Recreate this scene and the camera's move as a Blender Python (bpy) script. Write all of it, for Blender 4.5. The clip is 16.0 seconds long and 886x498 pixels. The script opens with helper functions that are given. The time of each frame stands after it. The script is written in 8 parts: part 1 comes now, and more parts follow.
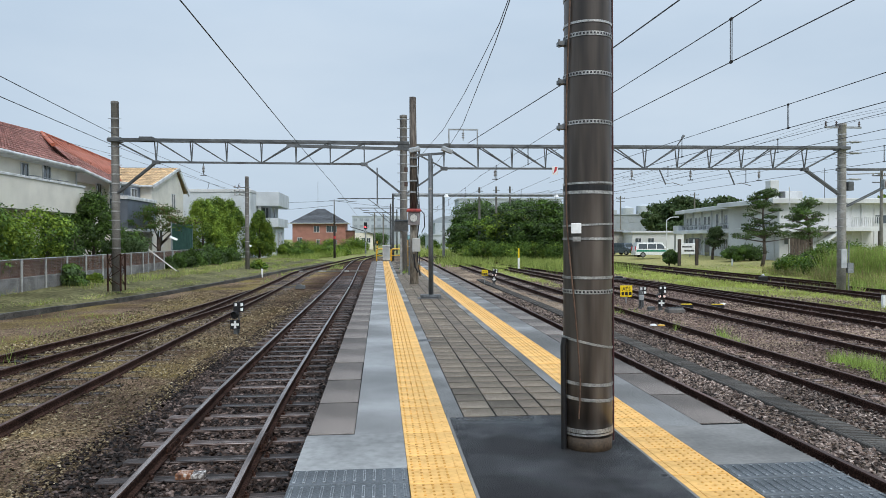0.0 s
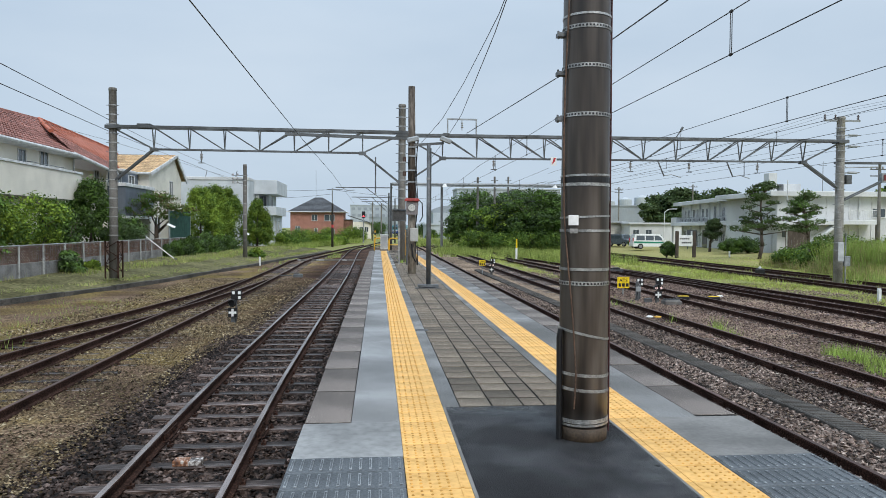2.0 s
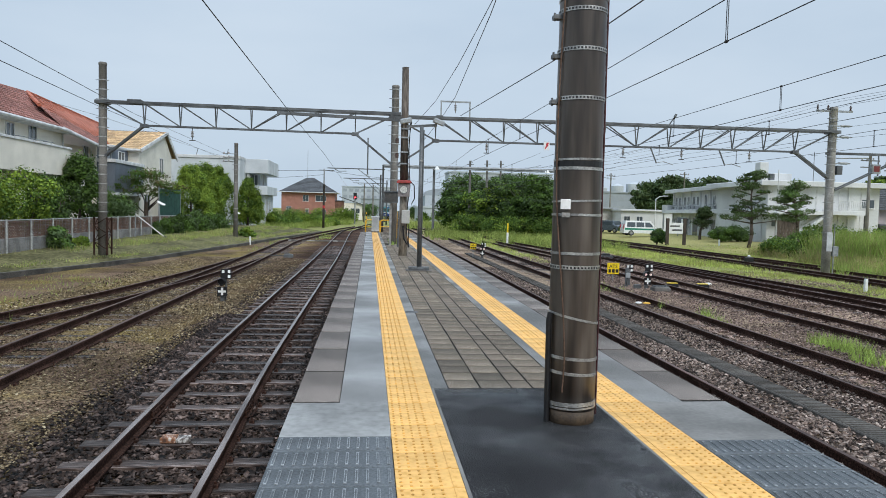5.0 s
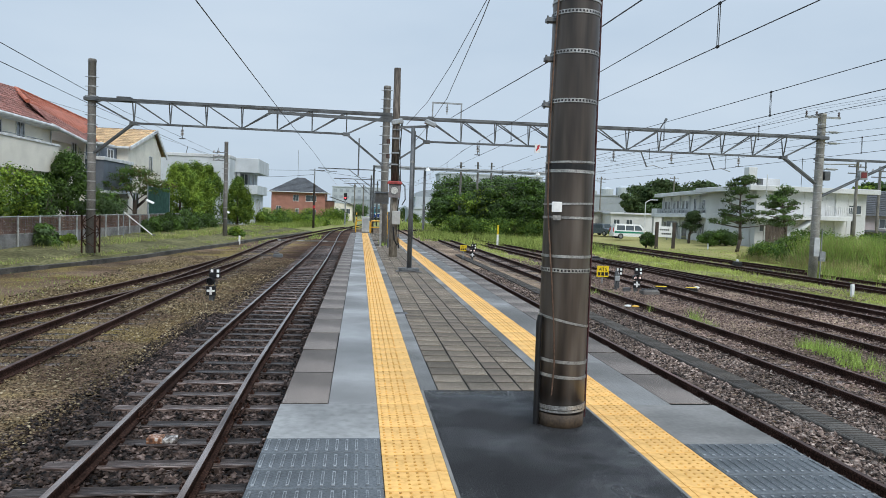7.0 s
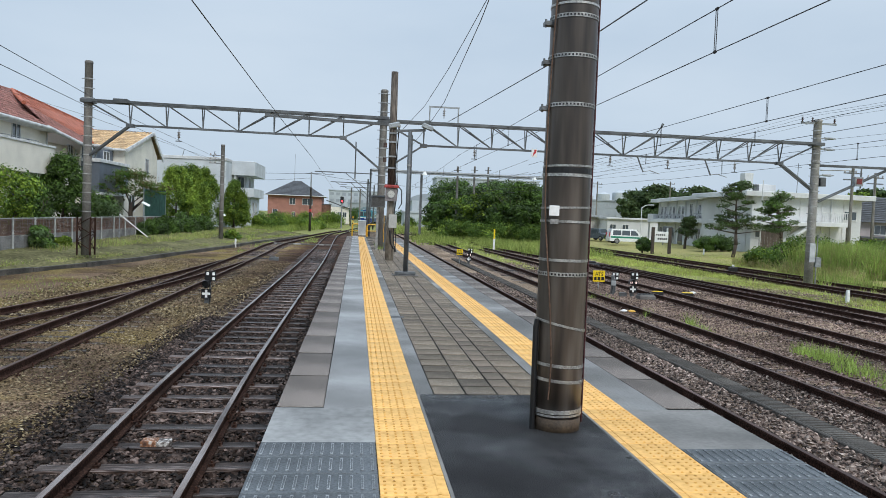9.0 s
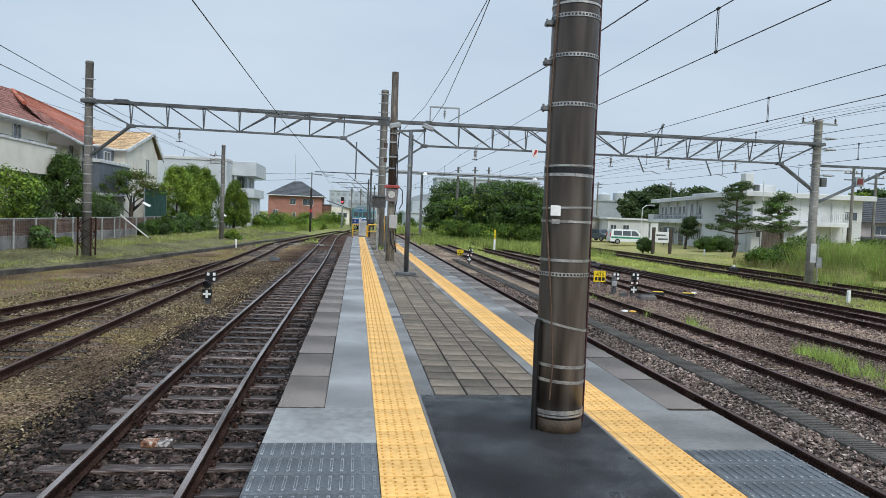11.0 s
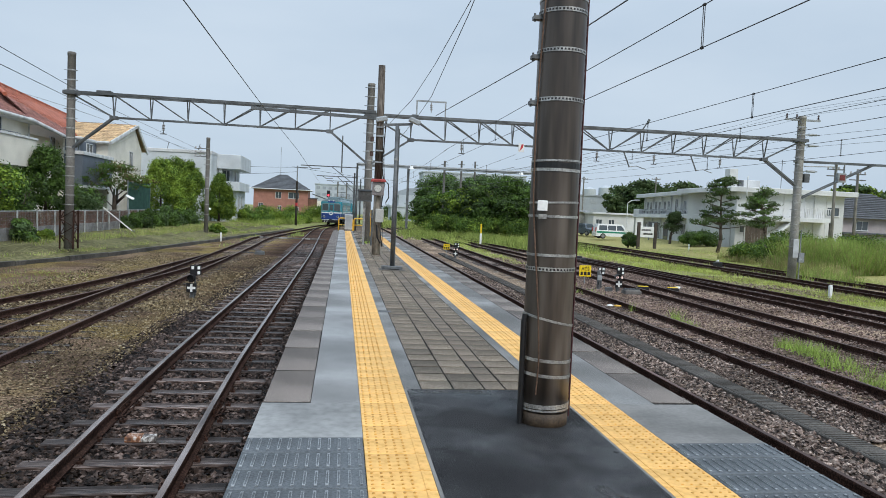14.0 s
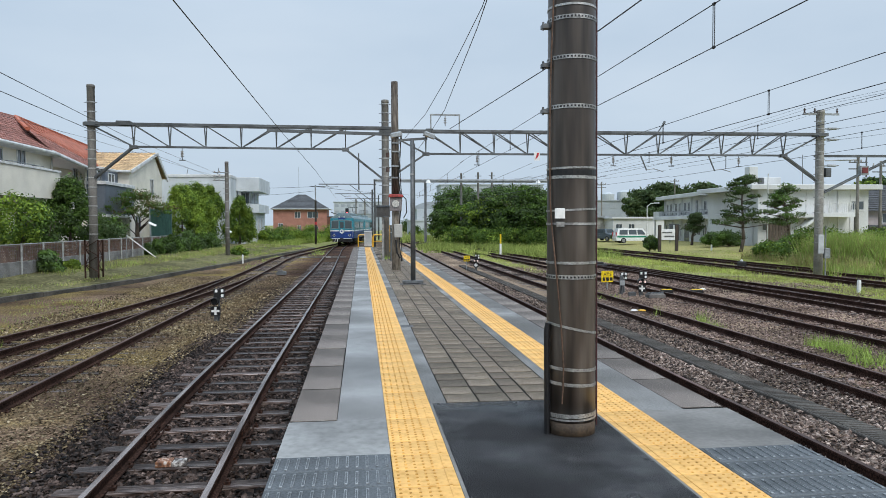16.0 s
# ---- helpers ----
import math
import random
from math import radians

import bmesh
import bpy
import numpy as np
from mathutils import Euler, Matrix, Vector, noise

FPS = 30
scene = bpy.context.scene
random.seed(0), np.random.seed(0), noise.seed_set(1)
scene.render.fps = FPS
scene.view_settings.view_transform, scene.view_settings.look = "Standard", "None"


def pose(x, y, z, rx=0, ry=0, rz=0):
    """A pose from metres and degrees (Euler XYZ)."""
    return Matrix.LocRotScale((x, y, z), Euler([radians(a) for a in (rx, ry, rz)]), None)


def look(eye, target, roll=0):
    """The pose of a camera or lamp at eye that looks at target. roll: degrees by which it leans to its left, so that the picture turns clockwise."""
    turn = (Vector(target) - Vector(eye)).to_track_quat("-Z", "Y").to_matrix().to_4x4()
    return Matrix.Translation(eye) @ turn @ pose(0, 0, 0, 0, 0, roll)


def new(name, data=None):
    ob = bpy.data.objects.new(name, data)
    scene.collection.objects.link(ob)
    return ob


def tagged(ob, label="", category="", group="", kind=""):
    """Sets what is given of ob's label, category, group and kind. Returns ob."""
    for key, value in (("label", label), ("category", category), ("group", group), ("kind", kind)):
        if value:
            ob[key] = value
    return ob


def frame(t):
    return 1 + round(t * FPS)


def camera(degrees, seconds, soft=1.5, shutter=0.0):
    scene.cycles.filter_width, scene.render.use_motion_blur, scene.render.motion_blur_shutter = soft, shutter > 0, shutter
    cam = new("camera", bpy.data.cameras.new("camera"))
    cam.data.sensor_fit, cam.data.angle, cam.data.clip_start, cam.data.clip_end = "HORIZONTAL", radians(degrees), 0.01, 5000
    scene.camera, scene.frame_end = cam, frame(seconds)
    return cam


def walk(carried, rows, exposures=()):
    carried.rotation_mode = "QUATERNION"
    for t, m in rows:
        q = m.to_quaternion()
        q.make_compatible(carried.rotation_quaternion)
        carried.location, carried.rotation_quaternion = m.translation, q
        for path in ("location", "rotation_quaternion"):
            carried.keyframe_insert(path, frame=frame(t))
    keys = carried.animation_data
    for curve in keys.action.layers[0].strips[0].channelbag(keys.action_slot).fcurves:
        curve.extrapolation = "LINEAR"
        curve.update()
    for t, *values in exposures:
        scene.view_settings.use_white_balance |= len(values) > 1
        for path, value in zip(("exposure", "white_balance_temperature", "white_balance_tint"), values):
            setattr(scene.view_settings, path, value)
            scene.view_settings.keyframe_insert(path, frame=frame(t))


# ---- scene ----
cam = camera(64.2, 16.0, soft=0.65)
PATH = [
    (0, (-0.022, 0.034, 1.591), (0.155, 2.026, 1.561), -0.2),
    (0.5, (-0.019, 0.027, 1.595), (0.162, 2.019, 1.567), -0.1),
    (1, (-0.024, 0.059, 1.586), (0.158, 2.05, 1.552), 0.1),
    (1.5, (-0.024, 0.045, 1.588), (0.157, 2.036, 1.54), 0.2),
    (2, (-0.021, 0.016, 1.598), (0.162, 2.007, 1.539), 0.3),
    (2.5, (-0.02, 0.035, 1.59), (0.165, 2.026, 1.522), 0.3),
    (3, (-0.017, 0.022, 1.593), (0.166, 2.011, 1.511), 0.4),
    (3.5, (-0.019, 0.03, 1.589), (0.163, 2.019, 1.492), 0.7),
    (4, (-0.022, 0.019, 1.59), (0.167, 2.007, 1.485), 1.0),
    (6.5, (-0.022, 0.042, 1.581), (0.212, 2.025, 1.475), 1.8),
    (7, (-0.027, 0.041, 1.588), (0.21, 2.025, 1.486), 2.0),
    (7.5, (-0.026, 0.057, 1.583), (0.212, 2.04, 1.482), 2.2),
    (8, (-0.029, 0.033, 1.59), (0.21, 2.016, 1.491), 2.3),
    (8.5, (-0.027, 0.06, 1.58), (0.215, 2.043, 1.486), 2.3),
    (9, (-0.029, 0.06, 1.581), (0.218, 2.043, 1.491), 2.3),
    (11.5, (-0.034, 0.073, 1.578), (0.211, 2.056, 1.489), 2.3),
    (12, (-0.037, 0.07, 1.579), (0.209, 2.053, 1.489), 2.4),
    (12.5, (-0.038, 0.072, 1.583), (0.213, 2.054, 1.488), 2.5),
    (13, (-0.037, 0.075, 1.581), (0.219, 2.056, 1.482), 2.5),
    (13.5, (-0.038, 0.086, 1.577), (0.228, 2.065, 1.474), 2.5),
    (14, (-0.037, 0.081, 1.581), (0.248, 2.057, 1.477), 2.5),
    (14.5, (-0.035, 0.087, 1.579), (0.266, 2.061, 1.48), 1.9),
    (15, (-0.028, 0.053, 1.588), (0.267, 2.029, 1.495), 0.8),
    (15.5, (-0.023, 0.082, 1.587), (0.241, 2.063, 1.506), -0.0),
    (16, (-0.027, 0.08, 1.585), (0.201, 2.066, 1.515), -0.2),
]
walk(cam, [(t, look(e, a, r)) for t, e, a, r in PATH])

# ---- world and sun: overcast morning ----
world = bpy.data.worlds.new("overcast_sky")
scene.world = world
world.use_nodes = True
wn, wl = world.node_tree.nodes, world.node_tree.links
wn.clear()
w_out = wn.new("ShaderNodeOutputWorld")
w_bg = wn.new("ShaderNodeBackground")
w_sky = wn.new("ShaderNodeTexSky")
w_sky.sky_type = "NISHITA"
w_sky.sun_disc = False
w_sky.sun_elevation, w_sky.sun_rotation = radians(44.7), radians(156.2)
w_sky.air_density, w_sky.dust_density, w_sky.ozone_density = 1.0, 3.0, 1.0
w_co = wn.new("ShaderNodeTexCoord")
w_map = wn.new("ShaderNodeMapping")
w_map.inputs["Scale"].default_value = (1.0, 1.0, 3.2)
w_noise = wn.new("ShaderNodeTexNoise")
w_noise.inputs["Scale"].default_value = 1.7
w_noise.inputs["Detail"].default_value = 5
w_noise.inputs["Roughness"].default_value = 0.5
w_ramp = wn.new("ShaderNodeValToRGB")
w_ramp.color_ramp.elements[0].position, w_ramp.color_ramp.elements[0].color = 0.3, (4.55, 5.75, 7.15, 1)
w_ramp.color_ramp.elements[1].position, w_ramp.color_ramp.elements[1].color = 0.72, (5.9, 6.95, 8.1, 1)
w_mix = wn.new("ShaderNodeMix")
w_mix.data_type = "RGBA"
w_mix.inputs[0].default_value = 0.9
wl.new(w_co.outputs["Generated"], w_map.inputs["Vector"])
wl.new(w_map.outputs["Vector"], w_noise.inputs["Vector"])
wl.new(w_noise.outputs["Fac"], w_ramp.inputs["Fac"])
wl.new(w_sky.outputs["Color"], w_mix.inputs[6])
wl.new(w_ramp.outputs["Color"], w_mix.inputs[7])
# an overcast sky is brighter towards the zenith
w_sep = wn.new("ShaderNodeSeparateXYZ")
wl.new(w_co.outputs["Generated"], w_sep.inputs["Vector"])
w_up = wn.new("ShaderNodeMapRange")
w_up.interpolation_type = "SMOOTHSTEP"
w_up.inputs["From Min"].default_value, w_up.inputs["From Max"].default_value = 0.22, 1.0
w_up.inputs["To Min"].default_value, w_up.inputs["To Max"].default_value = 1.0, 2.3
wl.new(w_sep.outputs["Z"], w_up.inputs["Value"])
w_scale = wn.new("ShaderNodeVectorMath")
w_scale.operation = "SCALE"
wl.new(w_mix.outputs[2], w_scale.inputs[0])
wl.new(w_up.outputs["Result"], w_scale.inputs["Scale"])
wl.new(w_scale.outputs["Vector"], w_bg.inputs["Color"])
w_bg.inputs["Strength"].default_value = 0.1
wl.new(w_bg.outputs["Background"], w_out.inputs["Surface"])

sun_data = bpy.data.lights.new("sun", "SUN")
sun_data.energy, sun_data.angle, sun_data.color = 1.7, radians(25), (1.0, 0.96, 0.9)
scene.view_settings.exposure = 0.1
sun = new("sun", sun_data)
sun.matrix_world = look((30, -48, 72), (0, 20, 0))


# ---- mesh building ----
class MB:
    """Collects faces of one mesh."""

    def __init__(self):
        self.v, self.f, self.m = [], [], []

    def face(self, pts, m=0):
        n = len(self.v)
        self.v += [tuple(p) for p in pts]
        self.f.append(tuple(range(n, n + len(pts))))
        self.m.append(m)

    def solid(self, pts, faces, m=0):
        n = len(self.v)
        self.v += [tuple(p) for p in pts]
        for f in faces:
            self.f.append(tuple(n + i for i in f))
            self.m.append(m)
        return self

    def box(self, x0, x1, y0, y1, z0, z1, m=0, bevel=0.0):
        if bevel <= 0:
            p = [(x0, y0, z0), (x1, y0, z0), (x1, y1, z0), (x0, y1, z0), (x0, y0, z1), (x1, y0, z1), (x1, y1, z1), (x0, y1, z1)]
            self.solid(p, [(3, 2, 1, 0), (4, 5, 6, 7), (0, 1, 5, 4), (1, 2, 6, 5), (2, 3, 7, 6), (3, 0, 4, 7)], m)
        else:
            b = bevel
            p = [(x0, y0, z0), (x1, y0, z0), (x1, y1, z0), (x0, y1, z0), (x0, y0, z1 - b), (x1, y0, z1 - b), (x1, y1, z1 - b), (x0, y1, z1 - b),
                 (x0 + b, y0 + b, z1), (x1 - b, y0 + b, z1), (x1 - b, y1 - b, z1), (x0 + b, y1 - b, z1)]
            self.solid(p, [(3, 2, 1, 0), (0, 1, 5, 4), (1, 2, 6, 5), (2, 3, 7, 6), (3, 0, 4, 7), (4, 5, 9, 8), (5, 6, 10, 9), (6, 7, 11, 10), (7, 4, 8, 11), (8, 9, 10, 11)], m)
        return self

    def tube(self, p0, p1, r0, r1=None, n=10, m=0, caps=True):
        r1 = r0 if r1 is None else r1
        a, b = Vector(p0), Vector(p1)
        d = (b - a).normalized()
        u = d.orthogonal().normalized()
        w = d.cross(u)
        ring = [(math.cos(2 * math.pi * i / n), math.sin(2 * math.pi * i / n)) for i in range(n)]
        pts = [a + (u * c + w * s) * r0 for c, s in ring] + [b + (u * c + w * s) * r1 for c, s in ring]
        faces = [(i, (i + 1) % n, n + (i + 1) % n, n + i) for i in range(n)]
        if caps:
            faces += [tuple(range(n - 1, -1, -1)), tuple(range(n, 2 * n))]
        self.solid(pts, faces, m)
        return self

    def path(self, pts, r, n=6, m=0):
        ps = [Vector(p) for p in pts]
        rings = []
        for i, p in enumerate(ps):
            d = (ps[min(i + 1, len(ps) - 1)] - ps[max(i - 1, 0)]).normalized()
            ref = Vector((0, 0, 1)) if abs(d.z) < 0.9 else Vector((0, 1, 0))
            u = d.cross(ref).normalized()
            w = d.cross(u)
            rings += [p + (u * math.cos(2 * math.pi * k / n) + w * math.sin(2 * math.pi * k / n)) * r for k in range(n)]
        faces = [(i * n + k, i * n + (k + 1) % n, (i + 1) * n + (k + 1) % n, (i + 1) * n + k) for i in range(len(ps) - 1) for k in range(n)]
        faces += [tuple(range(n - 1, -1, -1)), tuple(range((len(ps) - 1) * n, len(ps) * n))]
        self.solid(rings, faces, m)
        return self

    def lathe(self, prof, n=24, m=0):
        """A turned form from (radius, height) pairs, from the foot up."""
        pts = [(r * math.cos(2 * math.pi * k / n), r * math.sin(2 * math.pi * k / n), z) for r, z in prof for k in range(n)]
        faces = [(i * n + k, i * n + (k + 1) % n, (i + 1) * n + (k + 1) % n, (i + 1) * n + k) for i in range(len(prof) - 1) for k in range(n)]
        faces += [tuple(range(n - 1, -1, -1)), tuple(range((len(prof) - 1) * n, len(prof) * n))]
        self.solid(pts, faces, m)
        return self

    def sweep(self, profile, line, m=0, closed=True):
        """A profile (sideways, up) carried along points in plan, each (x, y, z)."""
        k = len(profile)
        pts = []
        for i, p in enumerate(line):
            a, b = Vector(line[max(i - 1, 0)]), Vector(line[min(i + 1, len(line) - 1)])
            d = (b - a)
            side = Vector((d.y, -d.x, 0)).normalized()
            pts += [Vector(p) + side * s + Vector((0, 0, h)) for s, h in profile]
        faces = []
        for i in range(len(line) - 1):
            for j in range(k if closed else k - 1):
                j2 = (j + 1) % k
                faces.append((i * k + j, (i + 1) * k + j, (i + 1) * k + j2, i * k + j2))
        if closed:
            faces += [tuple(range(k - 1, -1, -1)), tuple(range((len(line) - 1) * k, len(line) * k))]
        self.solid(pts, faces, m)
        return self

    def bar(self, p0, p1, w, h, m=0):
        """A straight bar of rectangular section between two points."""
        a, b = Vector(p0), Vector(p1)
        d = (b - a).normalized()
        u = d.cross(Vector((0, 0, 1)))
        u = u.normalized() if u.length > 1e-4 else Vector((1, 0, 0))
        v = u.cross(d)
        pts = [q + u * (sx * w / 2) + v * (sz * h / 2) for q in (a, b) for sx, sz in ((-1, -1), (1, -1), (1, 1), (-1, 1))]
        self.solid(pts, [(3, 2, 1, 0), (4, 5, 6, 7), (0, 1, 5, 4), (1, 2, 6, 5), (2, 3, 7, 6), (3, 0, 4, 7)], m)
        return self

    def mesh(self, name, mats, smooth=False):
        me = bpy.data.meshes.new(name)
        me.from_pydata(self.v, [], self.f)
        for mt in (mats if isinstance(mats, (list, tuple)) else [mats]):
            me.materials.append(mt)
        me.polygons.foreach_set("material_index", self.m)
        if smooth:
            me.polygons.foreach_set("use_smooth", [True] * len(self.f))
        me.update()
        return me


def obj(name, mb, mats, parent=None, label="", at=None, smooth=False):
    """Links a built mesh (or mesh data) as one object, under a parent if given."""
    data = mb.mesh(name, mats, smooth) if isinstance(mb, MB) else mb
    ob = new(name, data)
    if parent is not None:
        ob.parent = parent
    if at is not None:
        ob.matrix_basis = at
    if label:
        ob["label"] = label
    return ob


def thing(name, at, label, category, group="", kind=""):
    e = new(name)
    e.matrix_basis = at
    return tagged(e, label, category, group, kind)


# ---- materials ----
def mat(name, base, rough=0.7, metal=0.0, dark=None, light=None, fine=40.0, coarse=1.5, bump=0.2, spec=0.4, stain=0.5, rand=0.0, island=0.0, dist=0.01, stretch=(1, 1, 1), steps=(0.33, 0.5, 0.68), var=0.4, wet=0.0):
    """A surface with variation at two scales, fine relief and changing gloss."""
    mt = bpy.data.materials.new(name)
    mt.use_nodes = True
    n, l = mt.node_tree.nodes, mt.node_tree.links
    b = n["Principled BSDF"]
    dark = dark or tuple(c * (1 - var) for c in base)
    light = light or tuple(min(c * (1 + 0.7 * var), 0.95) for c in base)
    co = n.new("ShaderNodeTexCoord")
    mp = n.new("ShaderNodeMapping")
    mp.inputs["Scale"].default_value = stretch
    l.new(co.outputs["Object"], mp.inputs["Vector"])
    t1, t2 = n.new("ShaderNodeTexNoise"), n.new("ShaderNodeTexNoise")
    for t, s, d in ((t1, fine, 3), (t2, coarse, 4)):
        t.inputs["Scale"].default_value, t.inputs["Detail"].default_value = s, d
        l.new(mp.outputs["Vector"], t.inputs["Vector"])
    r1 = n.new("ShaderNodeValToRGB")
    r1.color_ramp.elements[0].position, r1.color_ramp.elements[0].color = steps[0], (*dark, 1)
    r1.color_ramp.elements[1].position, r1.color_ramp.elements[1].color = steps[2], (*light, 1)
    mid = r1.color_ramp.elements.new(steps[1])
    mid.color = (*base, 1)
    l.new(t1.outputs["Fac"], r1.inputs["Fac"])
    r2 = n.new("ShaderNodeMapRange")
    r2.inputs["From Min"].default_value, r2.inputs["From Max"].default_value = 0.35, 0.65
    r2.inputs["To Min"].default_value, r2.inputs["To Max"].default_value = 1 - 0.5 * stain, 1 + 0.25 * stain
    l.new(t2.outputs["Fac"], r2.inputs["Value"])
    last = r2.outputs["Result"]
    for amount, node, sock in ((rand, "ShaderNodeObjectInfo", "Random"), (island, "ShaderNodeNewGeometry", "Random Per Island")):
        if amount:
            src = n.new(node)
            rr = n.new("ShaderNodeMapRange")
            rr.inputs["To Min"].default_value, rr.inputs["To Max"].default_value = 1 - amount, 1 + amount
            l.new(src.outputs[sock], rr.inputs["Value"])
            mu = n.new("ShaderNodeMath")
            mu.operation = "MULTIPLY"
            l.new(last, mu.inputs[0])
            l.new(rr.outputs["Result"], mu.inputs[1])
            last = mu.outputs["Value"]
    vm = n.new("ShaderNodeVectorMath")
    vm.operation = "SCALE"
    l.new(r1.outputs["Color"], vm.inputs[0])
    l.new(last, vm.inputs["Scale"])
    l.new(vm.outputs["Vector"], b.inputs["Base Color"])
    rr = n.new("ShaderNodeMapRange")
    rr.inputs["To Min"].default_value, rr.inputs["To Max"].default_value = min(rough + 0.15, 1), max(rough - 0.15 - wet, 0.05)
    if wet:
        rr.inputs["From Min"].default_value, rr.inputs["From Max"].default_value = 0.45, 0.66
    l.new(t2.outputs["Fac"], rr.inputs["Value"])
    l.new(rr.outputs["Result"], b.inputs["Roughness"])
    b.inputs["Metallic"].default_value = metal
    b.inputs["Specular IOR Level"].default_value = spec
    if bump:
        bp = n.new("ShaderNodeBump")
        bp.inputs["Strength"].default_value, bp.inputs["Distance"].default_value = bump, dist
        l.new(t1.outputs["Fac"], bp.inputs["Height"])
        l.new(bp.outputs["Normal"], b.inputs["Normal"])
    return mt


def glass(name, col=(0.06, 0.075, 0.085)):
    mt = bpy.data.materials.new(name)
    mt.use_nodes = True
    b = mt.node_tree.nodes["Principled BSDF"]
    b.inputs["Base Color"].default_value = (*col, 1)
    b.inputs["Roughness"].default_value = 0.06
    b.inputs["Specular IOR Level"].default_value = 0.7
    return mt


def glow(name, col, strength):
    mt = bpy.data.materials.new(name)
    mt.use_nodes = True
    b = mt.node_tree.nodes["Principled BSDF"]
    b.inputs["Base Color"].default_value = (*[c * 0.5 for c in col], 1)
    b.inputs["Emission Color"].default_value = (*col, 1)
    b.inputs["Emission Strength"].default_value = strength
    return mt


def leaf(name, base, var=0.45):
    """Leaves that let some light through."""
    mt = mat(name, base, rough=0.6, fine=3.0, coarse=0.7, bump=0, stain=0.7, rand=0.25, island=var * 0.75, spec=0.08)
    n, l = mt.node_tree.nodes, mt.node_tree.links
    b, out = n["Principled BSDF"], n["Material Output"]
    tr = n.new("ShaderNodeBsdfTranslucent")
    tr.inputs["Color"].default_value = (base[0] * 1.6, base[1] * 1.6, base[2] * 0.9, 1)
    mx = n.new("ShaderNodeMixShader")
    mx.inputs["Fac"].default_value = 0.13
    l.new(b.outputs["BSDF"], mx.inputs[1])
    l.new(tr.outputs["BSDF"], mx.inputs[2])
    l.new(mx.outputs["Shader"], out.inputs["Surface"])
    return mt


M_conc = mat("concrete_pole", (0.2, 0.19, 0.175), 0.75, fine=60, coarse=2.5, bump=0.25, stain=0.7, stretch=(1, 1, 0.35))
M_pole = mat("dark_wet_steel_concrete", (0.058, 0.044, 0.034), 0.36, dark=(0.022, 0.016, 0.012), light=(0.115, 0.096, 0.08), fine=10, coarse=1.3, bump=0.05, stain=1.1, stretch=(1, 1, 0.1), spec=0.5, steps=(0.3, 0.48, 0.72))
M_polebase = mat("rusty_brown_base", (0.06, 0.04, 0.024), 0.6, fine=50, coarse=5, bump=0.3, stain=0.8)
M_band = mat("steel_band", (0.42, 0.415, 0.4), 0.36, 0.6, fine=80, coarse=8, bump=0.1, stain=0.7)
M_steel = mat("galvanised_steel", (0.3, 0.32, 0.33), 0.5, 0.35, fine=50, coarse=3, bump=0.1, stain=0.6)
M_dsteel = mat("dark_painted_steel", (0.12, 0.128, 0.134), 0.5, 0.2, fine=50, coarse=1.5, bump=0.1, stain=0.9)
M_rail = mat("rusted_rail", (0.038, 0.021, 0.016), 0.85, 0.0, dark=(0.017, 0.009, 0.007), light=(0.085, 0.045, 0.034), fine=40, coarse=2, bump=0.2, stain=0.8, spec=0.08)
M_railtop = mat("worn_rail_head", (0.27, 0.205, 0.175), 0.24, 0.85, dark=(0.065, 0.036, 0.028), light=(0.38, 0.31, 0.28), fine=7, coarse=0.5, bump=0.05, stain=1.0, stretch=(1, 0.12, 1))
M_railold = mat("rusty_rail_head", (0.085, 0.046, 0.036), 0.5, 0.15, fine=12, coarse=1.2, bump=0.1, stain=0.8, stretch=(1, 0.2, 1), spec=0.25)
# The sleeper's pale ramp end paints wet highlights onto the weathered wood.
M_sleeper = mat("weathered_highlit_sleeper", (0.062, 0.042, 0.035), 0.55, dark=(0.012, 0.008, 0.006), light=(0.22, 0.18, 0.165), fine=22, coarse=1.6, bump=0.6, stain=1.3, rand=0.65, stretch=(0.2, 2, 2), dist=0.02, spec=0.25, wet=0.25)
M_stone = mat("ballast_stone", (0.13, 0.096, 0.08), 0.7, dark=(0.04, 0.025, 0.02), light=(0.31, 0.255, 0.22), fine=14, coarse=0.6, bump=0.2, stain=0.8, island=0.95, spec=0.15)
M_stonesoil = mat("earthy_ballast_stone", (0.16, 0.122, 0.073), 0.9, dark=(0.05, 0.034, 0.02), light=(0.33, 0.28, 0.19), fine=9, coarse=0.45, bump=0.2, stain=1.0, island=0.8, spec=0.08)
M_stonedark = mat("dark_wet_ballast_stone", (0.038, 0.025, 0.02), 0.6, dark=(0.006, 0.004, 0.003), light=(0.15, 0.112, 0.098), fine=10, coarse=0.6, bump=0.3, stain=0.9, island=0.95, spec=0.15)
M_stonebrown = mat("brown_ballast_stone", (0.2, 0.143, 0.12), 0.8, dark=(0.07, 0.045, 0.036), light=(0.36, 0.275, 0.24), fine=12, coarse=0.5, bump=0.2, stain=0.9, island=0.65, spec=0.1)
M_coping = mat("wet_coping_concrete", (0.15, 0.124, 0.107), 0.6, dark=(0.05, 0.04, 0.035), light=(0.42, 0.38, 0.345), fine=90, coarse=0.8, bump=0.25, stain=1.0, rand=0.2, dist=0.004, steps=(0.33, 0.53, 0.74), spec=0.18)
M_slab = mat("paving_slab", (0.175, 0.137, 0.098), 0.65, dark=(0.05, 0.037, 0.027), light=(0.56, 0.5, 0.41), fine=80, coarse=1.1, bump=0.3, stain=0.9, rand=0.34, dist=0.004, steps=(0.32, 0.54, 0.74), spec=0.15)
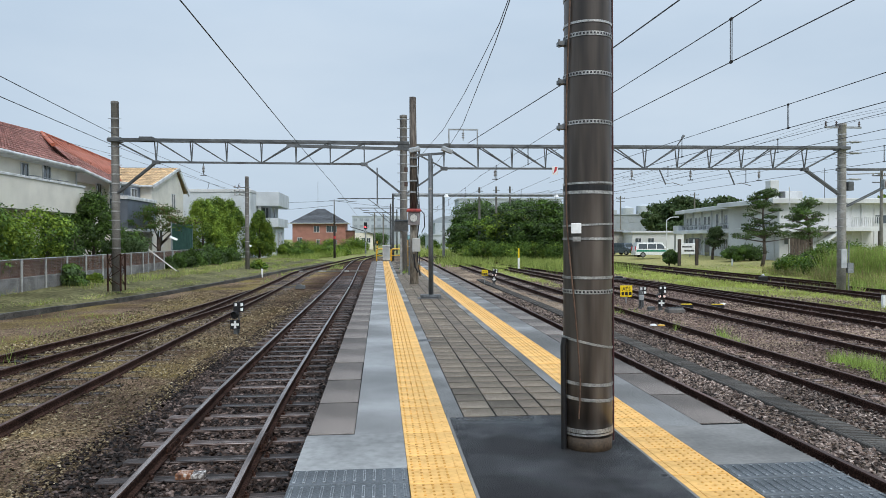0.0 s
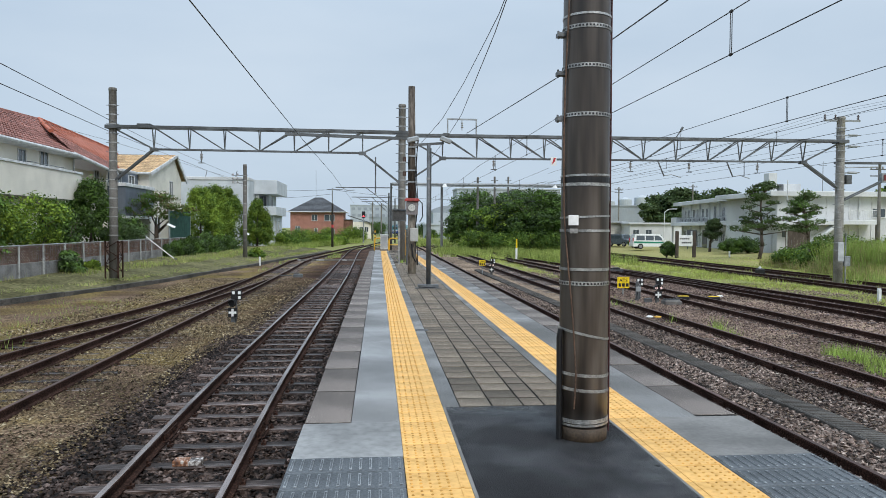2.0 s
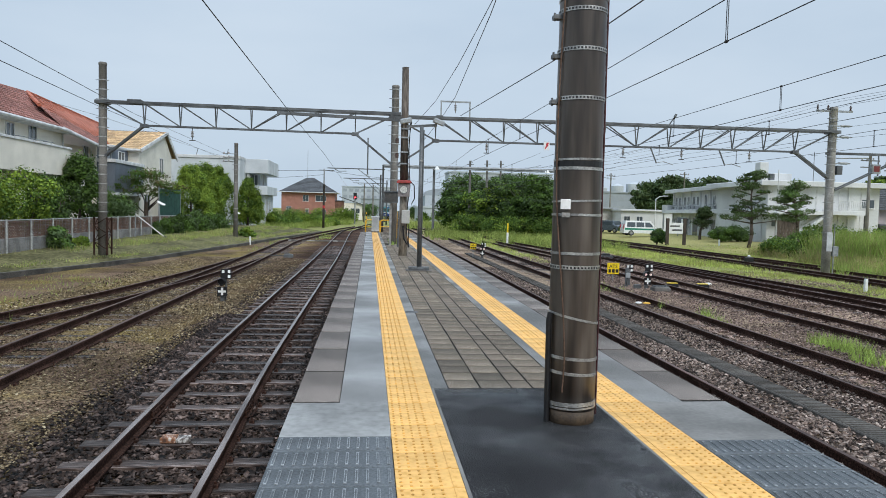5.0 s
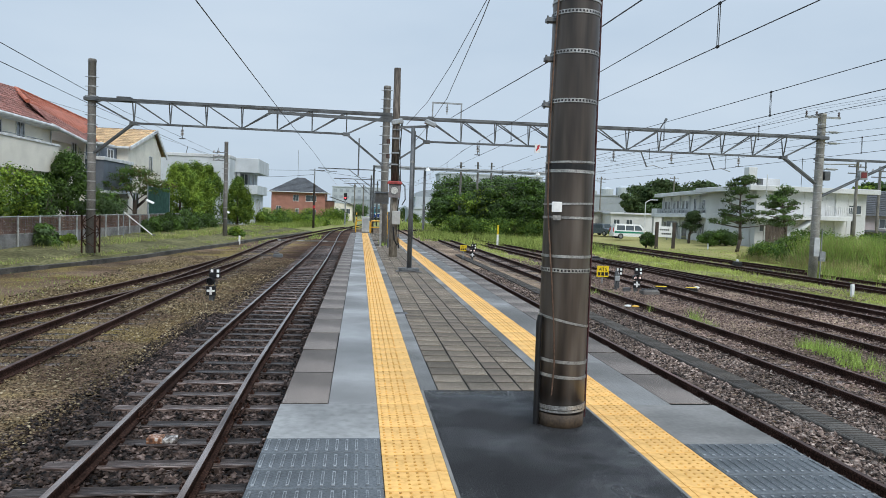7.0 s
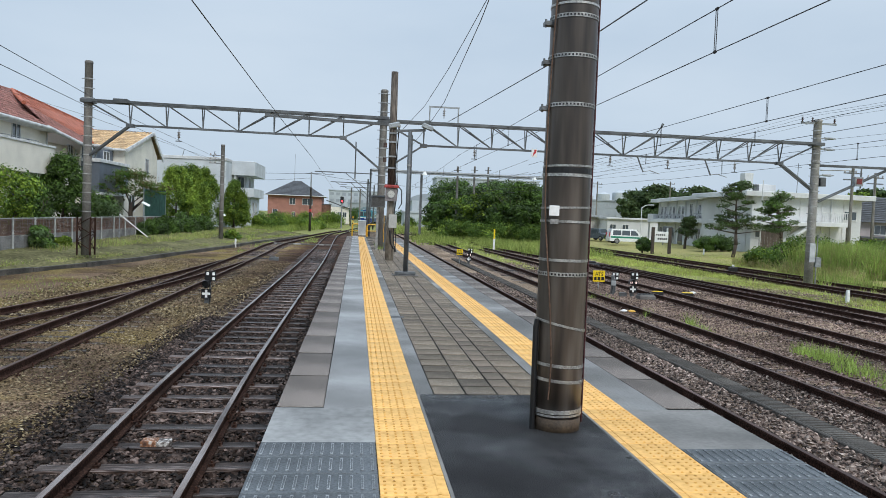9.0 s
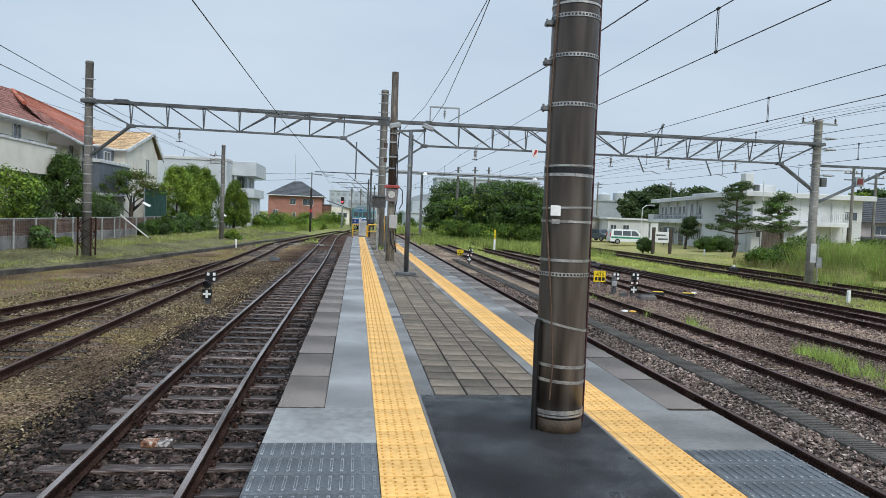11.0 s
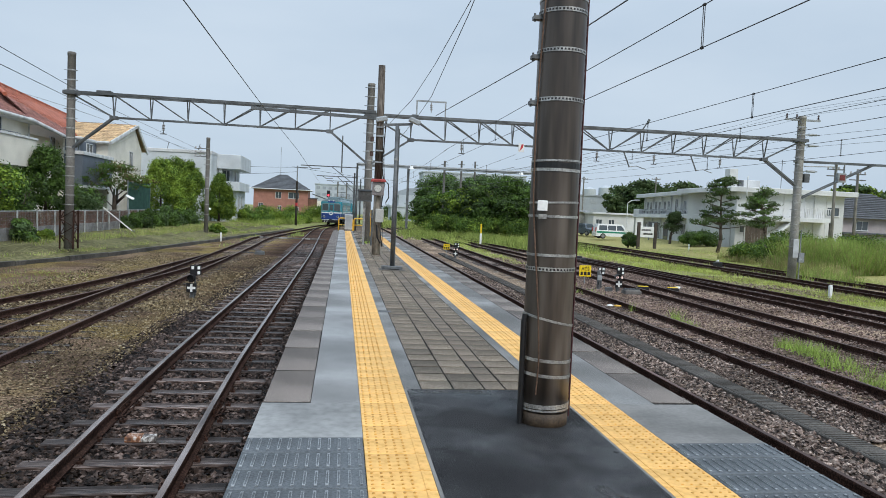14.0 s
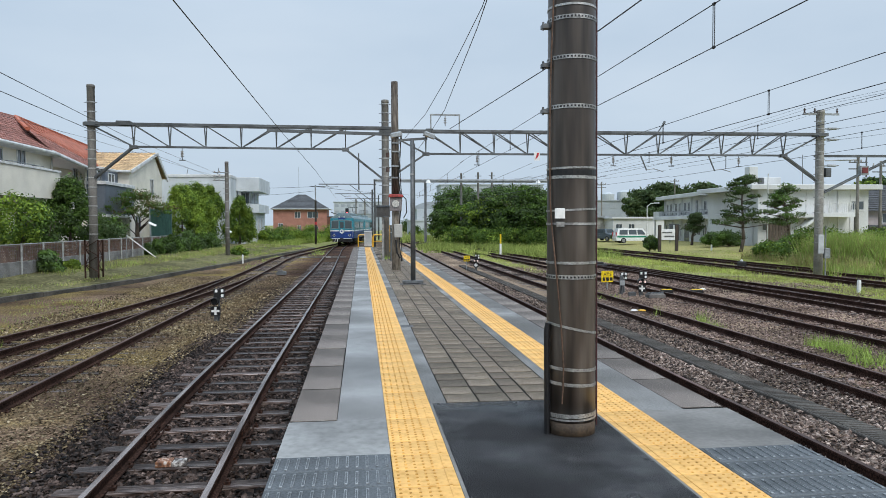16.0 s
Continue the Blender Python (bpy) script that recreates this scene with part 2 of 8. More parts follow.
M_slabplain = mat("smooth_slab", (0.145, 0.112, 0.08), 0.6, dark=(0.06, 0.047, 0.034), fine=50, coarse=1.2, bump=0.25, stain=0.9, rand=0.28, spec=0.25)
M_joint = mat("joint_dirt", (0.012, 0.011, 0.009), 0.9, fine=40, coarse=3, bump=0.3, spec=0.1)
M_grey = mat("smooth_grey_asphalt", (0.25, 0.25, 0.246), 0.55, dark=(0.165, 0.165, 0.162), light=(0.33, 0.33, 0.325), fine=70, coarse=0.7, bump=0.2, stain=0.7, dist=0.004, spec=0.2, wet=0.12)
M_grey2 = mat("dark_grey_asphalt", (0.175, 0.172, 0.165), 0.55, dark=(0.09, 0.088, 0.084), light=(0.27, 0.265, 0.255), fine=70, coarse=0.7, bump=0.2, stain=0.8, dist=0.004, spec=0.2, wet=0.1)
M_patch = mat("pale_concrete_patch", (0.3, 0.3, 0.292), 0.5, dark=(0.25, 0.25, 0.242), light=(0.34, 0.34, 0.33), fine=14, coarse=1.0, bump=0.12, stain=0.8, dist=0.004, spec=0.25)
M_patch2 = mat("brownish_concrete_patch", (0.17, 0.162, 0.15), 0.5, dark=(0.15, 0.143, 0.132), light=(0.195, 0.185, 0.172), fine=25, coarse=1.3, bump=0.12, stain=0.8, dist=0.004, spec=0.3)
M_asph = mat("wet_black_asphalt", (0.017, 0.017, 0.0185), 0.6, dark=(0.0035, 0.0035, 0.0045), light=(0.42, 0.42, 0.43), fine=105, coarse=0.9, bump=1.0, stain=1.2, dist=0.01, steps=(0.38, 0.56, 0.72), spec=0.15, wet=0.32)
M_mat = mat("grey_rubber_mat", (0.088, 0.098, 0.106), 0.5, fine=60, coarse=2, bump=0.15, stain=0.7, spec=0.3)
M_matrib = mat("pale_rubber_rib", (0.24, 0.255, 0.265), 0.55, fine=60, coarse=3, bump=0.1, stain=0.6, spec=0.3)
M_yellow = mat("yellow_tactile", (0.74, 0.425, 0.13), 0.55, dark=(0.62, 0.335, 0.08), light=(0.8, 0.48, 0.15), fine=18, coarse=2.0, bump=0.1, stain=0.25, rand=0.08, spec=0.3)
M_yeldot = mat("worn_orange_dot", (0.6, 0.31, 0.068), 0.6, fine=30, coarse=2, bump=0.1, stain=0.5, spec=0.25)
M_pside = mat("platform_side_wall", (0.11, 0.1, 0.09), 0.8, fine=20, coarse=1.5, bump=0.4, stain=0.9)
M_kerb = mat("dark_kerb_concrete", (0.075, 0.069, 0.06), 0.8, fine=20, coarse=1.5, bump=0.5, stain=0.9)
M_duct = mat("concrete_trough", (0.13, 0.122, 0.115), 0.75, fine=50, coarse=2, bump=0.3, stain=0.7, rand=0.15)
M_trough = mat("dark_trough_lid", (0.085, 0.078, 0.07), 0.8, fine=40, coarse=2, bump=0.4, stain=0.7, rand=0.15, spec=0.2)
M_white = mat("white_paint", (0.75, 0.76, 0.75), 0.5, fine=30, coarse=2, bump=0.05, stain=0.25, var=0.08)
M_black = mat("black_paint", (0.012, 0.012, 0.013), 0.45, fine=30, coarse=2, bump=0.05)
M_wire = mat("wire", (0.04, 0.042, 0.045), 0.5, 0.4, bump=0)
M_gate = mat("yellow_gate_paint", (0.72, 0.4, 0.03), 0.4, fine=30, coarse=3, bump=0.05, stain=0.4)
M_signy = mat("yellow_sign", (0.78, 0.55, 0.01), 0.45, fine=20, coarse=2, bump=0.0, stain=0.2)
M_red = mat("red_paint", (0.5, 0.04, 0.05), 0.5, fine=30, coarse=3, bump=0.05)
M_cab = mat("dull_cabinet_paint", (0.42, 0.44, 0.45), 0.6, fine=30, coarse=3, bump=0.05, stain=0.6, var=0.12)
M_insul = mat("grey_porcelain", (0.35, 0.34, 0.33), 0.25, fine=20, coarse=5, bump=0)
M_insulw = mat("brown_porcelain", (0.08, 0.05, 0.04), 0.25, fine=20, coarse=5, bump=0)


def ground_material():
    """Soil and ballast among the tracks, grass outside of them."""
    mt = mat("yard_ground", (0.14, 0.102, 0.072), 0.9, spec=0.1, dark=(0.034, 0.023, 0.016), light=(0.3, 0.235, 0.17), fine=24, coarse=0.25, bump=0.9, stain=0.8, dist=0.05)
    n, l = mt.node_tree.nodes, mt.node_tree.links
    b = n["Principled BSDF"]
    soil = b.inputs["Base Color"].links[0].from_socket
    geo = n.new("ShaderNodeNewGeometry")
    sep = n.new("ShaderNodeSeparateXYZ")
    l.new(geo.outputs["Position"], sep.inputs["Vector"])
    big = n.new("ShaderNodeTexNoise")
    big.inputs["Scale"].default_value, big.inputs["Detail"].default_value = 0.35, 6
    l.new(geo.outputs["Position"], big.inputs["Vector"])
    fine = n.new("ShaderNodeTexNoise")
    fine.inputs["Scale"].default_value, fine.inputs["Detail"].default_value = 6, 4
    l.new(geo.outputs["Position"], fine.inputs["Vector"])
    green = n.new("ShaderNodeValToRGB")
    green.color_ramp.elements[0].position, green.color_ramp.elements[0].color = 0.3, (0.12, 0.14, 0.042, 1)
    green.color_ramp.elements[1].position, green.color_ramp.elements[1].color = 0.7, (0.34, 0.335, 0.13, 1)
    l.new(fine.outputs["Fac"], green.inputs["Fac"])
    # mown, drier lawn towards the office
    lawn = n.new("ShaderNodeMix")
    lawn.data_type = "RGBA"
    lawn.inputs[7].default_value = (0.36, 0.32, 0.13, 1)

    def ramp(sock, a, c):
        r = n.new("ShaderNodeMapRange")
        r.inputs["From Min"].default_value, r.inputs["From Max"].default_value = a, c
        l.new(sock, r.inputs["Value"])
        return r.outputs["Result"]

    def mathn(op, a, c):
        m = n.new("ShaderNodeMath")
        m.operation = op
        for i, s in enumerate((a, c)):
            if isinstance(s, float):
                m.inputs[i].default_value = s
            else:
                l.new(s, m.inputs[i])
        return m.outputs["Value"]

    # moss between the tracks and rust along the running line
    patch = n.new("ShaderNodeTexNoise")
    patch.inputs["Scale"].default_value, patch.inputs["Detail"].default_value = 0.45, 5
    l.new(geo.outputs["Position"], patch.inputs["Vector"])

    def tint(prev, amount, col):
        t_ = n.new("ShaderNodeMix")
        t_.data_type, t_.blend_type = "RGBA", "MULTIPLY"
        l.new(amount, t_.inputs[0])
        l.new(prev, t_.inputs[6])
        t_.inputs[7].default_value = (*col, 1)
        return t_.outputs[2]

    moss = mathn("MULTIPLY", ramp(patch.outputs["Fac"], 0.45, 0.62), ramp(sep.outputs["X"], -2.8, -3.6))
    soil = tint(soil, moss, (1.1, 1.2, 0.6))
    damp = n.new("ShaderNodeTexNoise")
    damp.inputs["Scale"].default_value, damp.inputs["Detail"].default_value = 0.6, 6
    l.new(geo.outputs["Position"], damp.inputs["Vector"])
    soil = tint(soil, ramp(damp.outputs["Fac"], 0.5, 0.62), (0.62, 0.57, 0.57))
    rust = mathn("MULTIPLY", mathn("MULTIPLY", ramp(sep.outputs["X"], -5.0, -3.6), ramp(sep.outputs["X"], -0.2, -0.9)), ramp(sep.outputs["Y"], 8.0, 24.0))
    soil = tint(soil, rust, (0.45, 0.34, 0.32))
    soil = tint(soil, ramp(sep.outputs["X"], -3.0, -4.2), (1.15, 1.05, 0.97))
    grey = n.new("ShaderNodeVectorMath")
    grey.operation = "SCALE"
    l.new(soil, grey.inputs[0])
    bright = n.new("ShaderNodeMapRange")
    bright.inputs["From Min"].default_value, bright.inputs["From Max"].default_value = 3.0, 5.0
    bright.inputs["To Min"].default_value, bright.inputs["To Max"].default_value = 1.0, 1.9
    l.new(sep.outputs["X"], bright.inputs["Value"])
    l.new(bright.outputs["Result"], grey.inputs["Scale"])
    soil = grey.outputs["Vector"]
    wob = mathn("MULTIPLY", mathn("SUBTRACT", big.outputs["Fac"], 0.5), 5.0)
    xs = mathn("ADD", sep.outputs["X"], wob)
    right = ramp(xs, 16.9, 17.9)
    left = ramp(mathn("SUBTRACT", sep.outputs["X"], mathn("MULTIPLY", mathn("SUBTRACT", sep.outputs["Y"], 25.5), 0.165)), -12.9, -13.3)
    tracks = mathn("MULTIPLY", ramp(sep.outputs["X"], 20.6, 20.9), ramp(sep.outputs["X"], 22.6, 22.3))
    tracks2 = mathn("MULTIPLY", ramp(sep.outputs["X"], 23.2, 23.5), ramp(sep.outputs["X"], 25.8, 25.4))
    strip = mathn("MULTIPLY", mathn("MULTIPLY", ramp(xs, 9.0, 9.4), ramp(xs, 10.7, 10.3)), ramp(sep.outputs["Y"], 36.0, 44.0))
    g = mathn("MAXIMUM", mathn("MAXIMUM", right, left), strip)
    g = mathn("SUBTRACT", g, mathn("MAXIMUM", tracks, tracks2))
    far = ramp(sep.outputs["Y"], 105.0, 125.0)
    g = mathn("MAXIMUM", g, mathn("MULTIPLY", far, 0.8))
    g = mathn("MINIMUM", mathn("MAXIMUM", g, 0.0), 1.0)
    mx = n.new("ShaderNodeMix")
    mx.data_type = "RGBA"
    l.new(g, mx.inputs[0])
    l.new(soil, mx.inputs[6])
    l.new(mathn("MULTIPLY", ramp(sep.outputs["X"], 25.0, 29.0), ramp(fine.outputs["Fac"], 0.25, 0.6)), lawn.inputs[0])
    l.new(green.outputs["Color"], lawn.inputs[6])
    l.new(lawn.outputs[2], mx.inputs[7])
    l.new(mx.outputs[2], b.inputs["Base Color"])
    return mt


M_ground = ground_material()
RAIL_Z = -0.95
GROUND = -1.13


# ---- ground ----
def build_ground():
    def axis(marks):
        out = []
        for a, b, k in marks:
            out += [a + (b - a) * i / k for i in range(k)]
        return out + [marks[-1][1]]
    xs = axis([(-1600, -200, 7), (-200, -30, 8), (-30, 40, 140), (40, 200, 10), (200, 1600, 7)])
    ys = axis([(-1200, -100, 6), (-100, -10, 9), (-10, 130, 170), (130, 400, 14), (400, 3000, 9)])
    mb = MB()
    for y in ys:
        for x in xs:
            z = GROUND + 0.05 * noise.noise((x * 0.3, y * 0.3, 0)) + 0.02 * noise.noise((x * 1.7, y * 1.7, 3))
            if -3.7 < x < -0.6 and y < 38:
                z -= 0.09 * min(1, (38 - y) / 6)
            if x > 26:
                z += min((x - 26) / 10, 1) * 0.45
            mb.v.append((x, y, z))
    nx = len(xs)
    for j in range(len(ys) - 1):
        for i in range(nx - 1):
            mb.f.append((j * nx + i, j * nx + i + 1, (j + 1) * nx + i + 1, (j + 1) * nx + i))
            mb.m.append(0)
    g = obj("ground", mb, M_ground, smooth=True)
    tagged(g, "brown soil and ballast yard with grassy borders", "ground", kind="structure")


build_ground()

# ---- tracks ----
MAIN = [(-1.95, -20), (-2.06, 6), (-2.13, 9), (-2.185, 12), (-2.2, 22), (-2.22, 38), (-2.4, 55), (-2.58, 72), (-2.5, 84), (-2.05, 93), (-1.25, 103), (-0.6, 111), (0.1, 119), (0.75, 127), (2.0, 150), (3.7, 172), (4.7, 188), (5.4, 205), (6.0, 235), (8.8, 262), (15, 300)]
PASS_L = [(-5.8, -20), (-5.8, 30), (-5.95, 45), (-6.1, 56), (-5.3, 68), (-4.2, 81), (-2.9, 96), (-1.6, 106)]
SIDE_L = [(-10.5, -16), (-8.9, 6), (-7.8, 16.2), (-7.05, 21), (-6.4, 28), (-5.95, 36)]
TRACK_P = [(4.63, -20), (4.63, 40), (4.75, 60), (4.85, 90), (4.6, 130), (6, 160)]
TRACK_Q = [(8.06, -20), (8.06, 45), (8.1, 65), (7.7, 85), (6.6, 105), (5.3, 125)]
TRACK_S = [(11.6, -20), (11.6, 38), (11.2, 50), (10.4, 68), (9.2, 90), (7.8, 105)]
TRACK_U = [(15.3, -20), (15.2, 24), (14.9, 38), (13.6, 55), (12.1, 72), (10.4, 92), (9, 108)]
TRACK_U2 = [(17.0, 4), (16.6, 16), (16.0, 28), (15.2, 40), (14.2, 50)]
TRACK_V = [(21.5, -20), (21.5, 60), (20.6, 85), (18, 115)]
TRACK_W = [(24.6, -20), (24.6, 60), (23.6, 85), (21, 115)]


def smooth_line(pts, step=1.5):
    """Points of a smooth curve through the given plan points."""
    out = []
    for i in range(len(pts) - 1):
        p0, p1, p2, p3 = (Vector(pts[max(i - 1, 0)]), Vector(pts[i]), Vector(pts[i + 1]), Vector(pts[min(i + 2, len(pts) - 1)]))
        d = (p2 - p1).length
        m1 = (p2 - p0) / max((p2 - p0).length, 1e-6) * d
        m2 = (p3 - p1) / max((p3 - p1).length, 1e-6) * d
        k = max(int(d / step), 1)
        for j in range(k):
            t = j / k
            h = (2 * t**3 - 3 * t**2 + 1, t**3 - 2 * t**2 + t, -2 * t**3 + 3 * t**2, t**3 - t**2)
            out.append(p1 * h[0] + m1 * h[1] + p2 * h[2] + m2 * h[3])
    return out + [Vector(pts[-1])]


def along(line, s):
    """The place and heading at s metres along a line of plan points."""
    for a, b in zip(line, line[1:]):
        d = (b - a).length
        if s <= d or b is line[-1]:
            u = (b - a) / d
            return a + u * s, u
        s -= d


RAIL_PROFILE = [(-0.032, 0), (0.032, 0), (0.034, -0.03), (0.012, -0.045), (0.012, -0.115), (0.06, -0.135), (0.06, -0.15), (-0.06, -0.15), (-0.06, -0.135), (-0.012, -0.115), (-0.012, -0.045), (-0.034, -0.03)]


def build_track(pts, label, head, lo=-8.0, hi=95.0, pitch=0.69, sleepers=True, width=2.0, seed=1, start=0.2, jitter=0.05):
    rnd = random.Random(seed)
    e = thing("railway_track", pose(0, 0, 0), label, "railway track", "tracks of the yard", "structure")
    line = smooth_line(pts)
    for side in (-1, 1):
        ln = []
        for i, p in enumerate(line):
            a, b = line[max(i - 1, 0)], line[min(i + 1, len(line) - 1)]
            d = (b - a).normalized()
            q = p + Vector((d.y, -d.x)) * (0.566 * side)
            ln.append((q.x, q.y, RAIL_Z))
        r = obj("rail", MB().sweep(RAIL_PROFILE, ln), M_rail, e)
        top = MB()
        top.sweep([(-0.03, 0.004), (0.03, 0.004), (0.033, -0.008), (-0.033, -0.008)], ln)
        obj("rail_head", top, head, r, "worn running surface")
    if not sleepers:
        return e
    proto = MB().box(-width / 2, width / 2, -0.1, 0.1, -0.14, 0, bevel=0.012).mesh("sleeper", M_sleeper)
    fast = MB()
    for sx in (-0.566, 0.566):
        for k in (-0.085, 0.085):
            fast.box(sx + k - 0.03, sx + k + 0.03, -0.04, 0.04, 0, 0.03)
            fast.tube((sx + k, 0, 0.03), (sx + k, 0, 0.055), 0.014, n=6)
    fastm = fast.mesh("rail_clip", M_rail)
    total = sum((b - a).length for a, b in zip(line, line[1:]))
    s, count = start, 0
    while s < total:
        p, u = along(line, s)
        if lo < p.y < hi and count < 160:
            ang = math.degrees(math.atan2(-u.x, u.y)) + rnd.uniform(-1.5, 1.5)
            m = pose(p.x + rnd.uniform(-0.05, 0.05), p.y, RAIL_Z - 0.153 + rnd.uniform(-0.012, 0.0), 0, 0, ang)
            sl = obj("sleeper", proto, None, e, at=m)
            if p.y < 26:
                obj("rail_clip", fastm, None, sl)
            count += 1
        s += pitch + rnd.uniform(-jitter, jitter)
    return e


build_track(MAIN, "single track with weathered sleepers beside the platform", M_railtop, lo=3, hi=52, seed=2, pitch=0.7, start=0.22, jitter=0.006, width=2.12)
build_track(PASS_L, "rusty side track sunk in soil and ballast", M_railold, lo=6, hi=70, seed=3)
build_track(SIDE_L, "rusty diverging siding joining the next track", M_railold, lo=10, hi=34, seed=4)
build_track(TRACK_P, "dark rusted track along the platform edge", M_railold, lo=5, hi=70, seed=5)
build_track(TRACK_Q, "rusty siding in brown ballast", M_railold, lo=6, hi=80, seed=6)
build_track(TRACK_S, "rusty siding in brown ballast with weeds", M_railold, lo=8, hi=80, seed=7)
build_track(TRACK_U, "dark rusty siding with turnout rails", M_railold, lo=10, hi=80, seed=8)
build_track(TRACK_U2, "turnout branch of a dark siding", M_railold, lo=10, hi=45, seed=9)
build_track(TRACK_V, "old siding half hidden in grass", M_railold, lo=14, hi=90, seed=10)
build_track(TRACK_W, "old siding in the grass before the lawn", M_railold, lo=14, hi=90, seed=11)

def fishplate(x, y):
    e = thing("rail_joint", pose(x, y, RAIL_Z), "bolted steel fishplates joining two rails", "rail joint", "rail joints")
    for sx in (-1, 1):
        p = obj("fishplate", MB().box(sx * 0.03 - 0.014, sx * 0.03 + 0.014, -0.28, 0.28, -0.11, -0.04, bevel=0.006), M_rail, e)
        for k in (-0.2, -0.07, 0.07, 0.2):
            obj("bolt", MB().tube((sx * 0.03, k, -0.075), (sx * 0.065, k, -0.075), 0.015, n=6), M_rail, p)
    obj("bond_cable", MB().path([(0.06, -0.4, -0.1), (0.1, -0.2, -0.14), (0.1, 0.2, -0.14), (0.06, 0.4, -0.1)], 0.012, 5), M_rail, e)


for x, y in ((-2.70, 9.3), (-1.57, 9.35), (4.064, 10.15), (5.196, 10.4), (7.494, 13.0)):
    fishplate(x, y)

# ---- platform ----
PL0, PL1 = -14.0, 50.5
X_EDGE, X_COPE, X_YL0, X_YL1, X_YR0, X_YR1, X_COPE2, X_EDGE2 = -0.622, -0.236, 0.158, 0.558, 1.92, 2.315, 2.69, 3.08
Y_MAT, Y_PATCH, Y_ASPH = 4.915, 5.785, 6.25

core = MB()
core.box(X_EDGE + 0.05, X_EDGE2 - 0.05, PL0, PL1, -1.3, -0.06)
# ramp at the far end
core.solid([(X_EDGE + 0.05, PL1, -1.3), (X_EDGE2 - 0.05, PL1, -1.3), (X_EDGE2 - 0.05, PL1, -0.06), (X_EDGE + 0.05, PL1, -0.06), (X_EDGE + 0.3, PL1 + 9, -1.2), (X_EDGE2 - 0.3, PL1 + 9, -1.2)],
           [(3, 2, 5, 4), (2, 1, 5), (0, 3, 4), (0, 4, 5, 1)])
platform = obj("platform", core, M_pside)
tagged(platform, "long narrow station platform of wet paving and asphalt", "platform", kind="structure")


def surf(name, x0, x1, y0, y1, m, label, z=0.0, depth=0.06, n=1):
    b = MB()
    for i in range(n):
        a, c = y0 + (y1 - y0) * i / n, y0 + (y1 - y0) * (i + 1) / n
        b.box(x0, x1, a, c, z - depth, z)
    return obj(name, b, m, platform, label)


surf("asphalt_strip", X_COPE, X_YL0, Y_PATCH, PL1, M_grey, "smooth grey wet asphalt strip")
surf("asphalt_strip", X_YR1, X_COPE2, 5.78, PL1, M_grey2, "smooth grey wet asphalt strip")
surf("concrete_patch", X_EDGE + 0.004, X_YL0, Y_MAT, Y_PATCH, M_patch, "pale concrete patch", z=0.002)
surf("concrete_patch", X_YR1, X_EDGE2 - 0.004, Y_MAT - 0.155, 5.78, M_patch2, "brownish concrete patch", z=0.002)
surf("black_asphalt", X_YL1 + 0.022, X_YR0 - 0.022, PL0, Y_ASPH, M_asph, "wet black asphalt")
surf("mat_base", X_EDGE + 0.002, X_YL0, PL0, Y_MAT, M_grey, "grey bedding", z=-0.012, depth=0.05)
surf("mat_base", X_YR1, X_EDGE2 - 0.002, PL0, Y_MAT - 0.15, M_grey, "grey bedding", z=-0.012, depth=0.05)
surf("joint_bed", X_YL1, X_YR0, Y_ASPH, PL1, M_joint, "dark joints", z=-0.0015, depth=0.055)
surf("joint_bed", X_EDGE + 0.02, X_COPE, Y_PATCH, PL1, M_joint, "dark joints", z=-0.0015, depth=0.055)
surf("joint_bed", X_COPE2, X_EDGE2 - 0.02, 5.78, PL1, M_joint, "dark joints", z=-0.0015, depth=0.055)
surf("tile_bed", X_YL0, X_YL1, PL0, PL1, M_joint, "dark joints", z=-0.01, depth=0.05)
surf("mortar_line", X_YL1, X_YL1 + 0.022, PL0, Y_ASPH, M_patch2, "pale mortar line", z=0.0015, depth=0.03)
surf("mortar_line", X_YR0 - 0.022, X_YR0, PL0, Y_ASPH, M_patch2, "pale mortar line", z=0.0015, depth=0.03)
surf("tile_bed", X_YR0, X_YR1, PL0, PL1, M_joint, "dark joints", z=-0.01, depth=0.05)

# ---- big pole on the platform ----
def ring_band(z, r, h, m=0, tilt=0.0, n=28, depth=0.006):
    b = MB()
    pts = []
    for k, (rr, zz) in enumerate(((r, -h / 2), (r + depth, -h / 2), (r + depth, h / 2), (r, h / 2))):
        for i in range(n):
            a = 2 * math.pi * i / n
            pts.append((rr * math.cos(a), rr * math.sin(a), z + zz + tilt * math.cos(a) * r))
    faces = []
    for k in range(3):
        for i in range(n):
            j = (i + 1) % n
            faces.append((k * n + i, k * n + j, (k + 1) * n + j, (k + 1) * n + i))
    b.solid(pts, faces, m)
    return b


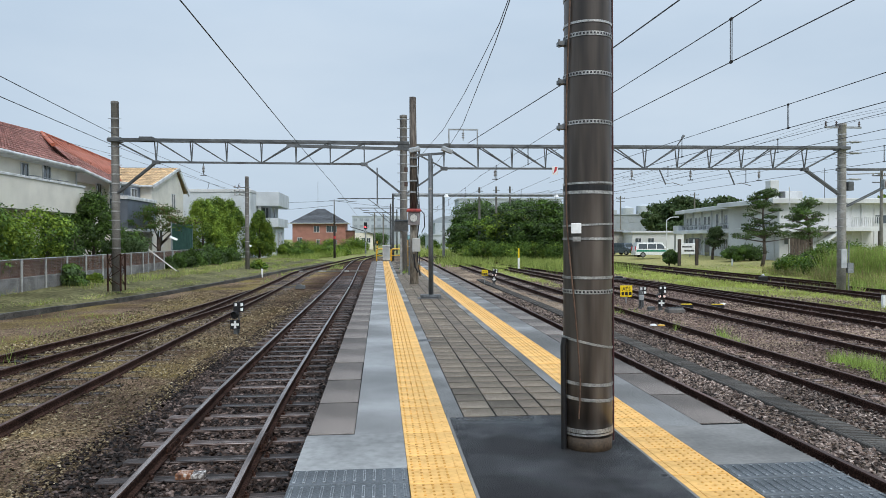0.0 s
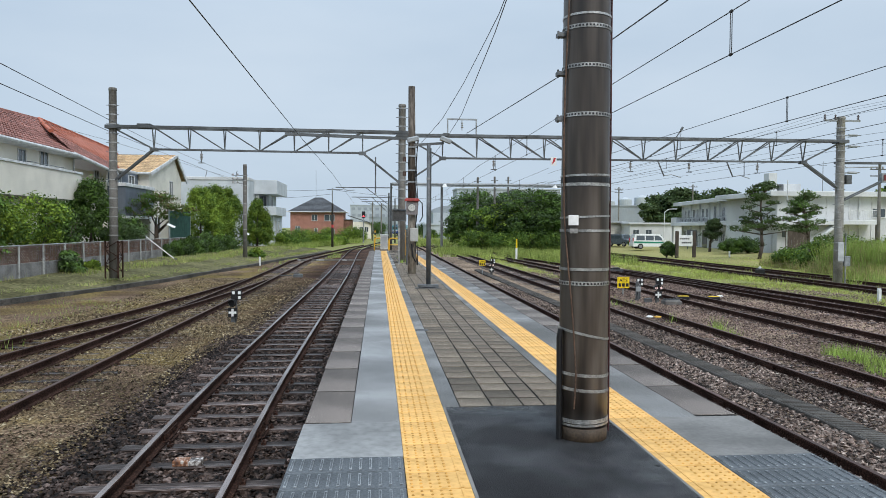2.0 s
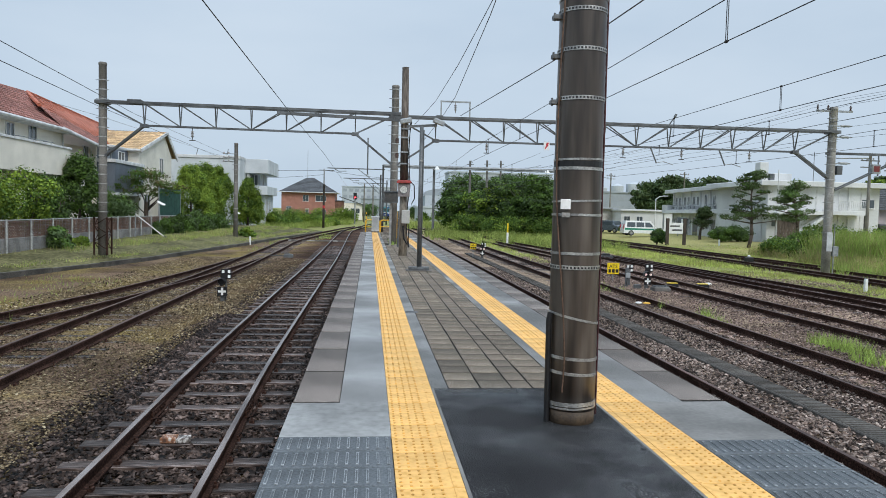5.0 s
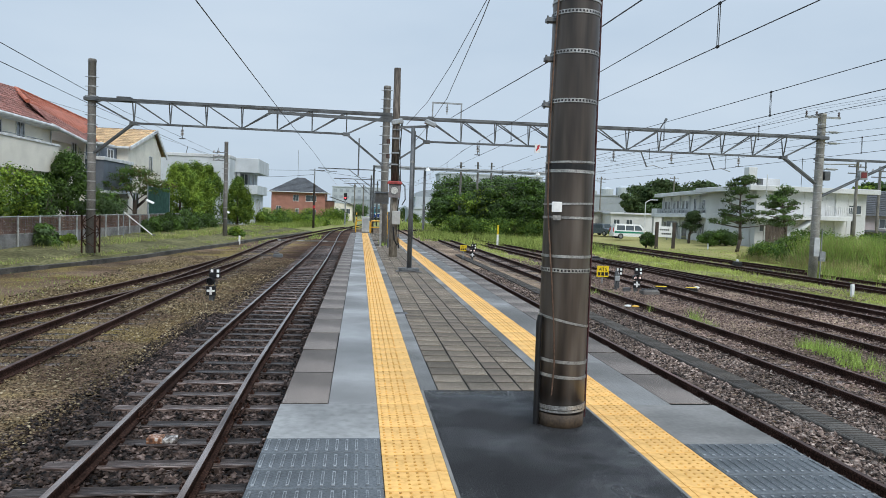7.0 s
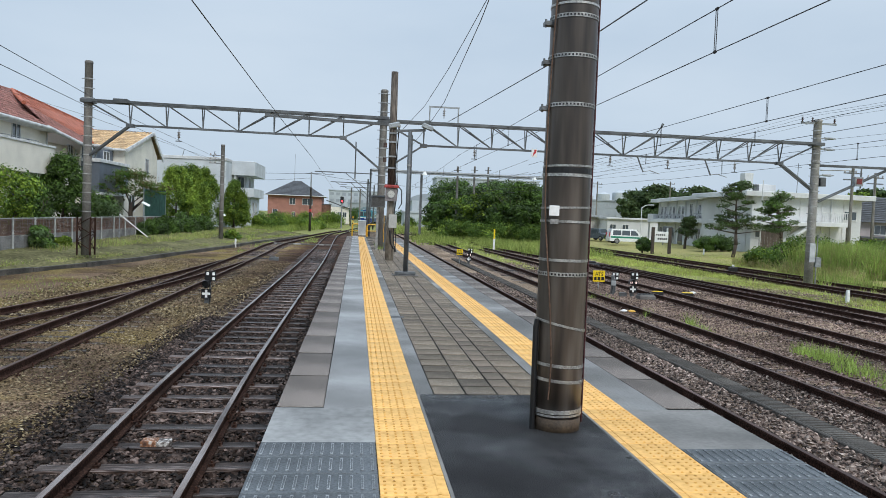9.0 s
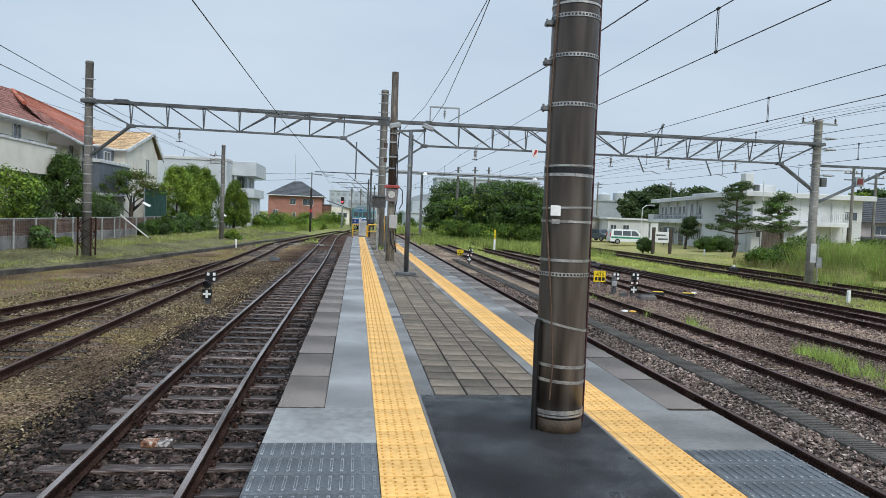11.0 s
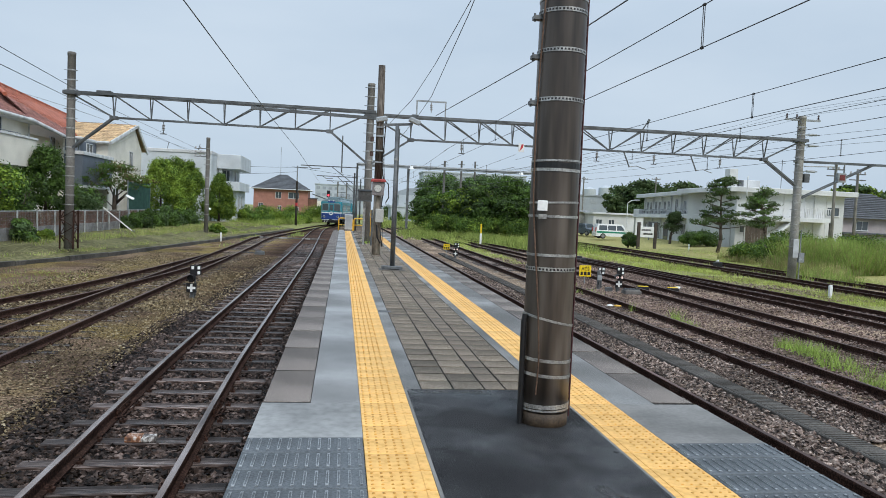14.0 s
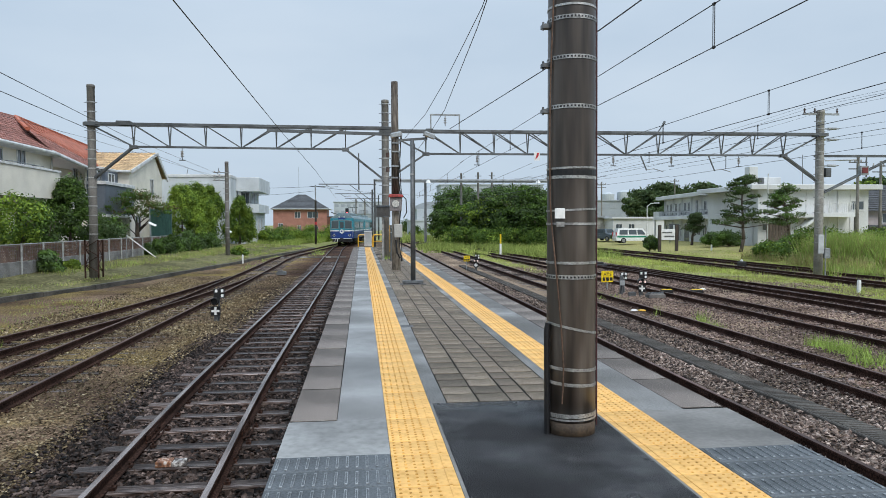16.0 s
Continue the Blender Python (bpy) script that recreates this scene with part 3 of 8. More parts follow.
def build_big_pole():
    e = thing("catenary_pole", pose(1.555, 5.31, 0), "thick dark stained catenary pole with steel bands and cables", "pole", "poles of the overhead line")
    rad = lambda z: 0.187 - 0.0032 * z
    shaft = MB()
    shaft.lathe([(rad(0.1 + i * 0.42), 0.1 + i * 0.42) for i in range(21)], 36)
    obj("shaft", shaft, M_pole, e, smooth=True)
    obj("pole_foot", MB().tube((0, 0, -0.05), (0, 0, 0.12), 0.183, 0.186, 32), M_polebase, e, "rusty brown foot", smooth=True)
    for z in (3.40, 3.10, 2.81, 2.45, 1.19):
        b = obj("perforated_band", ring_band(z, rad(z), 0.03), M_band, e, "perforated steel strap")
        holes = MB()
        for i in range(44):
            a = 2 * math.pi * i / 44
            c, s, r = math.cos(a), math.sin(a), rad(z) + 0.0075
            t = Vector((-s, c, 0)) * 0.007
            p = Vector((c * r, s * r, z))
            holes.face([p - t - Vector((0, 0, 0.007)), p + t - Vector((0, 0, 0.007)), p + t + Vector((0, 0, 0.007)), p - t + Vector((0, 0, 0.007))])
        obj("hole_strip", holes, M_black, b, "row of dark punched holes")
    for z, h, tl in ((3.19, 0.016, 0.0), (2.0, 0.014, 0.02), (1.93, 0.022, -0.01), (1.69, 0.014, 0.04), (1.585, 0.018, 0.0), (1.295, 0.02, 0.0), (0.80, 0.017, -0.22), (0.5, 0.022, -0.05), (0.385, 0.022, -0.06), (0.155, 0.03, 0.03), (0.125, 0.014, 0.03)):
        obj("steel_band", ring_band(z, rad(z), h, tilt=tl), M_band, e)
    obj("dark_band", ring_band(1.965, rad(1.96), 0.04, depth=0.003), M_black, e, "black tape band")
    for z in (3.06, 2.77, 2.43):
        b = MB().box(-0.235, -0.17, -0.045, 0.02, z - 0.016, z + 0.016, bevel=0.004)
        b.tube((-0.225, -0.02, z - 0.03), (-0.225, -0.02, z + 0.03), 0.008, n=6)
        obj("clamp_bracket", b, M_dsteel, e)
    obj("name_plate", MB().box(-0.19, -0.115, -0.163, -0.155, 1.625, 1.70, bevel=0.003), M_white, e, "small white plate").matrix_basis = pose(0.02, 0.0, 0, 0, 0, 0)
    obj("label_tag", MB().box(-0.16, -0.1, -0.168, -0.16, 1.565, 1.60), M_band, e)
    # conduit at the foot, with the loose cable above it
    cond = MB().path([(-0.2, -0.06, 0.0), (-0.205, -0.06, 0.78), (-0.195, -0.06, 0.84)], 0.022, 10)
    obj("conduit", cond, M_black, e, "black cable conduit")
    pts = []
    for i in range(60):
        z = 0.25 + i * 0.062
        a = math.radians(205 + 8 * math.sin(z * 2.1) + 26 * min(1.0, max(0.0, 1 - (z - 0.5) / 1.2)))
        r = rad(z) + 0.012
        pts.append((r * math.cos(a), r * math.sin(a), z))
    obj("loose_cable", MB().path(pts, 0.0065, 6), mat("rusty_cable", (0.12, 0.07, 0.045), 0.7), e, "rusty brown loose cable")
    red = [(rad(z) * math.cos(-0.25) + 0.008, rad(z) * math.sin(-0.25), z) for z in [0.05 + 0.25 * i for i in range(32)]]
    obj("earth_cable", MB().path(red, 0.007, 6), mat("dark_red_cable", (0.06, 0.018, 0.02), 0.6), e, "dark red cable")
    top = MB().bar((-0.9, 0, 6.6), (0.9, 0, 6.6), 0.08, 0.08)
    obj("cross_arm", top, M_dsteel, e)


build_big_pole()


# ---- other poles ----
def concrete_pole(x, y, z0, z1, r0, r1, label, rings=(), m=None, group="poles of the overhead line"):
    e = thing("concrete_pole", pose(x, y, z0), label, "pole", group)
    h = z1 - z0
    obj("shaft", MB().lathe([(r0, -0.2), (r0 + (r1 - r0) * 0.5, h * 0.5), (r1, h - 0.14), (r1 * 1.07, h - 0.13), (r1 * 1.07, h - 0.03), (r1 * 0.9, h)], 20), m or M_conc, e, smooth=True)
    for z in rings:
        zz = z - z0
        r = r0 + (r1 - r0) * zz / h
        obj("steel_band", ring_band(zz, r, 0.05, n=16, depth=0.012), M_band, e)
        obj("bolt", MB().tube((-r - 0.13, 0, zz), (r + 0.1, 0, zz), 0.012, n=6), M_dsteel, e)
    return e


GY = 33.4
lp = concrete_pole(-12.0, GY, -0.55, 7.87, 0.185, 0.165, "tall grey concrete gantry pole with climbing bolts", rings=[1.2 + 0.42 * i for i in range(15)], m=M_conc)
# lattice foot around the left gantry pole
lat = MB()
for sx in (-0.28, 0.28):
    for sy in (-0.28, 0.28):
        lat.bar((sx, sy, -0.2), (sx, sy, 1.5), 0.06, 0.06)
for sy in (-0.28, 0.28):
    for i in range(4):
        a, b = (-0.28, 0.28) if i % 2 else (0.28, -0.28)
        lat.bar((a, sy, 0.05 + i * 0.36), (b, sy, 0.41 + i * 0.36), 0.03, 0.03)
        lat.bar((sy, a, 0.05 + i * 0.36), (sy, b, 0.41 + i * 0.36), 0.03, 0.03)
obj("lattice_foot", lat, M_rail, lp, "rusty lattice reinforcement")
cp = concrete_pole(1.09, GY, 0.0, 7.40, 0.18, 0.165, "grey concrete gantry pole on the platform with bands", rings=[3.0 + 0.42 * i for i in range(11)])
rp = concrete_pole(22.92, GY, -1.15, 7.25, 0.215, 0.19, "pale grey concrete gantry pole with crossarm and fittings", rings=[0.6 + 0.38 * i for i in range(17)], m=mat("pale_concrete", (0.33, 0.32, 0.3), 0.8, fine=50, coarse=2, bump=0.2, stain=0.6))
concrete_pole(-10.3, 56.0, -0.85, 6.45, 0.17, 0.14, "grey concrete utility pole with insulator arms", rings=[0.6, 1.4, 2.6, 3.4, 4.0, 4.4, 4.8, 5.2, 5.6])

# fittings of the right gantry pole
arm = MB().bar((-0.9, 0, 8.2), (1.0, 0, 8.2), 0.09, 0.09)
obj("cross_arm", arm, M_steel, rp)
for x in (-0.85, -0.3, 0.9):
    ins = MB()
    for k in range(3):
        ins.tube((x, 0, 8.26 + k * 0.08), (x, 0, 8.3 + k * 0.08), 0.07, 0.04, 10)
    ins.tube((x, 0, 8.24), (x, 0, 8.5), 0.03, n=8)
    obj("insulator", ins, M_insulw, rp, "brown pin insulator")
for z in (7.45, 6.9, 5.6):
    b = MB().bar((0.1, -0.1, z), (0.95, -0.1, z + 0.02), 0.06, 0.06)
    b.tube((0.35, -0.1, z + 0.02), (0.8, -0.1, z + 0.02), 0.06, n=8)
    obj("side_bracket", b, M_steel, rp)
obj("junction_box", MB().box(0.22, 0.5, -0.2, 0.1, 5.05, 5.5, bevel=0.02), M_dsteel, rp)
obj("junction_box", MB().box(0.25, 0.55, -0.15, 0.1, 0.95, 1.45, bevel=0.02), M_steel, rp)
obj("white_marker", MB().box(-0.15, 0.15, -0.232, -0.205, 1.2, 2.15, bevel=0.01), M_cab, rp, "white painted marker")
obj("side_pipe", MB().tube((0.32, -0.1, 0), (0.32, -0.1, 2.6), 0.03, n=8), M_steel, rp)


# ---- gantries ----
def truss(name, xa, xb, za, zb, drop, n, label, xl, xr):
    """A triangular girder: two upper chords, one lower chord, webs that lean towards the middle."""
    e = thing(name, pose(0, GY, 0), label, "gantry", "gantries over the tracks")
    zt = lambda x: za + (zb - za) * (x - xa) / (xb - xa)
    for s in (-0.25, 0.25):
        obj("upper_chord", MB().bar((xa, s, zt(xa)), (xb, s, zt(xb)), 0.09, 0.11), M_dsteel, e)
    obj("lower_chord", MB().bar((xl, 0, zt(xl) - drop), (xr, 0, zt(xr) - drop), 0.09, 0.09), M_dsteel, e)
    step = (xr - xl) / n
    for i in range(n + 1):
        x = xl + i * step
        for s in (-0.25, 0.25):
            obj("web_post", MB().bar((x, s, zt(x)), (x, 0, zt(x) - drop), 0.045, 0.045), M_dsteel, e)
        if i < n:
            x2 = x + step
            for s in (-0.25, 0.25):
                a, b = ((x, s, zt(x)), (x2, 0, zt(x2) - drop)) if i < n / 2 else ((x2, s, zt(x2)), (x, 0, zt(x) - drop))
                obj("web_diagonal", MB().bar(a, b, 0.05, 0.05), M_dsteel, e)
    for x, xe in ((xl, xa), (xr, xb)):
        obj("end_diagonal", MB().bar((x, 0, zt(x) - drop), (xe, 0, zt(xe) - 0.05), 0.07, 0.07), M_dsteel, e)
        for s in (-0.1, 0.1):
            obj("knee_brace", MB().bar((x, s, zt(x) - drop), (xe, s, 3.62), 0.08, 0.08), M_dsteel, e)
        obj("gusset", MB().box(x - 0.16, x + 0.16, -0.13, 0.13, zt(x) - drop - 0.09, zt(x) - drop + 0.07, bevel=0.02), M_dsteel, e)
    for x in (xa, xb):
        obj("clamp", MB().box(x - 0.26, x + 0.26, -0.3, 0.3, zt(x) - 0.1, zt(x) + 0.06, bevel=0.02), M_dsteel, e)
    obj("cap_box", MB().box(-10.9, -10.3, -0.2, 0.2, zt(-10.6) + 0.055, zt(-10.6) + 0.15, bevel=0.02) if xa < 0 else MB().box(3.0, 3.3, -0.2, 0.2, zt(3) + 0.055, zt(3) + 0.12, bevel=0.02), M_dsteel, e)
    return e


truss("gantry", -12.0, 1.09, 6.12, 6.07, 0.99, 6, "dark steel lattice gantry spanning the platform tracks", -10.2, -0.75)
truss("gantry", 1.09, 22.92, 5.95, 6.02, 1.05, 11, "dark steel lattice gantry spanning the yard tracks", 3.0, 20.95)


hs = thing("hanging_strut", pose(-0.15, GY, 3.2), "dark steel strut hanging from the gantry brace", "strut")
obj("strut", MB().bar((0, 0, 0), (0, 0, 1.72), 0.06, 0.06).bar((0, -0.14, 1.3), (0, 0.14, 1.3), 0.06, 0.05), M_dsteel, hs)
obj("end_plate", MB().box(-0.05, 0.05, -0.04, 0.04, -0.02, 0.04, bevel=0.01), M_steel, hs)


def insulator_set(x, z, y=GY, h=0.55):
    e = thing("catenary_insulator", pose(x, y, z), "grey insulator hanger with wire clamp under the gantry", "insulator", "insulators of the gantry")
    prof = [(0.03, -0.42)]
    for k in range(4):
        prof += [(0.045, -0.39 + 0.07 * k), (0.078, -0.37 + 0.07 * k), (0.035, -0.34 + 0.07 * k)]
    obj("insulator_body", MB().lathe(prof, 10), M_insul, e)
    obj("hanger", MB().tube((0, 0, 0.02), (0, 0, -h), 0.018, n=6).bar((-0.14, 0, -h), (0.14, 0, -h), 0.04, 0.04), M_dsteel, e)
    return e


for x in (-8.1, 5.45, 8.95, 12.15, 15.1, 18.6):
    insulator_set(x, 5.08 if x < 0 else 4.95)
for x, d in ((13.5, 1), (17.0, 1)):
    e = thing("registration_arm", pose(x, GY, 4.93), "steel registration arm hanging under the gantry", "wire arm", "insulators of the gantry")
    obj("strut", MB().bar((0, 0, 0.05), (0.35, 0, -0.75), 0.05, 0.05), M_dsteel, e)
    obj("arm", MB().path([(0.35, 0, -0.72), (0.7, 0, -0.66), (1.2, 0, -0.8)], 0.022, 6), M_steel, e)
# registration arm on top
for x in (8.9, 14.4):
    e = thing("insulator_stand", pose(x, GY, 6.03), "slanted insulator stand on top of the gantry", "insulator", "insulators of the gantry")
    obj("stand", MB().bar((0, 0, 0), (0.28, 0, 0.42), 0.05, 0.05).tube((0.28, 0, 0.42), (0.36, 0, 0.55), 0.06, n=8), M_dsteel, e)

fr = thing("wire_frame_stand", pose(3.92, GY, 5.93), "square steel frame with insulators on the gantry", "frame")
for x in (-0.68, 0.68):
    obj("upright", MB().bar((x, 0, 0.04), (x, 0, 0.84), 0.06, 0.06), M_steel, fr)
obj("top_bar", MB().bar((-0.72, 0, 0.82), (0.72, 0, 0.82), 0.07, 0.07), M_steel, fr)
b = MB()
for k in range(3):
    b.tube((0, 0, 0.66 - 0.1 * k), (0, 0, 0.62 - 0.1 * k), 0.07, 0.05, 10)
b.tube((0, 0, 0.8), (0, 0, 0.3), 0.02, n=6)
obj("insulator", b, M_insul, fr)

flag = thing("hazard_plate", pose(8.33, GY - 0.1, 4.62) @ Matrix.Diagonal((0.7, 1, 0.8, 1)), "white plate with a red flash hanging under the gantry", "sign")
obj("plate", MB().box(-0.2, 0.2, -0.01, 0.01, 0, 0.5), M_white, flag)
rf = MB()
rf.face([(0.0, -0.014, 0.46), (0.17, -0.014, 0.46), (0.1, -0.014, 0.28), (-0.06, -0.014, 0.24)])
rf.face([(-0.06, -0.0145, 0.27), (0.14, -0.0145, 0.29), (-0.12, -0.0145, 0.04)])
obj("red_flash", rf, M_red, flag, "red zigzag flash")
obj("hook", MB().bar((-0.16, 0, 0.5), (-0.16, 0, 0.52), 0.02, 0.02).bar((0.16, 0, 0.5), (0.16, 0, 0.52), 0.02, 0.02), M_steel, flag)

# branch to the right of the right pole
br = thing("side_gantry", pose(22.92, GY, 0), "steel bracket gantry reaching beyond the concrete pole", "gantry")
obj("chord", MB().bar((-0.3, 0, 4.95), (7.5, 0, 5.0), 0.1, 0.12), M_dsteel, br)
for s in (-0.12, 0.12):
    obj("brace", MB().bar((0.2, s, 3.1), (4.2, s, 5.0), 0.07, 0.07), M_dsteel, br)
obj("arm", MB().path([(0.3, 0, 4.72), (2.0, 0, 4.78), (2.2, 0, 4.3)], 0.035, 6), M_steel, br)
obj("hanger", MB().bar((2.55, 0, 3.9), (2.55, 0, 4.95), 0.05, 0.05), M_dsteel, br)
bx = thing("indicator_box", pose(25.2, GY - 0.1, 4.0) @ Matrix.Diagonal((0.5, 1, 0.75, 1)), "dark track indicator with a red display", "signal")
obj("case", MB().box(-0.38, 0.5, -0.12, 0.12, 0, 0.62, bevel=0.03), M_steel, bx)
obj("display", MB().box(-0.24, 0.36, -0.14, -0.118, 0.12, 0.5), mat("dull_red_display", (0.16, 0.03, 0.03), 0.4), bx, "dull red display")

# ---- platform pole with clock box ----
wp = thing("old_pole", pose(1.16, 24.75, 0), "weathered dark timber-like pole with clock box, cables and switch box", "pole", "poles of the overhead line")
obj("shaft", MB().tube((0, 0, -0.05), (-0.01, 0, 3.0), 0.15, 0.135, 18).tube((-0.01, 0, 3.0), (-0.03, 0, 6.5), 0.135, 0.11, 18), mat("stained_old_concrete", (0.31, 0.275, 0.225), 0.75, dark=(0.15, 0.125, 0.1), fine=22, coarse=1.2, bump=0.3, stain=1.1, stretch=(1, 1, 0.2)), wp, smooth=True)
obj("upper_sleeve", MB().tube((-0.01, 0, 2.6), (-0.03, 0, 6.52), 0.143, 0.116, 18), mat("tarred_upper_pole", (0.12, 0.097, 0.078), 0.7, dark=(0.05, 0.039, 0.031), light=(0.21, 0.175, 0.145), fine=20, coarse=1.4, bump=0.3, stain=1.0, stretch=(1, 1, 0.15)), wp, "tarred dark upper length", smooth=True)
obj("cross_arm", MB().bar((-4.35, -0.16, 4.78), (0.2, -0.16, 4.68), 0.09, 0.1), M_dsteel, wp)
cb = obj("clock_box", MB().box(-0.22, 0.18, -0.36, -0.14, 2.06, 2.52, bevel=0.02), mat("grey_box_paint", (0.22, 0.2, 0.2), 0.6), wp, "weathered clock case")
obj("roof", MB().box(-0.27, 0.23, -0.42, -0.1, 2.52, 2.62, bevel=0.04), mat("faded_red_tin", (0.3, 0.045, 0.04), 0.6, fine=20, coarse=4, bump=0.1, stain=0.7), cb, "faded red canopy")
obj("dial", MB().tube((-0.03, -0.362, 2.3), (-0.03, -0.385, 2.3), 0.125, n=24), mat("aged_dial", (0.5, 0.5, 0.47), 0.5), cb, "round white dial")
obj("dial_rim", ring_band(0, 0.125, 0.03, n=24, depth=0.02), M_dsteel, cb).matrix_basis = pose(-0.03, -0.37, 2.3, 90, 0, 0)
obj("cable_loop", MB().path([(0.2, -0.2, 2.6), (0.34, -0.2, 2.45), (0.36, -0.2, 2.0), (0.25, -0.2, 1.8)], 0.018, 6), M_black, wp)
obj("switch_box", MB().box(-0.07, 0.2, -0.32, -0.13, 1.14, 1.6, bevel=0.02), mat("aged_box_paint", (0.42, 0.42, 0.4), 0.6, stain=0.6, var=0.15), wp, "greyish white switch box")
obj("drain_pipe", MB().path([(-0.02, -0.2, 1.05), (0.02, -0.24, 0.6), (0.12, -0.24, 0.42), (0.18, -0.22, 0.5)], 0.03, 8), M_black, wp)
for z in (3.2, 3.6, 4.1, 4.4):
    obj("cable_clamp", MB().box(-0.16, 0.17, -0.17, -0.1, z - 0.025, z + 0.025, bevel=0.008), M_steel, wp)
for k, zz in enumerate((3.4, 3.9)):
    obj("insulator_spool", MB().tube((-0.28, -0.15, zz), (-0.28, -0.15, zz + 0.16), 0.06, n=8), M_insulw, wp)
for k in range(2):
    a = 0.6 * k
    pts = [(0.16 * math.cos(a) + 0.05 * math.sin(z * 3 + k), -0.15 - 0.03 * k, z) for z in (0.3, 0.9, 1.6, 2.4, 3.2, 4.0, 4.7)]
    obj("cable", MB().path(pts, 0.016, 5), M_black, wp)

# lamp post
lamp = thing("lamp_post", pose(1.3, 18.65, 0), "slim grey steel post with twin floodlights on a base frame", "lamp post")
obj("post", MB().tube((0, 0, 0.08), (0, 0, 3.8), 0.057, 0.05, 14), M_dsteel, lamp, smooth=True)
obj("base_frame", MB().box(-0.27, 0.27, -0.13, 0.13, 0.05, 0.11, bevel=0.01).box(-0.26, -0.18, -0.12, 0.12, 0, 0.05).box(0.18, 0.26, -0.12, 0.12, 0, 0.05), M_dsteel, lamp)
obj("footing", MB().box(-0.34, 0.34, -0.22, 0.22, 0.002, 0.02), M_duct, lamp)
obj("head_bar", MB().bar((-0.38, 0, 3.78), (0.4, 0, 3.84), 0.06, 0.06), M_dsteel, lamp)
for x, t in ((-0.42, -12), (0.45, 20)):
    fl = MB().box(-0.15, 0.15, -0.1, 0.1, -0.06, 0.06, bevel=0.03)
    obj("floodlight", fl, M_steel, lamp, at=pose(x, 0, 3.93, 0, t, 0))
obj("strap", ring_band(2.9, 0.053, 0.05, n=14), M_band, lamp)
obj("conduit", MB().tube((0.06, -0.03, 0.1), (0.06, -0.03, 3.7), 0.014, n=6), M_dsteel, lamp)

# mirror cabinet on white post and small platform-end things
mc = thing("platform_monitor", pose(0.86, 31.3, 0), "dark grey monitor cabinet on a white post", "monitor")
obj("post", MB().box(-0.01, 0.09, -0.05, 0.05, 0, 1.92, bevel=0.02), M_band, mc, "white painted post")
obj("cabinet", MB().box(-0.27, 0.35, -0.3, 0.14, 1.9, 2.4, bevel=0.04), M_dsteel, mc)
obj("screen", MB().box(-0.22, 0.3, -0.31, -0.296, 1.96, 2.34), mat("grey_glass", (0.07, 0.068, 0.065), 0.3), mc, "grey blank screen")
obj("visor", MB().box(-0.28, 0.36, -0.4, -0.29, 2.39, 2.42), M_dsteel, mc)
vl = thing("valve_stand", pose(1.22, 30.6, 0), "dark pipe stand with a grey handwheel", "valve")
obj("pipe", MB().tube((0, 0, 0), (0, 0, 1.55), 0.04, n=8), M_dsteel, vl)
obj("wheel", ring_band(0, 0.1, 0.025, n=16, depth=0.02), M_steel, vl).matrix_basis = pose(0, -0.08, 1.35, 90, 0, 0)
yp = thing("marker_post", pose(1.52, 41.0, 0), "yellow painted marker post at the platform end", "post")
obj("post", MB().box(-0.11, 0.11, -0.05, 0.05, 0, 1.5, bevel=0.02), M_gate, yp)


def gate(x):
    e = thing("barrier_rail", pose(x, 50.2, 0), "yellow bent tube barrier at the platform end", "barrier", "platform end barriers")
    pts = [(-0.48, 0, 0), (-0.48, 0, 0.72)]
    pts += [(-0.48 + 0.14 - 0.14 * math.cos(a), 0, 0.72 + 0.14 * math.sin(a)) for a in (0.5, 1.0, 1.57)]
    pts += [(0.34 + 0.14 * math.sin(a), 0, 0.86 - 0.14 + 0.14 * math.cos(a)) for a in (0, 0.5, 1.0, 1.57)] + [(0.48, 0, 0)]
    obj("tube", MB().path(pts, 0.045, 8), M_gate, e)
    obj("mid_rail", MB().tube((-0.48, 0, 0.4), (0.48, 0, 0.4), 0.03, n=8), M_gate, e)
    return e


gate(0.2)
gate(1.25)
wc = thing("control_cabinet", pose(0.4, 49.6, 0) @ Matrix.Diagonal((0.92, 1, 0.92, 1)), "greyish white weathered control cabinet on a plinth", "cabinet")
obj("body", MB().box(-0.28, 0.28, -0.2, 0.2, 0.12, 1.15, bevel=0.02), M_cab, wc)
obj("hood", MB().box(-0.32, 0.32, -0.24, 0.24, 1.15, 1.24, bevel=0.03), M_cab, wc)
obj("plinth", MB().box(-0.3, 0.3, -0.22, 0.22, 0, 0.12), M_duct, wc)
obj("door_leaf", MB().box(-0.23, 0.23, -0.212, -0.2, 0.2, 1.08, bevel=0.004), mat("off_white_door", (0.37, 0.39, 0.4), 0.5, var=0.08), wc)


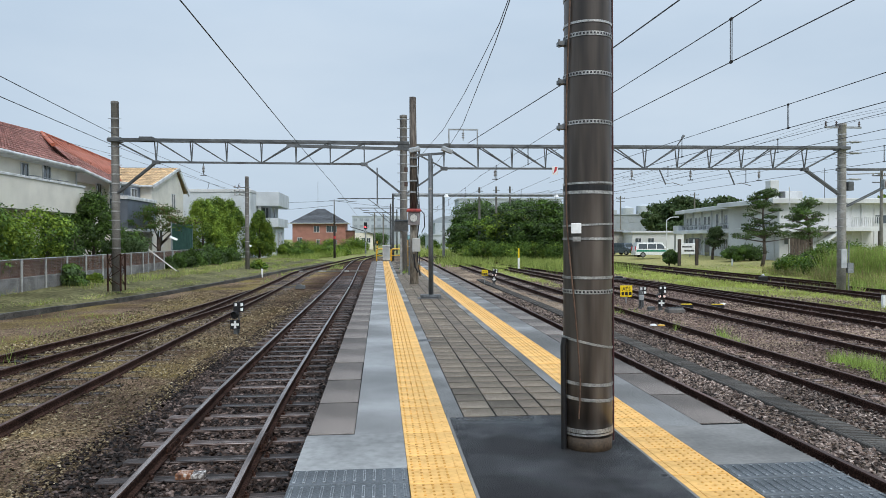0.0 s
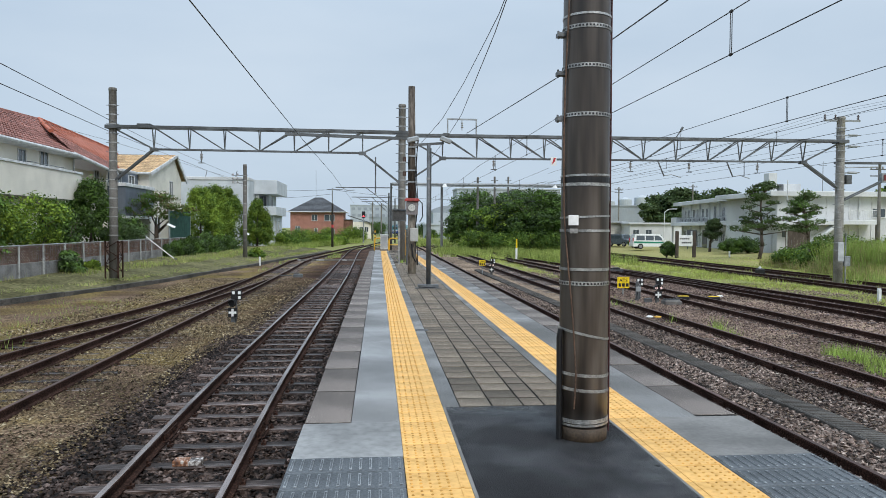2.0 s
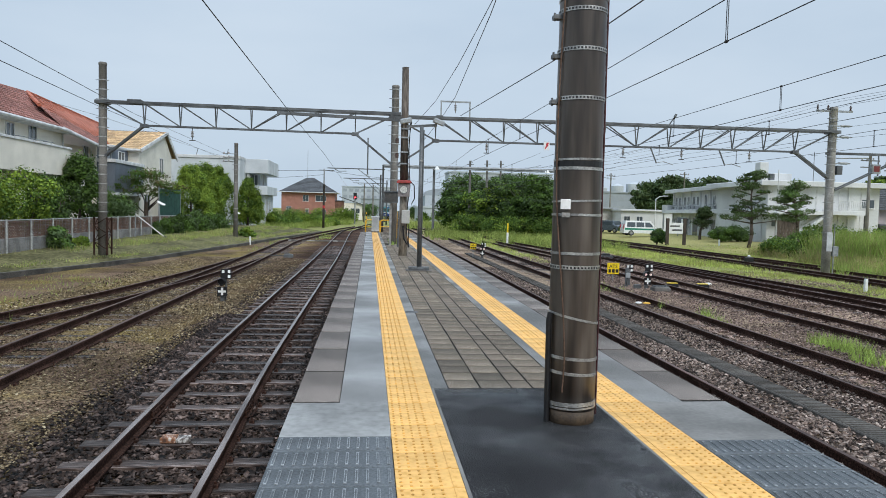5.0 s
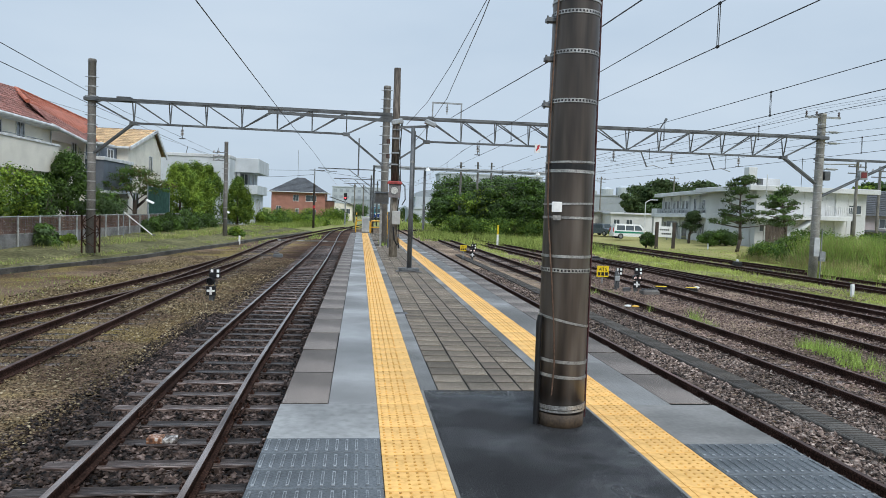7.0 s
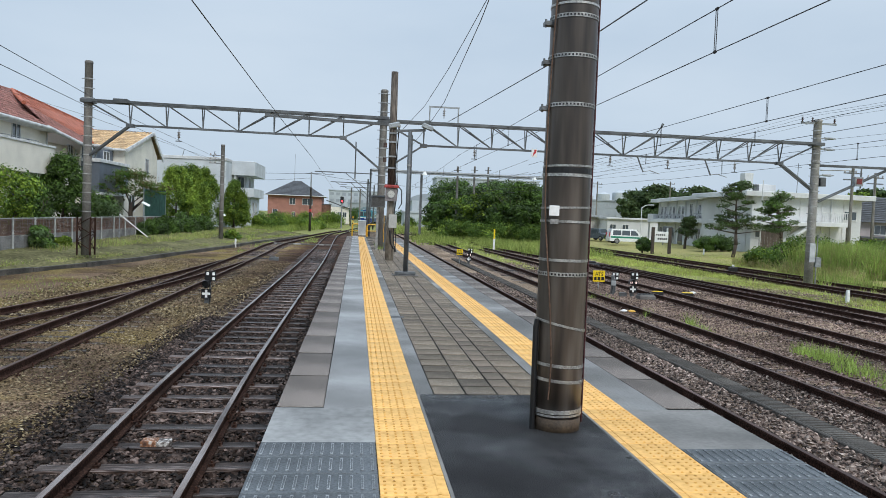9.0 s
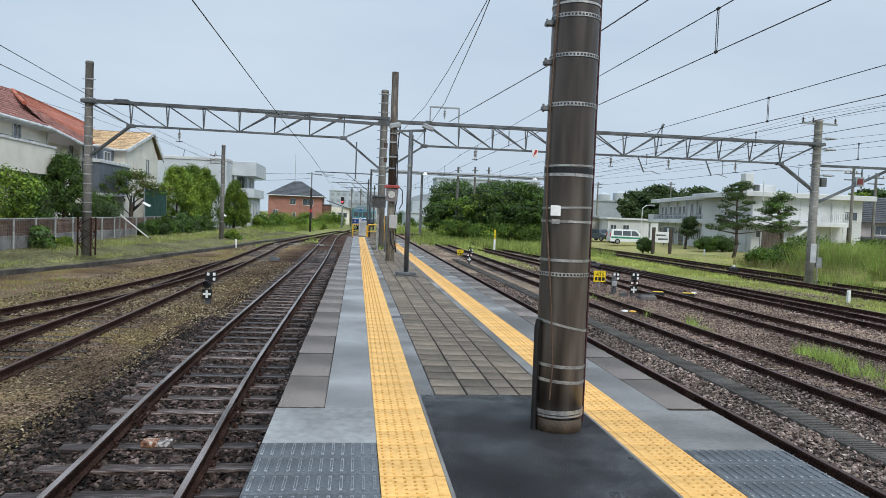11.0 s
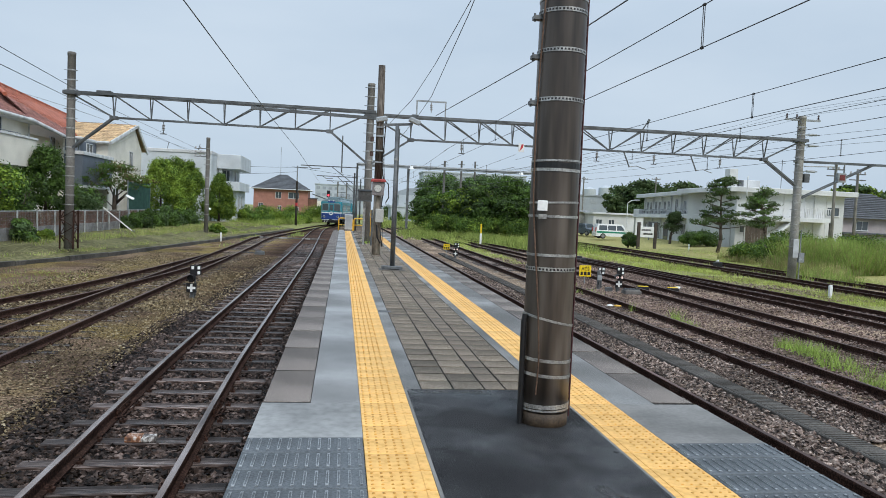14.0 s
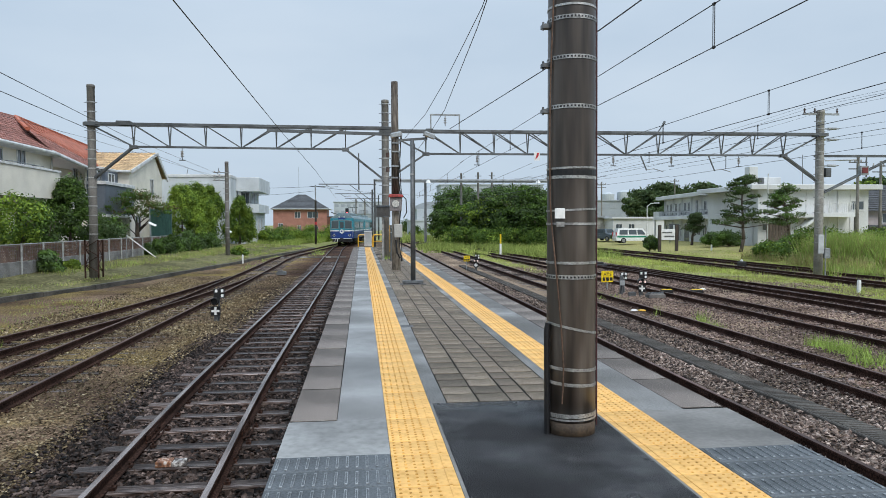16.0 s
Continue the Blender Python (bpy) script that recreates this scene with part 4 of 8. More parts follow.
# ---- dwarf signals and signs ----
def dwarf_signal(x, y, z0, lens, group="dwarf signals"):
    e = thing("dwarf_signal", pose(x, y, z0) @ Matrix.Diagonal((0.68, 0.68, 0.68, 1)), "black dwarf shunting signal with white lamps and cross plate", "signal", group)
    obj("post", MB().tube((0.1, 0.1, 0), (0.1, 0.1, 1.0), 0.035, n=8), M_dsteel, e)
    obj("pedestal", MB().box(-0.08, 0.08, -0.06, 0.1, 0, 0.32), M_dsteel, e)
    p = obj("cross_plate", MB().box(-0.2, 0.2, -0.14, -0.11, 0.28, 0.66), M_black, e, "black plate with white cross")
    obj("white_cross", MB().box(-0.045, 0.045, -0.15, -0.139, 0.31, 0.63).box(-0.16, -0.046, -0.15, -0.139, 0.425, 0.515).box(0.046, 0.16, -0.15, -0.139, 0.425, 0.515), M_white, p)
    h = MB().tube((-0.03, -0.1, 0.86), (-0.03, 0.06, 0.86), 0.17, 0.16, 18)
    h.tube((-0.03, -0.28, 0.88), (-0.03, -0.1, 0.88), 0.13, 0.15, 14, caps=False)
    obj("lamp_hood", h, M_black, e, "round black hood")
    if lens:
        for dx in (-0.13, 0.13):
            hh = obj("lamp_unit", MB().tube((dx, -0.2, 0.84), (dx, -0.02, 0.84), 0.12, n=14), M_black, e)
            obj("lens", MB().tube((dx, -0.205, 0.84), (dx, -0.2, 0.84), 0.07, n=14), glow("pink_lens", (1.0, 0.75, 0.7), 0.5), hh, "pale lit lens")
    for dx, dz in ((-0.07, 1.22), (0.17, 1.22), (0.17, 1.02)):
        obj("white_tab", MB().box(dx + 0.03, dx + 0.13, -0.02, 0.02, dz, dz + 0.12, bevel=0.01), M_white, e, "small white tab")
    obj("tab_frame", MB().box(-0.1, 0.34, 0.022, 0.04, 0.98, 1.38), M_black, e)
    return e


dwarf_signal(-4.1, 20.4, GROUND, False)
d2 = dwarf_signal(6.6, 41.0, GROUND, True)
d3 = dwarf_signal(10.25, 25.2, GROUND, True)
obj("relay_box", MB().box(-0.6, -0.25, 0.1, 0.35, 0, 0.25, bevel=0.03), M_dsteel, d3)


def text_mesh(word, size, mt, parent, at):
    cu = bpy.data.curves.new("lettering", "FONT")
    cu.body, cu.size, cu.align_x, cu.extrude = word, size, "CENTER", 0.003
    tmp = bpy.data.objects.new("lettering", cu)
    scene.collection.objects.link(tmp)
    dg = bpy.context.evaluated_depsgraph_get()
    me = bpy.data.meshes.new_from_object(tmp.evaluated_get(dg))
    bpy.data.objects.remove(tmp)
    me.materials.clear()
    me.materials.append(mt)
    return obj("lettering", me, None, parent, "black lettering", at)


def ats_sign(x, y, s=1.0, up=0.0):
    e = thing("track_sign", pose(x, y, GROUND + up) @ Matrix.Diagonal((s, 1, s, 1)), "yellow square trackside sign with black lettering", "sign", "yellow track signs")
    obj("post", MB().tube((0, 0.03, -up / s), (0, 0.03, 0.75), 0.025, n=8), M_steel, e)
    pl = obj("plate", MB().box(-0.25, 0.25, -0.012, 0.012, 0.32, 0.78, bevel=0.004), M_signy, e)
    text_mesh("ATS", 0.2, M_black, pl, pose(0, -0.016, 0.57, 90, 0, 0))
    for k, wdt in ((-0.15, 0.1), (0.0, 0.12), (0.16, 0.12)):
        obj("bar", MB().box(k - wdt / 2, k + wdt / 2, -0.017, -0.0125, 0.38, 0.52), M_black, pl)


ats_sign(9.95, 28.0)
ats_sign(6.1, 41.2, 0.72, 0.3)


# small track fittings
def stake(x, y, z, h=0.55):
    e = thing("white_stake", pose(x, y, z), "short white concrete marker stake", "marker stake", "white stakes")
    obj("stake", MB().box(-0.055, 0.055, -0.05, 0.05, -0.05, h, bevel=0.02), M_white, e)
    obj("stake_cap", MB().box(-0.05, 0.05, -0.05, 0.05, h, h + 0.03, bevel=0.01), M_red if h > 0.8 else M_white, e)


stake(-8.45, 51.5, -1.1)
stake(18.9, 25.1, GROUND, 0.5)
stake(31.0, 60.0, -0.9)
kp = thing("distance_post", pose(11.65, 59.0, GROUND) @ Matrix.Diagonal((0.45, 0.5, 0.62, 1)), "white post with a yellow head beside the woods", "post")
obj("post", MB().box(-0.17, 0.17, -0.12, 0.12, 0, 1.7, bevel=0.02), M_white, kp)
obj("head_plate", MB().box(-0.12, 0.12, -0.14, 0.1, 1.7, 3.0, bevel=0.02), M_signy, kp, "yellow upper plate")
sm = thing("switch_machine", pose(-4.3, 38.4, GROUND), "low grey switch machine between the tracks", "switch machine")
obj("case", MB().box(-0.25, 0.25, -0.18, 0.18, 0.06, 0.24, bevel=0.05), M_dsteel, sm)
obj("lid", MB().box(-0.2, 0.08, -0.14, 0.14, 0.24, 0.3, bevel=0.03), M_duct, sm)
obj("rod", MB().tube((-1.0, 0, 0.15), (-0.3, 0, 0.15), 0.025, n=6), M_dsteel, sm)
bal = thing("transponder_box", pose(-2.17, 8.22, RAIL_Z - 0.155) @ Matrix.Diagonal((0.66, 0.8, 0.9, 1)), "rusty orange junction box on a sleeper", "junction box")
obj("case", MB().box(-0.24, 0.02, -0.09, 0.09, 0, 0.07, bevel=0.012), mat("rust_orange", (0.3, 0.13, 0.06), 0.7, dark=(0.1, 0.05, 0.035), light=(0.6, 0.55, 0.5), fine=18, coarse=6, bump=0.3), bal)
obj("grey_half", MB().box(0.03, 0.24, -0.09, 0.09, 0, 0.06, bevel=0.012), mat("speckled_grey", (0.12, 0.1, 0.09), 0.7, light=(0.6, 0.58, 0.55), fine=15, coarse=6, bump=0.3), bal)

lit = thing("litter_bag", pose(8.4, 20.6, GROUND + 0.06) @ Matrix.Diagonal((0.7, 0.6, 0.6, 1)), "crumpled yellow and white plastic bag by the rail", "litter")
obj("bag", MB().lathe([(0.1, 0), (0.17, 0.03), (0.14, 0.07), (0.05, 0.09)], 9), M_gate, lit)
obj("bag_end", MB().lathe([(0.06, 0), (0.16, 0.03), (0.1, 0.09), (0.03, 0.1)], 7), M_white, lit, "white crumpled end", at=pose(-0.32, 0.1, 0))
for x, y, r in ((13.66, 27.2, 0.13), (13.8, 49.0, 0.12)):
    e = thing("pale_stone", pose(x, y, GROUND + 0.03), "pale rounded block lying in the ballast", "stone", "pale blocks")
    obj("block", MB().lathe([(r * 0.8, -0.05), (r, 0.0), (r * 0.8, 0.05), (r * 0.3, 0.07)], 8), M_white, e)
pm = thing("point_motor", pose(22.9, 40.6, GROUND) @ Matrix.Diagonal((0.75, 0.75, 0.8, 1)), "black point machine with a white lamp on top", "switch machine")
obj("case", MB().box(-0.3, 0.3, -0.2, 0.2, 0, 0.5, bevel=0.08), M_black, pm)
obj("lamp_head", MB().lathe([(0.09, 0.5), (0.12, 0.55), (0.09, 0.62), (0.03, 0.65)], 10), M_white, pm, "white lamp head")
for x, y in ((11.46, 25.7), (12.57, 25.5)):
    e = thing("rail_bond_box", pose(x, y, GROUND + 0.06), "small yellow and black bonded box beside a rail", "track box", "track boxes")
    obj("case", MB().box(-0.22, 0.22, -0.08, 0.08, 0, 0.14, bevel=0.02), M_black, e)
    obj("pale_lid", MB().box(-0.2, 0.2, -0.06, 0.06, 0.14, 0.165, bevel=0.01), M_signy, e, "yellow lid")
    obj("white_end", MB().box(-0.34, -0.23, -0.06, 0.06, 0.0, 0.1, bevel=0.02), M_white, e)
rb = thing("relay_stand", pose(10.45, 24.4, GROUND + 0.05), "grey slatted impedance box in the ballast", "track box")
obj("case", MB().box(-0.3, 0.3, -0.2, 0.2, 0, 0.16, bevel=0.05), M_duct, rb)
for k in range(5):
    obj("rib", MB().box(-0.26 + k * 0.12, -0.22 + k * 0.12, -0.14, 0.14, 0.16, 0.19), M_dsteel, rb)
cs = thing("cross_marker", pose(10.0, 26.3, GROUND), "black marker post with a white cross head", "sign")
obj("post", MB().tube((0, 0, -0.1), (0, 0, 0.62), 0.035, n=8), M_dsteel, cs)
hd_ = obj("head", MB().box(-0.13, 0.13, -0.02, 0.02, 0.56, 0.84, bevel=0.01), M_black, cs)
for a, b, c, d_ in ((-0.11, -0.03, 0.73, 0.82), (0.03, 0.11, 0.73, 0.82), (-0.11, -0.03, 0.58, 0.67), (0.03, 0.11, 0.58, 0.67)):
    obj("white_tab", MB().box(a, b, -0.03, -0.021, c, d_), M_white, hd_)
rp_ = thing("cable_post", pose(9.75, 25.9, GROUND), "two short dark posts with a sagging cable", "post")
obj("post", MB().box(-0.05, 0.05, -0.05, 0.05, -0.1, 0.75, bevel=0.01), M_dsteel, rp_)
obj("box", MB().box(-0.07, 0.1, -0.1, -0.05, 0.38, 0.56, bevel=0.01), M_cab, rp_, "pale terminal box")
obj("cable", MB().path([(0.0, -0.07, 0.4), (-0.06, -0.12, 0.12), (-0.25, -0.2, 0.04), (-0.5, -0.1, 0.02)], 0.02, 6), M_black, rp_)
pj = thing("dark_mound", pose(14.6, 42.5, GROUND), "black covered point machine beside the siding", "switch machine")
obj("case", MB().box(-0.45, 0.45, -0.25, 0.25, 0, 0.24, bevel=0.08), M_black, pj)
obj("lid", MB().box(-0.2, 0.25, -0.15, 0.15, 0.24, 0.36, bevel=0.05), M_black, pj)

# crossing cable cover across the left tracks
cc = thing("cable_cover", pose(0, 58.3, RAIL_Z - 0.06), "pale cable cover laid across the tracks", "cable cover")
for i in range(9):
    obj("cover_plate", MB().box(-6.9 + i * 0.62, -6.3 + i * 0.62, -0.12, 0.12, -0.1, 0.0, bevel=0.01), M_duct if i % 3 else M_patch, cc)
# concrete trough line in the right ballast
tr = thing("cable_trough", pose(6.35, 0, GROUND + 0.08), "row of grey concrete cable trough lids", "cable trough", kind="structure")
lid_mb = MB().box(-0.2, 0.2, -0.48, 0.48, -0.12, 0.0, bevel=0.015)
for k in range(12):
    lid_mb.box(-0.16, 0.18, -0.45 + k * 0.078, -0.41 + k * 0.078, 0.0, 0.008)
lid = lid_mb.mesh("trough_lid", M_trough)
for i in range(46):
    obj("trough_lid", lid, None, tr, at=pose(0.004 * math.sin(i * 1.7), 1 + i * 0.97, 0.004 * math.sin(i * 2.3)))

# low grassy bank of the left with its dark kerb
KERB = [(-18.5, -2), (-15.4, 13), (-12.95, 25.5), (-11.1, 32.5), (-10.0, 39.5), (-9.45, 44.3), (-8.75, 49), (-8.3, 54.8), (-7.55, 61), (-6.1, 71.7), (-5.2, 81)]
kl = smooth_line(KERB, 1.0)
kb = thing("old_platform_kerb", pose(0, 0, 0), "dark weathered concrete kerb of a grassy bank", "kerb", kind="structure")
s = 0.0
for i in range(0, len(kl) - 3, 3):
    a, b2 = kl[i], kl[min(i + 3, len(kl) - 1)]
    obj("kerb_stone", MB().sweep([(-0.13, -0.45), (0.07, -0.45), (0.07, 0.0), (-0.13, 0.0)], [(a.x, a.y, -0.95 + 0.012 * math.sin(i)), (b2.x - (b2.x - a.x) * 0.012, b2.y - 0.02, -0.95 + 0.012 * math.sin(i))]), M_kerb, kb)
bank = MB()
for p in kl:
    for k, (dx, z) in enumerate(((-0.12, -0.97), (-1.2, -0.84), (-3.0, -0.66), (-7.0, -0.5), (-12.0, -0.5), (-60, -0.5))):
        bank.v.append((min(p.x + dx, -0.14 + p.x), p.y, z + 0.04 * noise.noise((p.x + dx, p.y * 0.7, 2))))
for i in range(len(kl) - 1):
    for k in range(5):
        bank.f.append((i * 6 + k, i * 6 + k + 1, (i + 1) * 6 + k + 1, (i + 1) * 6 + k))
        bank.m.append(0)
tagged(obj("grass_bank", bank, mat("bank_soil_and_moss", (0.13, 0.12, 0.055), 0.95, dark=(0.055, 0.06, 0.022), light=(0.2, 0.185, 0.095), fine=7, coarse=0.5, bump=0.9, stain=0.8, dist=0.05, spec=0.1), smooth=True), "grassy bank behind a dark kerb", "bank", kind="structure")


# ---- overhead wires ----
def wire(name, pts, r, label, group="overhead wires"):
    e = thing(name, pose(0, 0, 0), label, "overhead wire", group)
    obj("strand", MB().path(pts, r * 0.68, 5), M_wire, e)
    return e


def sag(a, b, drop, n=14):
    a, b = Vector(a), Vector(b)
    return [a.lerp(b, i / n) - Vector((0, 0, drop * 4 * (i / n) * (1 - i / n))) for i in range(n + 1)]


def catenary(x0, x1, ya, yb, zc, zm, drop, drops, off=0.0):
    """Contact wire, messenger and droppers over one track."""
    e = thing("catenary_wire", pose(0, 0, 0), "contact wire and messenger with droppers over a track", "overhead wire", "overhead wires")
    m = sag((x0 + off, ya, zm), (x1, yb, zm), drop)
    obj("messenger", MB().path(m, 0.0075, 5), M_wire, e)
    obj("contact_wire", MB().tube((x0 + off, ya, zc), (x1, yb, zc), 0.0075, n=5), M_wire, e)
    for y in drops:
        t = (y - ya) / (yb - ya)
        x = x0 + off + (x1 - x0 - off) * t
        z = zm - drop * 4 * t * (1 - t)
        d = obj("dropper", MB().tube((x - 0.012, y, zc), (x - 0.012, y, z), 0.006, n=4).tube((x + 0.012, y, zc), (x + 0.012, y, z), 0.006, n=4), M_wire, e)
        for zz in (z, zc):
            obj("clip", MB().tube((x, y - 0.02, zz), (x, y + 0.02, zz), 0.022, n=6), M_black, d)


wire("contact_wire", [(-2.1, -20, 4.1), (-2.1, 8, 4.1), (-2.15, 20, 4.08), (-2.15, GY, 4.1), (-2.6, 85, 4.1), (-1.5, 104, 4.1), (0.3, 126, 4.1)], 0.012, "single contact wire over the platform track")
catenary(4.63, 4.63, -20, GY, 3.92, 4.5, 0.01, [9.07, 16, 22, 28])
catenary(4.8, 4.9, GY, 85, 3.95, 4.6, 0.3, [40, 50, 60])
catenary(8.1, 8.1, -20, GY, 3.77, 4.25, 0.01, [13.5, 18.5, 26])
catenary(8.1, 7.6, GY, 85, 3.9, 4.5, 0.3, [40, 50, 60, 70])
catenary(11.7, 11.7, -20, GY, 4.1, 4.5, 0.02, [20, 28])
catenary(11.8, 9.6, GY, 85, 3.9, 4.6, 0.3, [45, 60])
catenary(15.2, 15.0, -20, GY, 3.85, 4.4, 0.1, [20, 28])
catenary(15.0, 10.9, GY, 85, 3.9, 4.6, 0.3, [45, 60])
wire("feeder_wire", [(1.76, 2.40, 5.97), (2.173, 12.00, 5.656), (2.225, 13.20, 5.617), (2.249, 15.60, 5.582), (2.174, 18.20, 5.354), (1.910, 21.50, 4.914), (1.482, 24.70, 4.576)], 0.012, "thin sagging feeder wire above the platform")
wire("feeder_wire", [(0.56, -10.40, 5.30), (2.203, 12.00, 5.657), (2.408, 14.80, 5.702), (2.554, 18.50, 5.588), (2.734, 23.50, 5.380), (2.694, 28.30, 5.199), (2.449, 33.20, 4.891)], 0.014, "sagging feeder wire above the platform")
wire("feeder_wire", [(7.2, -12, 6.1), (5.53, 12.75, 6.0), (5.2, 19.6, 5.98), (4.15, GY, 6.1)], 0.022, "thick dark feeder cable above the yard")
for k, (x, z) in enumerate(((22.07, 7.42), (22.62, 7.42), (23.82, 7.42))):
    wire("power_line", sag((x + 3, -25, z + 0.3), (x, GY, z), 0.5) + sag((x, GY, z), (x - 3.5, 85, z - 0.3), 0.7), 0.009, "thin power line along the yard poles")
for z in (6.3, 5.75):
    wire("power_line", sag((25.5, -25, z + 0.5), (23.7, GY, z), 0.6) + sag((23.7, GY, z), (16.0, 85, z + 0.4), 0.6), 0.011, "thin power line along the yard poles")
for k, z in enumerate((5.45,)):
    wire("power_line", [(-15.5, -5, z), (-12.65, 24.8, z - 0.02), (-12.05, GY, z), (-10.4, 56, z - 0.35)], 0.01, "power line along the house-side poles")
wire("siding_wire", [(-3.41, -1.75, 3.12), (-5.74, 11.30, 3.76), (-7.30, 20.00, 4.18), (-10.52, 55.90, 4.90)], 0.011, "siding contact wire anchored to a pole")
wire("siding_wire", [(-4.67, 5.00, 3.80), (-5.74, 11.30, 4.07), (-6.45, 15.50, 4.25), (-7.95, 25.00, 4.61), (-10.51, 55.90, 5.33)], 0.011, "siding messenger wire anchored to a pole")
for k in range(3):
    e = thing("line_insulator", pose(-10.6 - 0.0 * k, 56, 5.0 + k * 0.3), "pair of small porcelain insulators on a pole arm", "insulator", "insulators of utility pole")
    obj("arm", MB().bar((-0.7, 0, 0), (0.3, 0, 0), 0.05, 0.05), M_dsteel, e)
    for x in (-0.6, -0.25):
        obj("insulator", MB().tube((x, 0, -0.02), (x, 0, 0.14), 0.07, 0.05, 8), M_insul, e)

# ---- plants ----
def leaf_mesh(name, clumps, per, size, seed, mats, flat=0.35, aspect=1.0):
    """Many small leaves scattered through lumpy clumps, each (x, y, z, rx, ry, rz)."""
    rng = np.random.default_rng(seed)
    verts, faces, idx = [], [], []
    base = 0
    for (cx, cy, cz, rx, ry, rz) in clumps:
        d = rng.normal(size=(per, 3))
        d /= np.linalg.norm(d, axis=1, keepdims=True)
        rad = rng.uniform(0.35, 1.0, (per, 1)) ** 0.55
        bump = 1 + 0.22 * np.sin(d[:, :1] * 5 + seed) * np.cos(d[:, 1:2] * 6) + 0.12 * rng.normal(size=(per, 1))
        c = np.array([cx, cy, cz]) + d * rad * bump * np.array([rx, ry, rz])
        nrm = d + rng.normal(size=(per, 3)) * 0.6
        nrm[:, 2] += flat
        nrm /= np.linalg.norm(nrm, axis=1, keepdims=True)
        t = np.cross(nrm, rng.normal(size=(per, 3)))
        t /= np.linalg.norm(t, axis=1, keepdims=True) + 1e-9
        b = np.cross(nrm, t)
        s = size * rng.uniform(0.6, 1.35, (per, 1))
        quad = np.stack([c - t * s, c + b * s * 0.55 * aspect, c + t * s, c - b * s * 0.55 * aspect], 1)
        verts.append(quad.reshape(-1, 3))
        f = np.arange(per * 4).reshape(-1, 4) + base
        faces.append(f)
        idx.append((rng.uniform(size=per) < rng.choice([0.04, 0.2, 0.75])).astype(int))
        base += per * 4
    me = bpy.data.meshes.new(name)
    me.from_pydata(np.concatenate(verts).tolist(), [], np.concatenate(faces).tolist())
    for m in mats:
        me.materials.append(m)
    me.polygons.foreach_set("material_index", np.concatenate(idx) % len(mats))
    me.update()
    return me


L_dark = leaf("dark_leaves", (0.07, 0.11, 0.045))
L_mid = leaf("mid_leaves", (0.085, 0.15, 0.034))
L_light = leaf("light_leaves", (0.2, 0.29, 0.045))
L_pine = leaf("pine_needles", (0.085, 0.12, 0.055))
L_red = leaf("reddish_leaves", (0.135, 0.115, 0.05))
L_reed = leaf("reed_leaves", (0.33, 0.45, 0.12))
L_grass = leaf("grass_blades", (0.12, 0.18, 0.045), 0.6)
L_bank = leaf("bank_grass_blades", (0.27, 0.33, 0.095), 0.6)
L_lawn = leaf("yellow_green_blades", (0.41, 0.48, 0.135), 0.6)
L_straw = leaf("dry_grass_blades", (0.42, 0.37, 0.19), 0.5)
M_bark = mat("bark", (0.09, 0.07, 0.055), 0.85, fine=14, coarse=2, bump=0.7, stain=0.6, dist=0.03, stretch=(1, 1, 0.3))


